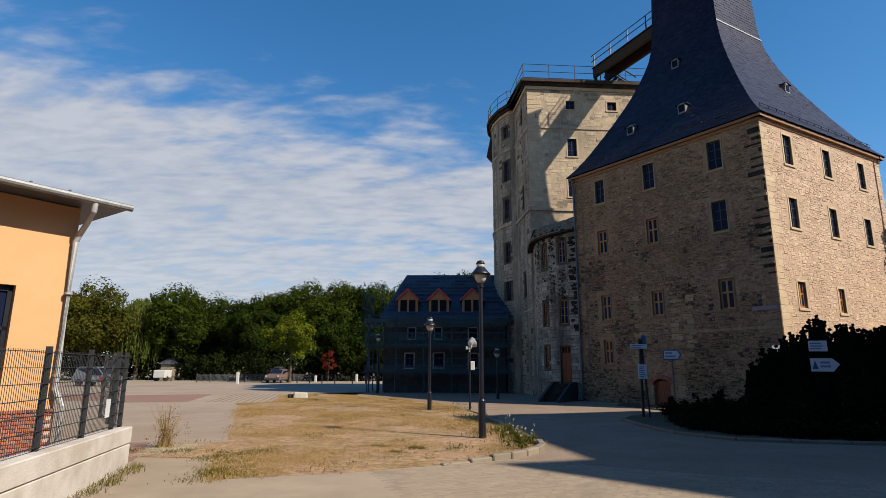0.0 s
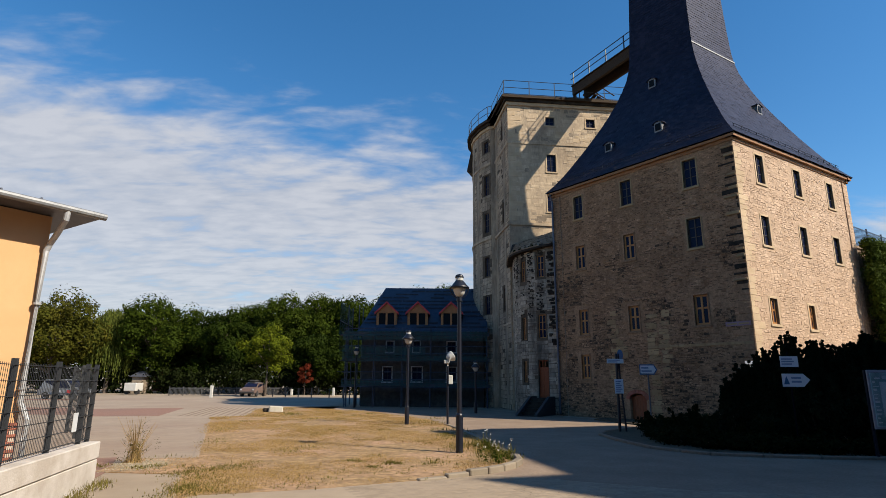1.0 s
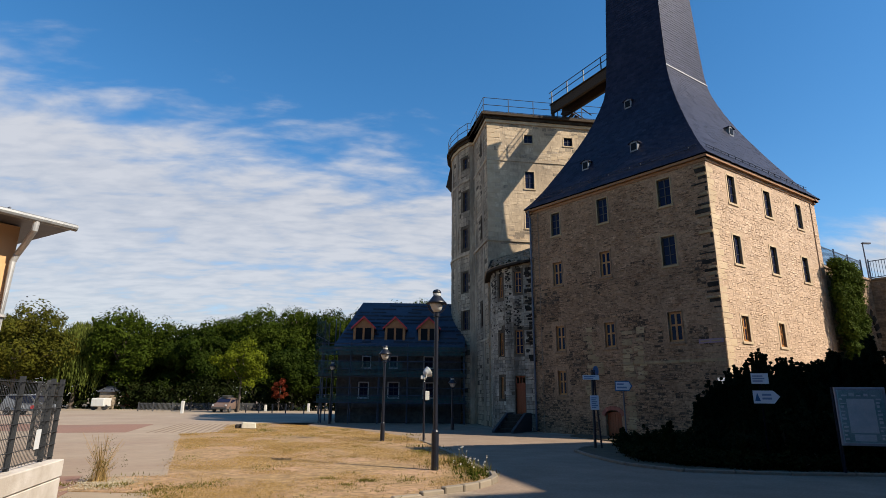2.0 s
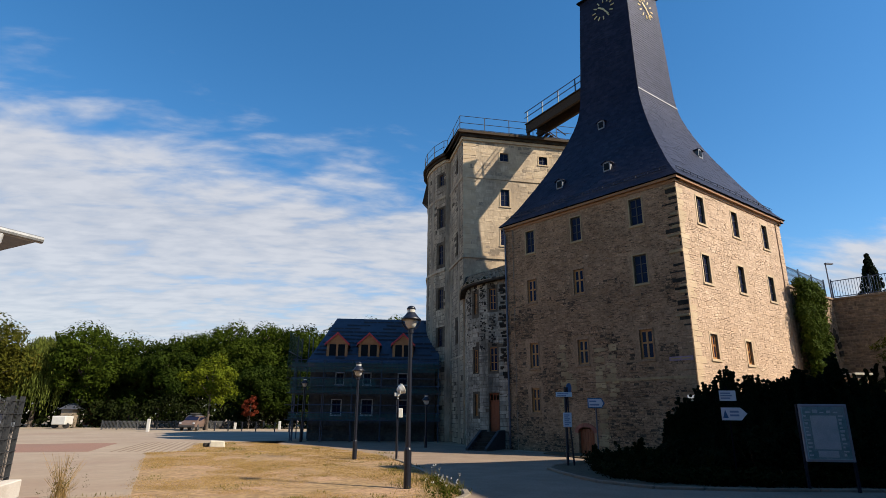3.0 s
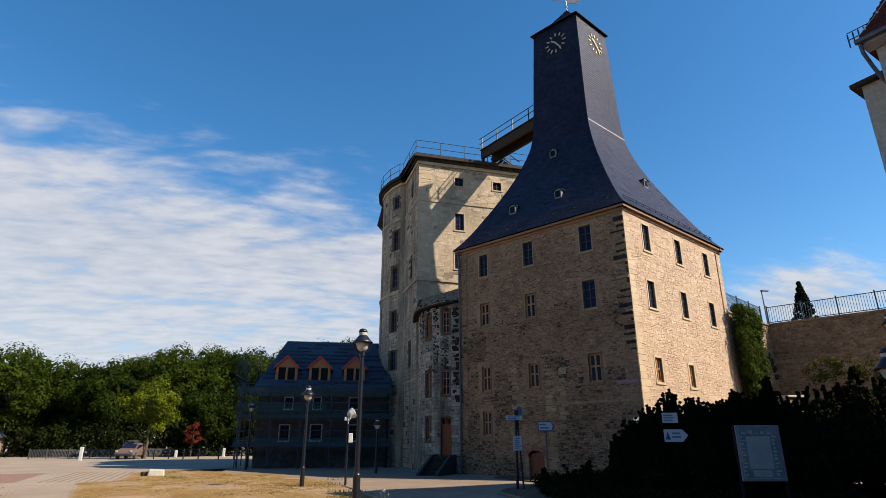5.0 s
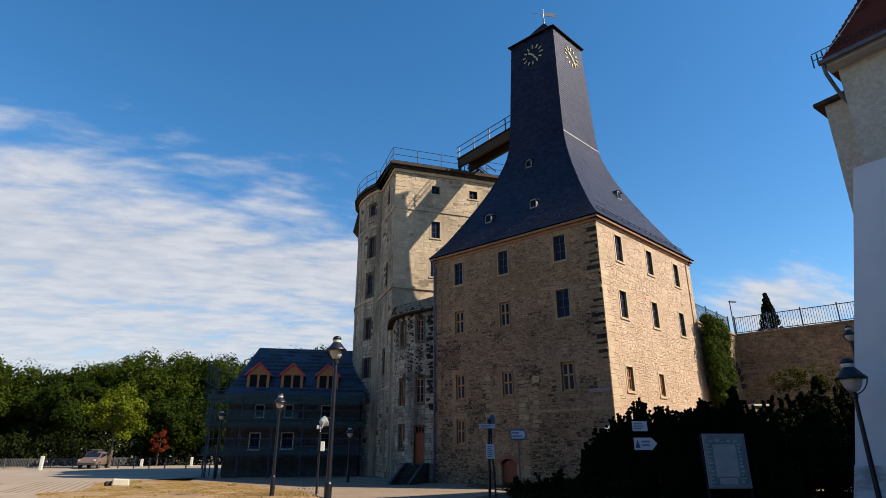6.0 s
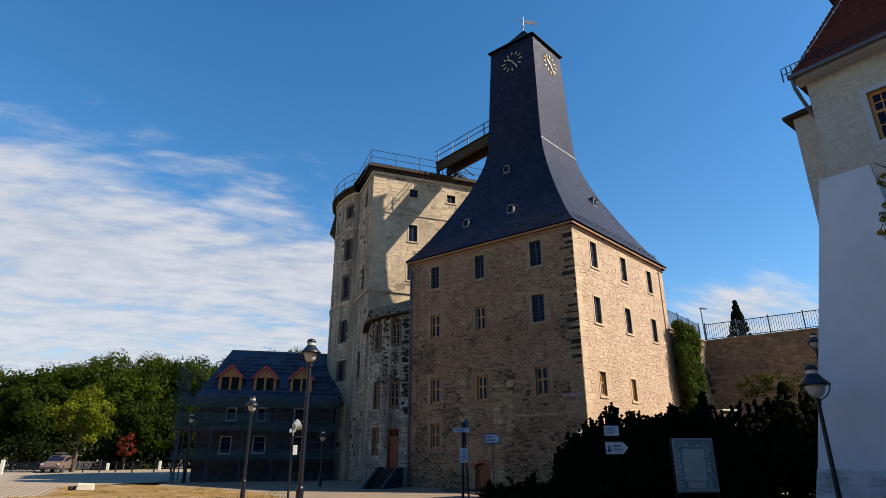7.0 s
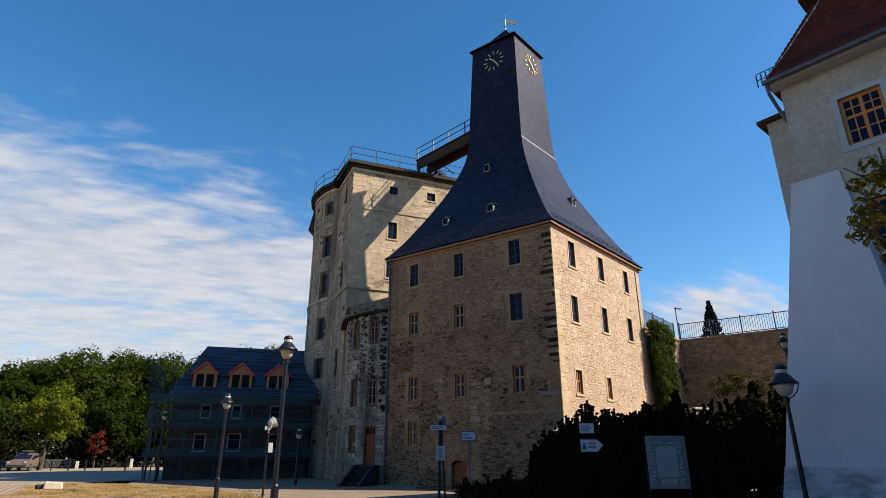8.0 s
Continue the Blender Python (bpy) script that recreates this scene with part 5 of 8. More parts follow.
for cx in (1.65, 3.92, 6.35):
    dm = part("dormer", bmesh.new(), M["dormer_wood"], shell, "boarded orange dormer with red verges")
    w, zb, zt, apex = 0.74, 5.34, 6.62, 7.35
    m = ff @ Matrix.Translation((cx, 0, 0))
    bm = bmesh.new()
    yb = -0.28
    for x0, x1, z0, z1 in ((-w, -w + 0.18, zb, zt), (w - 0.18, w, zb, zt), (-0.07, 0.07, zb + 0.14, zt), (-w + 0.18, w - 0.18, zb, zb + 0.14), (-w + 0.18, w - 0.18, zt - 0.04, zt + 0.02)):
        box(bm, x0, x1, yb - 0.1, yb, z0, z1, m)
    g = [bm.verts.new(m @ Vector(v)) for v in ((-w, yb, zt), (w, yb, zt), (0, yb, apex - 0.08), (-w, yb - 0.1, zt), (w, yb - 0.1, zt), (0, yb - 0.1, apex - 0.08))]
    for q in ((0, 1, 2), (5, 4, 3), (0, 2, 5, 3), (1, 4, 5, 2)):
        bm.faces.new([g[i] for i in q])
    for sx in (-1, 1):
        g = [bm.verts.new(m @ Vector(v)) for v in ((sx * w, yb - 0.05, zb), (sx * w, yb - 0.05, zt), (sx * w, -2.4, zt + 0.02), (sx * w, -0.6, zb))]
        bm.faces.new(g)
    part("dormer_front", bm, M["dormer_wood"], dm)
    for x0, x1 in ((-w + 0.18, -0.07), (0.07, w - 0.18)):
        bm = bmesh.new()
        box(bm, x0, x1, yb - 0.09, yb - 0.06, zb + 0.14, zt - 0.04, m)
        part("pane", bm, M["dark_glass"], dm)
    for sx in (-1, 1):
        bm = bmesh.new()
        a, b = Vector((0, 0, apex)), Vector((sx * (w + 0.14), 0, zt - 0.1))
        t = bmesh.new()
        g = [t.verts.new(m @ (v + Vector((0, y, dz)))) for y in (yb + 0.12, -3.0) for v, dz in ((a, 0.06), (b, 0.06), (b, -0.06), (a, -0.06))]
        for q in ((0, 1, 2, 3), (7, 6, 5, 4), (0, 4, 5, 1), (3, 2, 6, 7), (1, 5, 6, 2)):
            t.faces.new([g[i] for i in q])
        bmesh.ops.recalc_face_normals(t, faces=t.faces[:])
        add_to(bm, t)
        part("dormer_roof", bm, M["membrane"], dm)
        bm = bmesh.new()
        t = bmesh.new()
        g = [t.verts.new(m @ (v + Vector((0, y, dz)))) for y in (yb + 0.17, yb + 0.121) for v, dz in ((a, 0.08), (b, 0.08), (b, -0.07), (a, -0.07))]
        for q in ((0, 1, 2, 3), (7, 6, 5, 4), (0, 4, 5, 1), (3, 2, 6, 7), (1, 5, 6, 2)):
            t.faces.new([g[i] for i in q])
        bmesh.ops.recalc_face_normals(t, faces=t.faces[:])
        add_to(bm, t)
        part("verge_board", bm, M["red_trim"], dm)

# scaffold: standards, ledgers, plank decks and green netting
scaf = thing("scaffold", (SA.x, SA.y, 0), "tube scaffold with plank decks and torn green netting", "scaffold")
bays = [(-0.9 + 1.95 * k) for k in range(6)]
for x in bays:
    for y in (0.55, 1.35):
        bm = bmesh.new()
        tube(bm, [ff @ Vector((x, y, 0)), ff @ Vector((x, y, 5.4))], 0.035, 6)
        part("standard", bm, M["scaffold"], scaf)
for z in (1.35, 3.1, 4.85):
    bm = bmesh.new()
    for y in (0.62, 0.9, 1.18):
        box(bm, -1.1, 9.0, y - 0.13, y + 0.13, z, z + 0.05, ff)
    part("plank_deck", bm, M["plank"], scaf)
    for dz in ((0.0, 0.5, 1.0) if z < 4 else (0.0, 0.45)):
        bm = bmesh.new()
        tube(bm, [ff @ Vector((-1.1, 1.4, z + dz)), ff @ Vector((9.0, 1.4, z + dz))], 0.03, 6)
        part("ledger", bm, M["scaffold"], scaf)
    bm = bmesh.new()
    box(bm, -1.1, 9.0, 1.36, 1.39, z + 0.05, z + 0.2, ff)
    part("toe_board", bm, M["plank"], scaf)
for y in (-1.5, -3.2):
    for x in (-1.35, -0.55):
        bm = bmesh.new()
        tube(bm, [ff @ Vector((x, y, 0)), ff @ Vector((x, y, 7.3))], 0.04, 6)
        part("standard", bm, M["scaffold"], scaf)
for z in (1.35, 3.1, 4.85):
    bm = bmesh.new()
    box(bm, -1.35, -0.55, -3.4, 1.2, z, z + 0.05, ff)
    part("plank_deck", bm, M["plank"], scaf)
    bm = bmesh.new()
    tube(bm, [ff @ Vector((-1.38, -3.4, z + 1)), ff @ Vector((-1.38, 1.4, z + 1))], 0.03, 6)
    part("ledger", bm, M["scaffold"], scaf)


def net(x0, x1, y, z0, z1, seed, pose_):
    """An open mesh of cords, sagging a little."""
    v, f_ = [], []
    nx, nz = int((x1 - x0) / 0.085), int((z1 - z0) / 0.085)

    def pt(i, k):
        return pose_ @ Vector((x0 + (x1 - x0) * i / nx, y + 0.12 * noise.noise(Vector((i * 0.13, k * 0.17, seed))), z0 + (z1 - z0) * k / nz))
    for i in range(nx):
        for k in range(nz):
            a, b, c, d = pt(i, k), pt(i + 1, k), pt(i + 1, k + 1), pt(i, k + 1)
            s = 0.3
            for p, q, r, t in ((a, b, c, d), (a, d, c, b)):
                n0 = len(v)
                v += [p, q, q + (r - q) * s, p + (t - p) * s]
                f_.append((n0, n0 + 1, n0 + 2, n0 + 3))
    return mesh_of("net", v, f_, M["net"])


for x0, x1, z0, z1 in ((-1.1, 8.9, 4.5, 5.15), (-1.1, 4.6, 3.5, 4.1), (-1.1, 8.9, 1.4, 1.8), (-1.1, 8.9, 3.1, 3.45)):
    part("net", net(x0, x1, 1.45, z0, z1, z0, ff), None, scaf, "green scaffold netting")
side = ff @ Matrix.Translation((-1.45, 0, 0)) @ Matrix.Rotation(radians(-90), 4, "Z")
part("net", net(-1.2, 3.3, 0.02, 3.4, 7.2, 3.0, side), None, scaf, "green scaffold netting")

# ---- the tall plastered house with a red tiled roof ----
HA, HB = Vector((16.25, 11.45)), Vector((21.9, -2.6))
HIN = Matrix.Translation((-HA.x, -HA.y, 0))
house = thing("plastered_house", (HA.x, HA.y, 0), "tall grey plastered house with orange windows and steep red tiled roof", "house")
rng = random.Random(53)
HF = face_pose(HA, HB)
HL = (HB - HA).length
HZ = 13.3
hw = [(c, 1.12, z, z + 1.65) for c in (2.015, 5.6, 9.1, 12.6) for z in (10.45, 7.0, 3.2)]
_, _ = rough_wall(house, HIN, "wall", HA, HB, 0, HZ, 0.5, hw, M["house_grey"], None, rng, ends=True)
hq = [HF @ Vector(v) for v in ((0, 0, 0), (0, -10.5, 0), (HL, -10.5, 0), (HL, 0, 0))]
for a, b in ((hq[1], hq[0]), (hq[2], hq[1]), (hq[3], hq[2])):
    rough_wall(house, HIN, "wall", a.xy, b.xy, 0, HZ, 0.5, [], M["house_grey"], None, rng)
hm = HIN @ HF


def big_window(c, z0, w=1.12, h=1.65):
    m = hm @ Matrix.Translation((c, 0, z0))
    bm = bmesh.new()
    t = 0.17
    for x0, x1, q0, q1 in ((-w / 2 - t, -w / 2, -t, h + t), (w / 2, w / 2 + t, -t, h + t), (-w / 2, w / 2, h, h + t), (-w / 2, w / 2, -t, 0)):
        box(bm, x0, x1, -0.2, 0.02, q0, q1, m)
    wd = part("window", bm, M["surround_grey"], house, "orange wooden casement window in a flat pale surround")
    bm = bmesh.new()
    e = 0.1
    for x0, x1, q0, q1 in ((-w / 2, -w / 2 + e, 0, h), (w / 2 - e, w / 2, 0, h), (-w / 2 + e, w / 2 - e, 0, e), (-w / 2 + e, w / 2 - e, h - e, h), (-0.05, 0.05, e, h - e)):
        box(bm, x0, x1, -0.2, -0.12, q0, q1, m)
    for x0, x1 in ((-w / 2 + e, -0.05), (0.05, w / 2 - e)):
        box(bm, x0, x1, -0.21, -0.11, h * 0.56, h * 0.56 + 0.09, m)
        xm = (x0 + x1) / 2
        for q0, q1 in ((e, h * 0.56), (h * 0.56 + 0.09, h - e)):
            box(bm, xm - 0.018, xm + 0.018, -0.19, -0.13, q0, q1, m)
            box(bm, x0, xm - 0.018, -0.19, -0.13, (q0 + q1) / 2 - 0.018, (q0 + q1) / 2 + 0.018, m)
            box(bm, xm + 0.018, x1, -0.19, -0.13, (q0 + q1) / 2 - 0.018, (q0 + q1) / 2 + 0.018, m)
    part("frame", bm, M["orange_wood"], wd)
    bm = bmesh.new()
    box(bm, -w / 2 + 0.02, w / 2 - 0.02, -0.17, -0.15, 0.02, h - 0.02, m)
    part("pane", bm, M["glass"], wd)


for c, _, z0, _ in hw:
    big_window(c, z0)
# sloping smooth buttress at the corner, plinth
bm = bmesh.new()
pts = [(-0.3, 0.03, 9.8), (1.05, 0.03, 9.8), (2.1, 1.0, 0.0), (-2.0, 1.0, 0.0), (-0.3, -1.2, 9.8), (1.05, -0.1, 9.8), (2.3, -0.1, 0.0), (-2.0, -1.8, 0.0)]
vv = [bm.verts.new(hm @ Vector(p)) for p in pts]
for q in ((0, 1, 2, 3), (1, 5, 6, 2), (4, 0, 3, 7), (0, 4, 5, 1), (4, 7, 6, 5)):
    bm.faces.new([vv[i] for i in q])
bmesh.ops.recalc_face_normals(bm, faces=bm.faces[:])
part("buttress", bm, M["house_white"], house, "smooth pale sloping corner buttress")
bm = bmesh.new()
pts = [(-1.78, 0.955, 1.25), (2.0, 0.955, 1.25), (2.2, 1.06, 0.0), (-2.03, 1.06, 0.0), (-1.78, 0.7, 1.25), (2.0, 0.7, 1.25)]
vv = [bm.verts.new(hm @ Vector(p)) for p in pts]
for q in ((0, 1, 2, 3), (4, 5, 1, 0)):
    bm.faces.new([vv[i] for i in q])
part("plinth", bm, M["house_plinth"], house, "slightly proud plinth with damp stains")
# eaves, gutter, roof of tiles
bm = bmesh.new()
box(bm, -0.2, HL + 0.2, -0.05, 0.5, 13.25, 13.36, hm)
part("eaves_moulding", bm, M["surround_grey"], house, "moulded plaster eaves")
bm = bmesh.new()
tube(bm, [hm @ Vector((-0.3, 0.62, 13.38)), hm @ Vector((HL + 0.3, 0.62, 13.38))], 0.09, 8)
tube(bm, [hm @ Vector(c) for c in ((-0.2, 0.58, 13.36), (-0.2, 0.5, 13.0), (-0.14, 0.2, 12.6), (-0.06, -0.1, 12.2), (0.08, -0.25, 11.9))], 0.06, 8)
part("gutter", bm, M["dark_zinc"], house, "dark zinc gutter and downpipe")
slope = []
bm = bmesh.new()
pts = [(-0.28, 0.6, 13.4), (HL + 0.3, 0.6, 13.4), (HL + 0.3, -11.1, 13.4), (-0.28, -11.1, 13.4), (1.4, -1.4, 17.0), (HL - 1.4, -1.4, 17.0), (HL - 1.4, -9.1, 17.0), (1.4, -9.1, 17.0), (3.0, -5.2, 19.6), (HL - 3.0, -5.2, 19.6)]
vv = [bm.verts.new(hm @ Vector(p)) for p in pts]
for q in ((0, 1, 5, 4), (1, 2, 6, 5), (2, 3, 7, 6), (3, 0, 4, 7), (4, 5, 9, 8), (5, 6, 9), (6, 7, 8, 9), (7, 4, 8), (3, 2, 1, 0)):
    bm.faces.new([vv[i] for i in q])
hroof = part("roof", bm, M["tile"], house, "steep red-brown tiled mansard roof")
vs, fs = [], []
for face, (p0, p1, p2, p3) in enumerate((((-0.28, 0.6, 13.4), (HL + 0.3, 0.6, 13.4), (HL - 1.4, -1.4, 17.0), (1.4, -1.4, 17.0)),)):
    p0, p1, p2, p3 = map(Vector, (p0, p1, p2, p3))
    nrm = (p3 - p0).cross(p1 - p0).normalized()
    rows = 36
    for r in range(rows):
        t0, t1 = r / rows, (r + 1.12) / rows
        a0, b0 = p0.lerp(p3, t0), p1.lerp(p2, t0)
        a1, b1 = p0.lerp(p3, min(t1, 1)), p1.lerp(p2, min(t1, 1))
        cnt = int((b0 - a0).length / 0.17)
        for j in range(cnt):
            u0, u1 = (j + 0.5 * (r % 2)) / cnt, (j + 0.5 * (r % 2) + 0.95) / cnt
            if u1 > 1:
                continue
            lift = 0.03 + rng.uniform(-0.004, 0.008)
            q = [a0.lerp(b0, u0) + nrm * lift, a0.lerp(b0, u1) + nrm * lift, a1.lerp(b1, u1) + nrm * 0.006, a1.lerp(b1, u0) + nrm * 0.006]
            q += [a0.lerp(b0, u0) + nrm * 0.004, a0.lerp(b0, u1) + nrm * 0.004]
            n0 = len(vs)
            vs += [hm @ c for c in q]
            fs += [(n0, n0 + 1, n0 + 2, n0 + 3), (n0 + 4, n0 + 5, n0 + 1, n0)]
vs, fs = split_pieces(vs, fs, 6, 2, 290, lambda c: (c - hm @ Vector((1.5, 0.5, 13.5))).length, "roof_tile", M["tile"], hroof)
tagged(part("tile_covering", mesh_of("tile_covering", vs, fs, M["tile"]), None, hroof), kind="stuff")
bm = bmesh.new()
for z in (0.25, 0.5):
    tube(bm, [hm @ Vector((-0.5, 0.42, 13.45 + z)), hm @ Vector((HL, 0.42, 13.45 + z))], 0.015, 6)
x = -0.5
while x < HL:
    box(bm, x - 0.012, x + 0.012, 0.36, 0.43, 13.45, 13.92, hm)
    x += 0.15
part("snow_fence", bm, M["iron"], house, "low metal snow fence above the eaves")
# string of small bulbs laid up the corner of the roof
string = thing("light_string", (HA.x, HA.y, 13.4), "thin white cable with small bulbs along the roof hip", "string lights")
up_hip = []
for k in range(15):
    q = k / 14
    x = -0.28 + 1.68 * q + 0.1 + 0.26 * math.sin(2.6 * q) + 0.03 * math.sin(9 * q)
    up_hip.append(hm @ Vector((x, 0.6 - 2.0 * q + 0.1, 13.4 + 3.6 * q + 0.08)) - Vector((0, 0, 13.4)))
bm = bmesh.new()
tube(bm, up_hip, 0.012, 6)
part("cable", bm, M["white_paint"], string)
for p in up_hip[1::2]:
    bm = bmesh.new()
    lathe(bm, [(0.008, -0.05), (0.03, -0.03), (0.035, 0.0), (0.02, 0.035), (0.008, 0.05)], 8, Matrix.Translation(p))
    part("bulb", bm, M["white_paint"], string)
bm = bmesh.new()
box(bm, 0.95, HL - 0.95, -9.5, -1.0, 16.96, 17.06, hm)
part("mansard_ledge", bm, M["dark_wood"], house)
# broad unseen lean-to higher up the same roof, further along, added for its shadow
bm = bmesh.new()
pts = [(4.5, 16.9), (12.75, 16.9), (12.75, 19.2), (4.5, 17.3)]
a_ = [bm.verts.new(hm @ Vector((x, -1.35, z))) for x, z in pts]
b_ = [bm.verts.new(hm @ Vector((x, -5.2, z))) for x, z in pts]
bm.faces.new(a_), bm.faces.new(b_[::-1])
for i in range(4):
    bm.faces.new((a_[i], b_[i], b_[(i + 1) % 4], a_[(i + 1) % 4]))
bmesh.ops.recalc_face_normals(bm, faces=bm.faces[:])
part("roof_dormer", bm, M["tile"], house, "broad unseen tiled block on the mansard roof, added to shape the road shadow")
# lower wing at the end wall
bm = bmesh.new()
pts = [(-0.95, -1.2, 0), (-0.95, -6, 0), (0.3, -6, 0), (0.3, -1.2, 0)]
prism(bm, [tuple((hm @ Vector(p)).xy) for p in pts], 0, 12.85)
part("wing", bm, M["house_grey"], house, "narrow plastered wing at the end wall")
bm = bmesh.new()
pts = [(-1.22, -1.0, 0), (-1.22, -6.2, 0), (0.3, -6.3, 0), (0.3, -0.9, 0)]
prism(bm, [tuple((hm @ Vector(p)).xy) for p in pts], 12.85, 12.98)
part("wing_roof", bm, M["dark_wood"], house)

# taller unseen block further along the street, added to cast the lower road shadow
shadow_block = thing("shadow_caster_house", (23.5, -2.24, 0), "tall plain unseen block along the street, added to cast a road shadow", "house")
e0, e1 = Vector((0.72, -0.69)) * 12, Vector((0.94, 0.33)) * 9
bm = bmesh.new()
prism(bm, [(0, 0), tuple(e0), tuple(e0 + e1), tuple(e1)], 0, 22)
part("wall", bm, M["house_grey"], shadow_block)
bm = bmesh.new()
prism(bm, [tuple(-(e0 + e1) * 0.002), tuple(e0 * 1.01), tuple((e0 + e1) * 1.01), tuple(e1 * 1.01)], 22, 22.2)
part("roof", bm, M["tile"], shadow_block)

# ---- retaining wall with terrace, railing ----
RC = Vector((28.0, 31.1))
R0, R1 = Vector((22.6, 28.0)), Vector((42.0, 10.0))
TZ = 8.7
rng = random.Random(61)
retain = thing("retaining_wall", (RC.x, RC.y, 0), "tall coursed stone retaining wall with a blocked arch", "wall", "", "structure")
RI = Matrix.Translation((-RC.x, -RC.y, 0))
for a, b in ((R0, RC), (RC, R1)):
    if b == R1:
        a, b = RC, R1
    # outside is towards the tower yard
    rough_wall(retain, RI, "wall_face", a, b, 0, TZ, 0.6, [], M["retain"], M["retain"], rng, hmin=0.1, hmax=0.2, lmin=0.15, lmax=0.5, proud=(0.003, 0.03), ends=True)
bm = bmesh.new()
for a, b in ((R0, RC), (RC, R1)):
    f = face_pose(a, b)
    x = 0
    ln = (b - a).length
    while x < ln:
        bevelled(bm, x + 0.005, min(x + 0.9, ln), -0.65, 0.08, TZ, TZ + 0.14, 0.02, RI @ f)
        x += 0.9
part("coping", bm, M["retain"], retain, "flat stone coping")
fa = face_pose(R0, RC)
for k in range(11):
    a = math.pi * (k + 0.5) / 11
    bm = bmesh.new()
    bevelled(bm, -0.15, 0.15, -0.1, 0.09, -0.26, 0.26, 0.015, RI @ fa @ Matrix.Translation((4.6 + 1.35 * math.cos(a), 0, 5.2 + 1.7 * math.sin(a))) @ Matrix.Rotation(math.pi / 2 - a, 4, "Y"))
    part("arch_stone", bm, M["dark_stone"], retain, "dark arch stone")
bm = bmesh.new()
prism(bm, [(22.2, 28.3), (27.9, 31.6), (42.3, 10.4), (160, 10), (160, 200), (22, 200)], 0.0, TZ)
tagged(part("terrace", bm, M["ground"]), "raised terrace ground behind the retaining wall", "ground", "", "structure")
railing = thing("terrace_railing", (RC.x, RC.y, TZ + 0.14), "blue-grey metal railing of close upright bars along the terrace", "railing")
for a, b in ((R0 + Vector((0.3, -0.1)), RC), (RC, R1)):
    f = Matrix.Translation((-RC.x, -RC.y, 0)) @ face_pose(a, b)
    ln = (b - a).length
    bm = bmesh.new()
    for z in (0.1, 1.1):
        box(bm, 0, ln, -0.33, -0.29, z, z + 0.045, f)
    part("rail_bar", bm, M["blue_rail"], railing)
    np_ = round(ln / 1.9)
    for j in range(np_ + 1):
        bm = bmesh.new()
        x = ln * j / np_
        box(bm, x - 0.035, x + 0.035, -0.345, -0.275, 0, 1.25, f)
        part("post", bm, M["blue_rail"], railing)
    bm = bmesh.new()
    box(bm, -0.011, 0.011, -0.32, -0.30, 0.14, 1.1)
    bar_me = bpy.data.meshes.new("upright_bar")
    bm.to_mesh(bar_me)
    bm.free()
    bar_me.materials.append(M["blue_rail"])
    x = 0.1
    while x < ln:
        part("upright_bar", bar_me, None, railing, at=f @ Matrix.Translation((x, 0, 0)))
        x += 0.14

# ---- the yellow house, its brick plinth, gutter and downpipe ----
YA = Vector((-8.02, 12.05))
YU = Vector((-0.575, -0.818)).normalized()
YB = YA + YU * 9
YI = Matrix.Translation((-YA.x, -YA.y, 0))
yellow = thing("yellow_house", (YA.x, YA.y, 0), "low yellow plastered house on a red brick plinth with zinc gutter", "house")
# outside looks towards the lawn
yf = face_pose(YB, YA)
YF = Matrix.Translation((0, 0, 0)) @ yf
yl = 9.0
arch_holes = [(yl - 1.52, 1.1, 1.2, 3.3), (yl - 4.5, 1.1, 1.2, 3.3)]
yw, _ = rough_wall(yellow, YI, "wall", YB, YA, 0.8, 5.12, 0.4, arch_holes, M["yellow_plaster"], None, random.Random(1), ends=True)
ym = YI @ yf
for c, w, z0, z1 in arch_holes:
    bm = bmesh.new()
    for x0, x1, q0, q1 in ((-w / 2, -w / 2 + 0.09, z0, z1), (w / 2 - 0.09, w / 2, z0, z1), (-w / 2, w / 2, z0, z0 + 0.09), (-w / 2, w / 2, z1 - 0.12, z1), (-0.04, 0.04, z0, z1), (-w / 2, w / 2, 2.4, 2.48)):
        box(bm, c + x0, c + x1, -0.2, -0.12, q0, q1, ym)
    wd = part("window", bm, M["iron"], yellow, "dark framed tall window")
    bm = bmesh.new()
    box(bm, c - w / 2, c + w / 2, -0.175, -0.16, z0, z1, ym)
    part("pane", bm, M["glass"], wd)
yn = YF @ Vector((0, -1, 0)) - YF @ Vector((0, 0, 0))
yb2 = (YA + Vector((yn.x, yn.y)) * 7, YB + Vector((yn.x, yn.y)) * 7)
rough_wall(yellow, YI, "wall", YA, yb2[0], 0.0, 5.12, 0.4, [], M["yellow_plaster"], None, rng)
rough_wall(yellow, YI, "wall", yb2[0], yb2[1], 0.0, 5.12, 0.4, [], M["yellow_plaster"], None, rng)
rough_wall(yellow, YI, "wall", yb2[1], YB, 0.0, 5.12, 0.4, [], M["yellow_plaster"], None, rng)
bm = bmesh.new()
box(bm, 0, yl + 0.02, -0.4, 0.02, 0, 0.8, ym)
plinth = part("plinth", bm, M["brick_joint"], yellow, "red brick plinth")
mb = bmesh.new()
bevelled(mb, 0.006, 0.234, 0, 0.03, 0.006, 0.065, 0.006)
brick_me = bpy.data.meshes.new("brick")
mb.to_mesh(brick_me)
mb.free()
brick_me.materials.append(M["brick"])
for r in range(11):
    for c in range(22):
        x = yl - 0.24 * (c + 1) + (0.12 if r % 2 else 0)
        if x + 0.24 > yl + 0.03 or x < yl - 5:
            continue
        part("brick", brick_me, None, plinth, at=ym @ Matrix.Translation((x, 0.015, 0.0 + 0.072 * r)))
bm = bmesh.new()
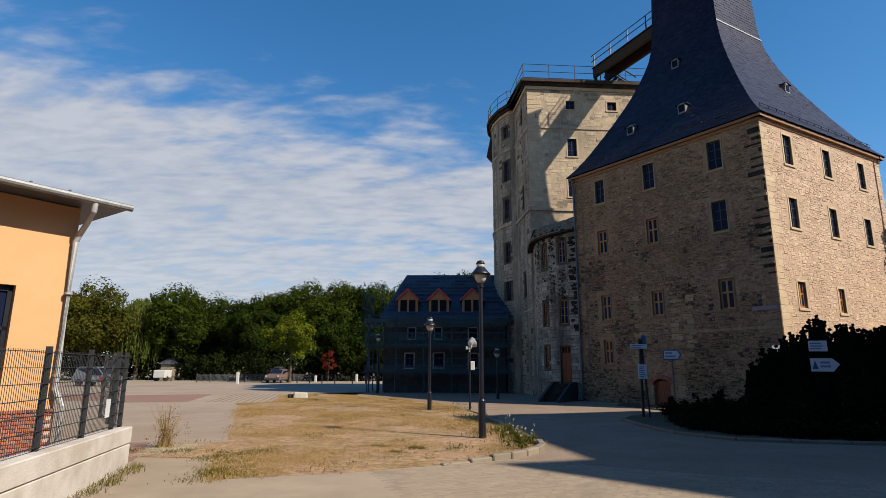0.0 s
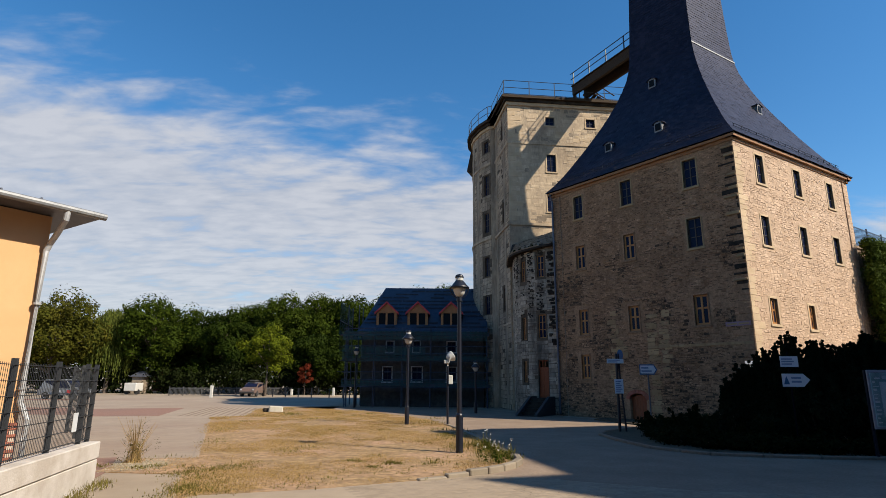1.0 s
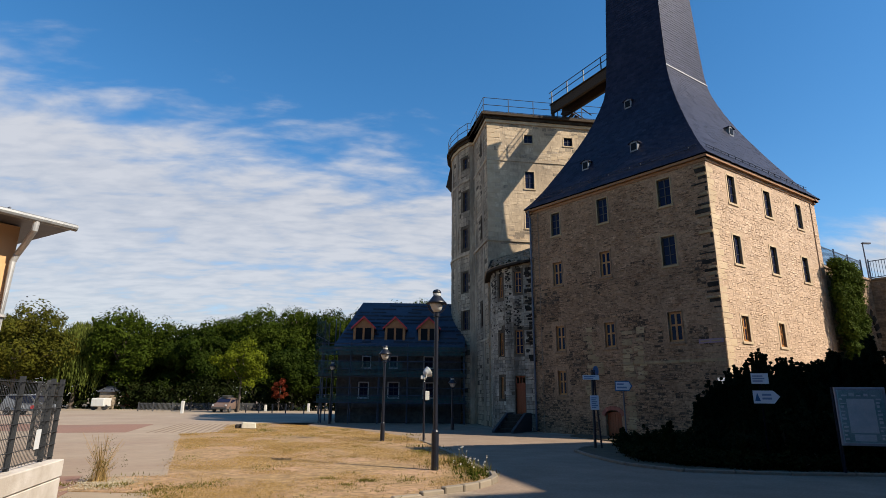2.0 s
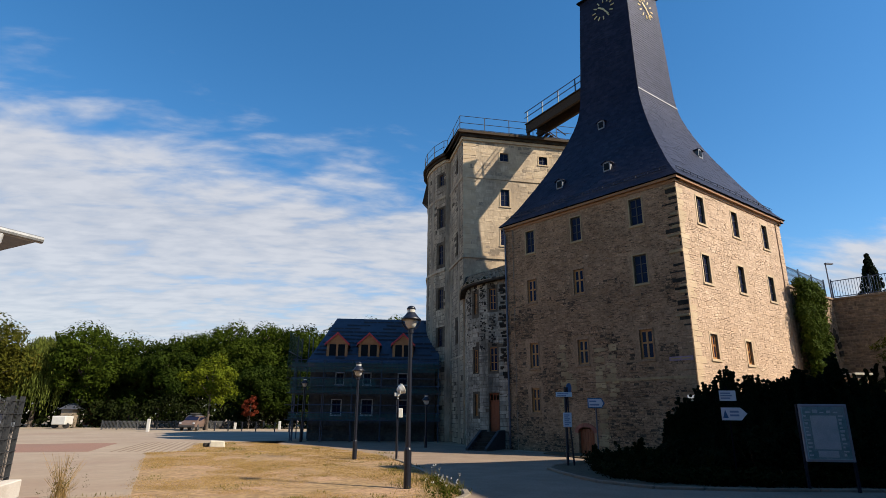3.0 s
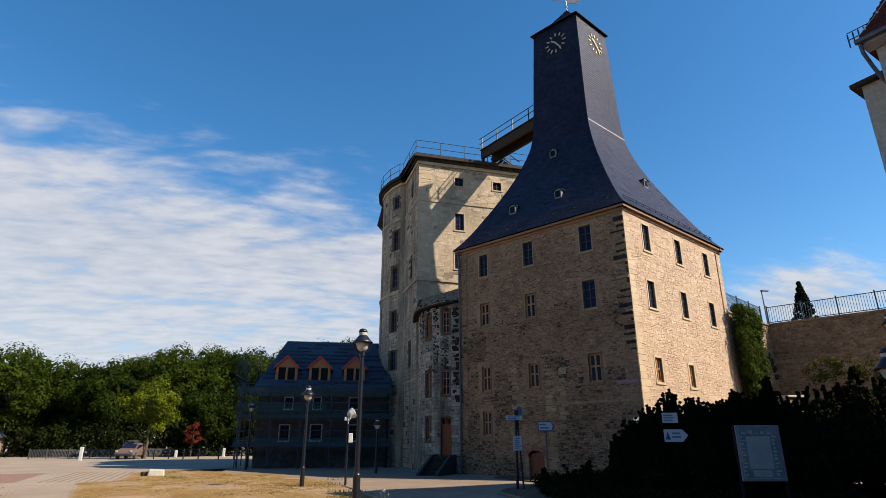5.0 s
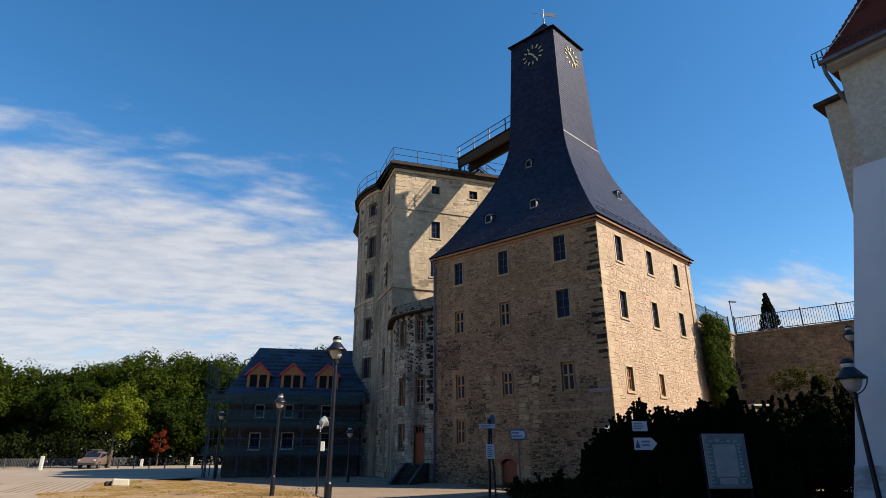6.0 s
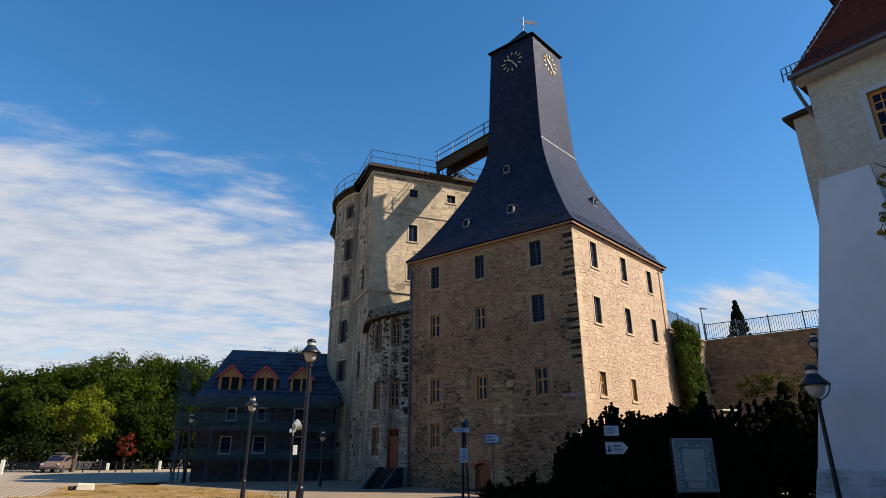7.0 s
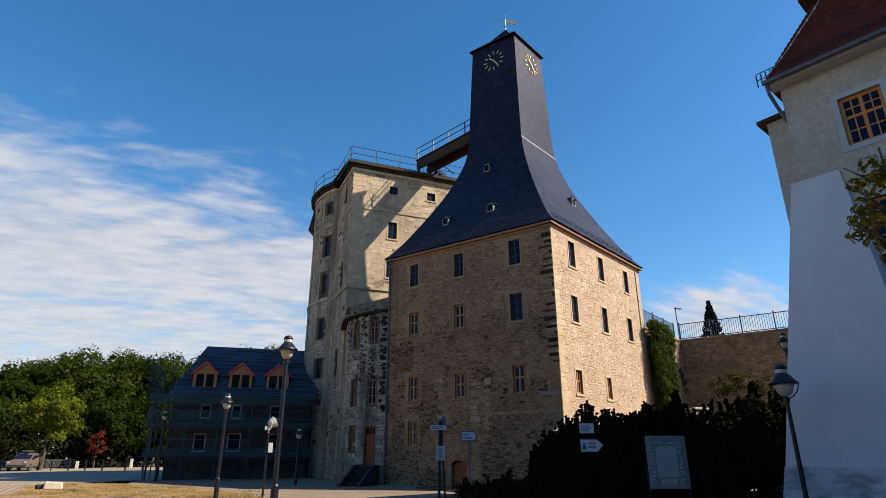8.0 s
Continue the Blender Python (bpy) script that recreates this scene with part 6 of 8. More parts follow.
for k in range(40):
    bevelled(bm, yl - 0.08 * (k + 1) + 0.004, yl - 0.08 * k - 0.004, 0.0, 0.075, 0.8, 0.86, 0.006, ym)
tagged(part("brick_sill_course", bm, M["brick"], yellow), kind="stuff")
bm = bmesh.new()
pts = [(-1, 0.66, 5.14), (yl + 0.68, 0.66, 5.14), (yl + 0.68, -7.8, 5.14), (-1, -7.8, 5.14)]
lo = [bm.verts.new(ym @ Vector(p)) for p in pts]
hi = [bm.verts.new(ym @ (Vector(p) + Vector((0, 0, 0.14)))) for p in pts]
rg = [bm.verts.new(ym @ Vector(p)) for p in ((2, -3.5, 5.85), (yl - 2.6, -3.5, 5.85))]
for i in range(4):
    bm.faces.new((lo[i], lo[(i + 1) % 4], hi[(i + 1) % 4], hi[i]))
for q in ((hi[0], hi[1], rg[1], rg[0]), (hi[1], hi[2], rg[1]), (hi[2], hi[3], rg[0], rg[1]), (hi[3], hi[0], rg[0]), tuple(lo[::-1])):
    bm.faces.new(q)
part("roof", bm, M["dark_zinc"], yellow, "low grey sheet-metal roof")
bm = bmesh.new()
for k in range(14):
    x = k * 0.7 - 0.6
    box(bm, x - 0.015, x + 0.015, 0.3, 0.67, 5.28, 5.31, ym)
part("roof_seam", bm, M["dark_zinc"], yellow)
bm = bmesh.new()
tube(bm, [ym @ Vector((-1, 0.74, 5.18)), ym @ Vector((yl + 0.74, 0.74, 5.18))], 0.075, 10)
part("gutter", bm, M["gutter_zinc"], yellow, "half-round zinc gutter")
bm = bmesh.new()
tube(bm, [ym @ Vector(c) for c in ((yl - 0.02, 0.73, 5.16), (yl - 0.02, 0.7, 4.95), (yl - 0.02, 0.42, 4.7), (yl - 0.03, 0.18, 4.5), (yl - 0.06, 0.12, 4.34), (yl - 0.06, 0.12, 1.25), (yl - 0.0, 0.16, 1.1), (yl + 0.06, 0.24, 0.92), (yl + 0.06, 0.24, 0.0))], 0.06, 10)
part("downpipe", bm, M["zinc"], yellow, "zinc downpipe with a swan neck")
bm = bmesh.new()
for z in (1.5, 3.2):
    tube(bm, [ym @ Vector((yl - 0.06, 0.12, z)), ym @ Vector((yl - 0.06, 0.12, z + 0.05))], 0.075, 10)
    box(bm, yl - 0.07, yl - 0.05, 0.0, 0.12, z + 0.01, z + 0.04, ym)
part("pipe_clip", bm, M["zinc"], yellow)

# low whitewashed wall with a mesh fence on it
FA, FB = Vector((-5.34, 10.15)), Vector((-2.45, -3.7))
fw = thing("garden_wall", (FA.x, FA.y, 0), "low whitewashed concrete wall with a horizontal joint", "wall", "", "structure")
fm = Matrix.Translation((-FA.x, -FA.y, 0)) @ face_pose(FB, FA)
fl_ = (FA - FB).length
bm = bmesh.new()
bevelled(bm, 0, fl_, -0.3, -0.012, -0.05, 0.42, 0.012, fm)
part("lower_course", bm, M["white_wall"], fw)
bm = bmesh.new()
bevelled(bm, 0, fl_ + 0.01, -0.31, 0.0, 0.432, 0.7, 0.015, fm)
part("upper_course", bm, M["white_wall"], fw)
fence = thing("mesh_fence", (FA.x, FA.y, 0.7), "anthracite double-wire mesh fence on a low wall", "fence")


def fence_run(mx, length, posts, h=1.2, dense=0.05):
    for x in posts:
        bm = bmesh.new()
        box(bm, x - 0.03, x + 0.03, -0.03, 0.03, 0, h + 0.05, mx)
        part("post", bm, M["fence_steel"], fence)
    bm = bmesh.new()
    x = 0.03
    while x < length:
        box(bm, x - 0.0024, x + 0.0024, 0.028, 0.033, 0.03, h, mx)
        x += dense
    for k in range(7):
        z = 0.05 + (h - 0.08) * k / 6
        for y in (0.02, 0.036):
            box(bm, 0, length, y, y + 0.008, z, z + 0.008, mx)
    part("wire_panel", bm, M["fence_steel"], fence)


fr = fm @ Matrix.Translation((0, -0.2, 0))
fence_run(fr, fl_ - 0.03, [fl_ - 0.05, fl_ - 0.45, fl_ - 1.65, fl_ - 3.0, fl_ - 5.5, fl_ - 8.0, fl_ - 10.5])
ret = Matrix.Translation((-FA.x, -FA.y, 0)) @ face_pose(FA + Vector((-0.1, -0.4)), YA + Vector((0.5, 0.6)))
fence_run(ret, 2.9, [1.0, 2.4], 1.2, 0.1)
bm = bmesh.new()
box(bm, fl_ - 0.95, fl_ - 0.78, 0.05, 0.06, 0.22, 0.5, fr)
tagged(part("notice", bm, M["sign_white"], fence), "small white notice on the fence")
bm = bmesh.new()
prism(bm, [tuple(p) for p in (FA + Vector((-0.3, -0.1)), FA + Vector((-2.9, 2.3)), YA + Vector((0.1, 0.3)), YA + Vector((-0.4, -9)), FB + Vector((-0.3, 0)))], -0.05, 0.02)
tagged(part("yard", bm, M["red_paver"]), "red paved yard between house and wall", "yard", "", "structure")

# ---- street lamps ----
def street_lamp(h=4.44, base=0.92, head=1.0):
    lamp = thing("street_lamp", (0, 0, 0), "dark blue-grey iron lamp post with bell-shaped hood and opal glass", "lamp", "street lamps")
    bm = bmesh.new()
    lathe(bm, [(0.09, -0.03), (0.09, base - 0.03), (0.078, base), (0.062, base + 0.02)], 14)
    part("base_post", bm, M["iron"], lamp, smooth=False)
    bm = bmesh.new()
    lathe(bm, [(0.062, base), (0.05, h - 0.72 * head), (0.075, h - 0.71 * head), (0.075, h - 0.62 * head), (0.04, h - 0.6 * head)], 14)
    part("pole", bm, M["iron"], lamp)
    bm = bmesh.new()
    for a in (0, math.pi):
        pts = [(0.05 * math.cos(a), 0, h - 0.66 * head)]
        for k in range(7):
            t = k / 6
            pts.append(((0.07 + 0.17 * math.sin(t * math.pi * 0.5) ** 0.7) * head * math.cos(a), 0, h - (0.63 - 0.27 * t) * head))
        tube(bm, pts, 0.016, 6)
    part("bracket", bm, M["iron"], lamp)
    bm = bmesh.new()
    lathe(bm, [(0.02 * head, h - 0.6 * head), (0.08 * head, h - 0.585 * head), (0.13 * head, h - 0.52 * head), (0.165 * head, h - 0.42 * head), (0.175 * head, h - 0.36 * head)], 18)
    part("globe", bm, M["opal"], lamp, "milky glass bowl", smooth=True)
    bm = bmesh.new()
    lathe(bm, [(0.258 * head, h - 0.375 * head), (0.262 * head, h - 0.355 * head), (0.205 * head, h - 0.3 * head), (0.14 * head, h - 0.22 * head), (0.1 * head, h - 0.17 * head)], 20)
    part("hood", bm, M["iron"], lamp, "bell-shaped metal hood", smooth=True)
    bm = bmesh.new()
    lathe(bm, [(0.1 * head, h - 0.17 * head), (0.105 * head, h - 0.11 * head), (0.1 * head, h - 0.1 * head)], 16)
    part("collar", bm, M["lamp_white"], lamp)
    bm = bmesh.new()
    lathe(bm, [(0.11 * head, h - 0.1 * head), (0.115 * head, h - 0.07 * head), (0.09 * head, h - 0.025 * head), (0.04 * head, h), (0.005 * head, h + 0.004 * head)], 16)
    part("finial", bm, M["iron"], lamp, smooth=True)
    return lamp


lamp0 = street_lamp()
lamp0.matrix_basis = pose(0.97, 14.55, 0.02)
lamp_b = street_lamp(3.8, 0.72)
lamp_b.matrix_basis = pose(-0.55, 23.9, 0.02, 0, 0, 20)
lamp_c = street_lamp(4.05, 0.8)
lamp_c.matrix_basis = pose(-4.42, 39.2, 0.02, 0, 0, 40)
lamp_r = street_lamp(3.92, 0.45, 1.45)
lamp_r.matrix_basis = pose(14.0, 11.65, 0.0, 0, 0, -40)
lamp_r2 = street_lamp(6.05, 0.9)
lamp_r2.matrix_basis = pose(20.0, 16.4, 0, 0, 0, -20)
lamp_m = street_lamp(2.9, 0.6)
lamp_m.matrix_basis = pose(3.1, 32.9, 0, 0, 0, 30)
tagged(lamp_m, "shorter dark iron lamp post standing beside the mill tower")

# floodlight on a pole
fl = thing("floodlight", (1.1, 23.8, 0), "white round floodlight with a control box on a thin dark pole", "floodlight")
bm = bmesh.new()
tube(bm, [(0, 0, 0), (0, 0, 2.35)], 0.045, 10)
part("pole", bm, M["iron"], fl)
bm = bmesh.new()
tube(bm, [(0, 0, 2.3), (0, 0, 2.6), (0.04, 0, 2.62)], 0.03, 8)
for s in (-1, 1):
    tube(bm, [(0, 0, 2.4), (0.05, 0.14 * s, 2.5), (0.1, 0.16 * s, 2.72)], 0.018, 6)
part("yoke", bm, M["lamp_white"], fl)
bm = bmesh.new()
hm_ = Matrix.Translation((0.1, 0, 2.72)) @ Euler((radians(-20), radians(62), 0)).to_matrix().to_4x4()
lathe(bm, [(0.02, -0.16), (0.1, -0.14), (0.16, -0.06), (0.205, 0.08), (0.22, 0.1), (0.2, 0.11)], 20, hm_)
part("lamp_head", bm, M["lamp_white"], fl, smooth=True)
bm = bmesh.new()
bevelled(bm, 0.03, 0.2, -0.08, 0.08, 1.62, 1.98, 0.015)
part("control_box", bm, M["lamp_white"], fl)
bm = bmesh.new()
bevelled(bm, -0.16, 0.02, -0.08, 0.08, 2.45, 2.6, 0.02)
part("ballast", bm, M["lamp_white"], fl)


# ---- signs ----
def bars(owner, m, x0, x1, z0, z1, rows, material):
    bm = bmesh.new()
    r = random.Random(int(abs(x0 * 97 + z1 * 31)))
    for k in range(rows):
        zc = z1 - (k + 0.5) * (z1 - z0) / rows
        hgt = (z1 - z0) / rows * 0.26
        box(bm, x0, x0 + (x1 - x0) * r.uniform(0.6, 1.0), 0.012, 0.014, zc - hgt, zc + hgt, m)
    part("lettering", bm, material, owner)


post = thing("signpost", (7.01, 20.51, 0), "two dark posts carrying white direction boards and a round blue sign", "signpost")
bm = bmesh.new()
tube(bm, [(0, 0, 0), (0.03, 0, 2.75)], 0.05, 10)
part("post", bm, M["iron"], post)
bm = bmesh.new()
tube(bm, [(0.22, -0.05, 0), (0.12, 0, 1.9), (0.1, 0, 2.75)], 0.035, 10)
part("post", bm, M["iron"], post)
sm = face_pose((0, 0), (1, 0.05))
bm = bmesh.new()
bevelled(bm, -0.36, 0.26, 0.06, 0.085, 2.4, 2.56, 0.006, sm)
b1 = part("direction_board", bm, M["sign_white"], post)
bars(b1, sm @ Matrix.Translation((0, 0.076, 0)), -0.31, 0.21, 2.42, 2.54, 2, M["sign_bar"])
bm = bmesh.new()
lathe(bm, [(0.0, 0), (0.18, 0.0), (0.18, 0.02), (0.0, 0.02)], 24, Matrix.Translation((0.2, 0.1, 2.72)) @ Matrix.Rotation(radians(90), 4, "X") @ Matrix.Rotation(radians(40), 4, "Y"), False)
part("round_sign", bm, M["sign_blue"], post, "round blue sign seen from behind")
bm = bmesh.new()
bevelled(bm, -0.12, 0.2, 0.06, 0.08, 1.35, 1.85, 0.006, sm)
b2 = part("notice_board", bm, M["sign_white"], post)
bars(b2, sm @ Matrix.Translation((0, 0.07, 0)), -0.08, 0.16, 1.4, 1.8, 6, M["sign_bar"])

arrow = thing("arrow_sign", (9.9, 24.9, 0), "blue and white arrow sign on a thin post before the tower", "sign")
bm = bmesh.new()
tube(bm, [(0, 0, 0), (0, 0, 2.5)], 0.035, 8)
part("post", bm, M["dark_zinc"], arrow)
am = face_pose((0, 0), (1, -0.15)) @ Matrix.Diagonal((0.85, 1, 1, 1))
for name, mt, d, y in (("panel", "sign_blue", 0.0, 0.04), ("face", "sign_white", 0.05, 0.052)):
    bm = bmesh.new()
    pts = [(-0.42 + d, 2.08 + d), (0.3 - d * 0.4, 2.08 + d), (0.47 - d * 1.6, 2.3), (0.3 - d * 0.4, 2.52 - d), (-0.42 + d, 2.52 - d)]
    a_ = [bm.verts.new(am @ Vector((x, y, z))) for x, z in pts]
    b_ = [bm.verts.new(am @ Vector((x, y - 0.02, z))) for x, z in pts]
    bm.faces.new(a_), bm.faces.new(b_[::-1])
    for i in range(5):
        bm.faces.new((a_[i], b_[i], b_[(i + 1) % 5], a_[(i + 1) % 5]))
    bmesh.ops.recalc_face_normals(bm, faces=bm.faces[:])
    part(name, bm, M[mt], arrow)
bars(arrow, am @ Matrix.Translation((0, 0.042, 0)), -0.33, 0.25, 2.16, 2.44, 2, M["sign_bar"])

hs = thing("hedge_signs", (9.66, 14.8, 0), "white rectangular and arrow-shaped signs on a post in the hedge", "sign")
bm = bmesh.new()
tube(bm, [(0, 0, 0), (0, 0, 2.55)], 0.02, 8)
part("post", bm, M["slate_under"], hs)
am = face_pose((0, 0), (0.93, -0.3)) @ Matrix.Diagonal((0.7, 1, 0.97, 1))
bm = bmesh.new()
bevelled(bm, -0.3, 0.3, 0.05, 0.07, 2.22, 2.5, 0.005, am)
b1 = part("board", bm, M["sign_white"], hs)
bars(b1, am @ Matrix.Translation((0, 0.061, 0)), -0.26, 0.26, 2.26, 2.46, 3, M["sign_bar"])
bm = bmesh.new()
pts = [(-0.3, 1.7), (0.4, 1.7), (0.62, 1.88), (0.4, 2.04), (-0.3, 2.04)]
a_ = [bm.verts.new(am @ Vector((x, 0.07, z))) for x, z in pts]
b_ = [bm.verts.new(am @ Vector((x, 0.05, z))) for x, z in pts]
bm.faces.new(a_), bm.faces.new(b_[::-1])
for i in range(5):
    bm.faces.new((a_[i], b_[i], b_[(i + 1) % 5], a_[(i + 1) % 5]))
bmesh.ops.recalc_face_normals(bm, faces=bm.faces[:])
b2 = part("arrow_board", bm, M["sign_white"], hs)
bm = bmesh.new()
for c in (((-0.26, 1.76), (-0.06, 1.76), (-0.16, 1.99)),):
    bm.faces.new([bm.verts.new(am @ Vector((x, 0.076, z))) for x, z in c])
part("pictogram", bm, M["sign_blue"], b2)
bars(b2, am @ Matrix.Translation((0, 0.062, 0)), 0.0, 0.4, 1.78, 1.98, 2, M["sign_bar"])

ws = thing("wall_sign", (13.1, 22.3, 0), "small white sign on a post beside the tower corner", "sign")
bm = bmesh.new()
tube(bm, [(0, 0, 0), (0, 0, 2.5)], 0.03, 8)
part("post", bm, M["dark_zinc"], ws)
bm = bmesh.new()
bevelled(bm, -0.3, 0.3, 0.035, 0.06, 2.25, 2.6, 0.005, face_pose((0, 0), (1, -0.2)))
part("board", bm, M["sign_white"], ws)

board = thing("map_board", (11.2, 13.4, 0), "framed town map board on two metal posts before the hedge", "notice board")
bmx = face_pose((-0.53, 0.12), (0.77, -0.18)) @ Matrix.Diagonal((0.87, 1, 0.97, 1))
for x in (0.0, 1.3):
    bm = bmesh.new()
    box(bm, x - 0.03, x + 0.03, -0.04, 0.04, 0, 2.12, bmx)
    part("post", bm, M["iron"], board)
bm = bmesh.new()
bevelled(bm, 0.0, 1.3, 0.041, 0.09, 0.72, 2.12, 0.01, bmx)
part("frame", bm, M["alu"], board)
bm = bmesh.new()
box(bm, 0.06, 1.22, 0.088, 0.096, 0.78, 2.05, bmx)
part("map_sheet", bm, M["map_green"], board, "printed map sheet")
bm = bmesh.new()
box(bm, 0.27, 0.97, 0.096, 0.1, 1.02, 1.84, bmx)
bevelled(bm, 0.34, 0.88, 0.0955, 0.1, 0.83, 0.99, 0.001, bmx)
part("town_plan", bm, M["map_pale"], board)
bm = bmesh.new()
rng = random.Random(9)
for k in range(11):
    z = 0.86 + 0.095 * k
    box(bm, 0.1, 0.1 + rng.uniform(0.06, 0.15), 0.0965, 0.1, z, z + rng.uniform(0.02, 0.06), bmx)
    box(bm, 1.02, 1.02 + rng.uniform(0.05, 0.15), 0.0965, 0.1, z, z + rng.uniform(0.03, 0.07), bmx)
for k in range(5):
    box(bm, 0.16 + 0.19 * k, 0.16 + 0.19 * k + rng.uniform(0.1, 0.17), 0.0965, 0.1, 1.9, 1.9 + rng.uniform(0.03, 0.09), bmx)
part("legend", bm, M["map_pale"], board)
bm = bmesh.new()
box(bm, 0.08, 1.22, 0.104, 0.108, 0.8, 2.06, bmx)
gl = part("cover_glass", bm, None, board)
cg = bpy.data.materials.new("clear_cover_glass")
cg.use_nodes = True
pb = cg.node_tree.nodes["Principled BSDF"]
pb.inputs["Transmission Weight"].default_value, pb.inputs["Roughness"].default_value, pb.inputs["IOR"].default_value = 1.0, 0.02, 1.1
gl.data.materials.append(cg)
gl.visible_shadow = False


# ---- planting ----
def clump_crown(rng, centre, rx, ry, rz, n, rmin, rmax):
    """Centres of leaf clumps over an uneven ellipsoid."""
    out = []
    for _ in range(n):
        d = Vector((rng.gauss(0, 1), rng.gauss(0, 1), rng.gauss(0, 1))).normalized()
        s = rng.uniform(0.35, 1.0) ** 0.45
        w = 0.82 + 0.32 * noise.noise(d * 1.7 + Vector((centre[0] * 0.37, centre[1] * 0.21, 3.1)))
        out.append((centre[0] + d.x * rx * s * w, centre[1] + d.y * ry * s * w, centre[2] + d.z * rz * s * w, rng.uniform(rmin, rmax)))
    return out


def tree(x, y, h, spread, material, seed, label, trunk_frac=0.28, lobes=26, per=330, leaf=0.3, name="deciduous_tree", category="tree"):
    rng = random.Random(seed)
    t = thing(name, (x, y, 0), label, category, "trees beyond the parking ground")
    bm = bmesh.new()
    th = h * trunk_frac
    tube(bm, [(0, 0, -0.1), (0.05, 0.02, th * 0.5), (0, 0.05, th), (0.1, 0, h * 0.6), (0.05, 0, h * 0.85)], h * 0.022, 8, h * 0.004)
    cz, rz = (h + th * 0.75) / 2, (h - th * 0.75) / 2
    # boughs, each carrying flat sprays of foliage with gaps between them
    big, small = [], []
    for k in range(lobes):
        z = 1 - 2 * (k + 0.5) / lobes
        a = 2.4 * k + rng.uniform(-0.5, 0.5)
        q = math.sqrt(1 - z * z)
        s = rng.uniform(0.55, 0.95) * (0.88 + 0.45 * noise.noise(Vector((math.cos(a) * q, math.sin(a) * q, z)) * 1.6 + Vector((seed * 3.7, 0, 0))))
        r = spread * rng.uniform(0.2, 0.33)
        if z > 0.66:
            s, r = min(s, 0.84), max(r, spread * 0.28)
        c = Vector((spread * q * math.cos(a) * s, spread * q * math.sin(a) * s, cz + rz * z * s))
        big.append((*c, r))
        if k % 3 == 0 and c.z > th:
            tube(bm, [(0, 0, max(th * 0.8, c.z - h * 0.22)), (c.x * 0.5, c.y * 0.5, c.z - h * 0.08), tuple(c)], h * 0.008, 5, h * 0.002)
        for _ in range(7):
            a2 = rng.uniform(0, 6.28)
            small.append((*(c + Vector((math.cos(a2), math.sin(a2), rng.uniform(-0.35, 0.4))) * r * rng.uniform(0.6, 1.0)), r * rng.uniform(0.16, 0.34)))
    part("trunk", bm, M["bark"], t)
    v, f_ = leaves(big, rng, leaf, per, 1.0, 0.5, 0.6)
    v2, f2 = leaves(small, rng, leaf * 0.85, max(8, per // 8), 1.0, 0.7, 0.5)
    f_ += [tuple(i + len(v) for i in q) for q in f2]
    part("crown", mesh_of("crown", v + v2, f_, material), None, t)
    return t


GREEN = "broad leafy green tree at the edge of the parking ground"
for x, y, h, s, mt, sd, lb in (
    (-46.5, 74, 12.6, 6.0, "leaf_d", 1, "chestnut tree with dull olive, partly browned leaves"),
    (-53, 70, 10.5, 5.0, "leaf_d", 2, "chestnut tree with dull olive, partly browned leaves"),
    (-41.5, 80, 10.2, 4.2, "leaf_b", 3, GREEN),
    (-36, 78, 13.2, 5.2, "leaf_a", 4, GREEN),
    (-31.5, 82, 11.2, 4.6, "leaf_b", 5, GREEN),
    (-27.5, 80, 11.0, 4.4, "leaf_b", 6, GREEN),
    (-24.2, 85, 14.2, 4.6, "leaf_a", 7, GREEN),
    (-27.4, 89, 12.4, 4.2, "leaf_b", 31, GREEN),
    (-18.8, 92, 15.6, 5.4, "leaf_b", 32, GREEN),
    (-13.6, 94, 15.8, 5.4, "leaf_a", 33, GREEN),
    (-20.5, 84, 14.4, 4.8, "leaf_a", 8, GREEN),
    (-16.5, 88, 15.0, 5.4, "leaf_a", 9, GREEN),
    (-11.5, 90, 15.6, 5.6, "leaf_b", 10, GREEN),
    (-7.5, 86, 14.6, 5.2, "leaf_a", 11, GREEN),
    (-3.0, 92, 17.6, 5.8, "leaf_b", 12, GREEN),
    (2.5, 96, 18.6, 5.8, "leaf_a", 13, GREEN),
    (-13.5, 76, 8.0, 3.8, "leaf_b", 15, GREEN),
    (-9.0, 78, 7.6, 3.8, "leaf_b", 16, GREEN),
    (-34, 92, 11.5, 6.0, "leaf_b", 17, GREEN), (-44, 92, 11.5, 6.0, "leaf_b", 18, GREEN), (-23, 96, 12, 6, "leaf_b", 19, GREEN), (-58, 84, 11, 6, "leaf_b", 20, GREEN),
):
    tree(x, y, h, s * 1.12, M[mt], sd, lb, 0.25, 38, 270, 0.33)
tree(-17.6, 66.5, 8.4, 3.2, M["leaf_c"], 14, "light green tree with airy crown beside the parked car", 0.38, 22, 170, 0.25)
tree(-14.4, 72.4, 4.1, 1.3, M["leaf_red"], 21, "small copper-red leaved tree", 0.25, 12, 90, 0.2)

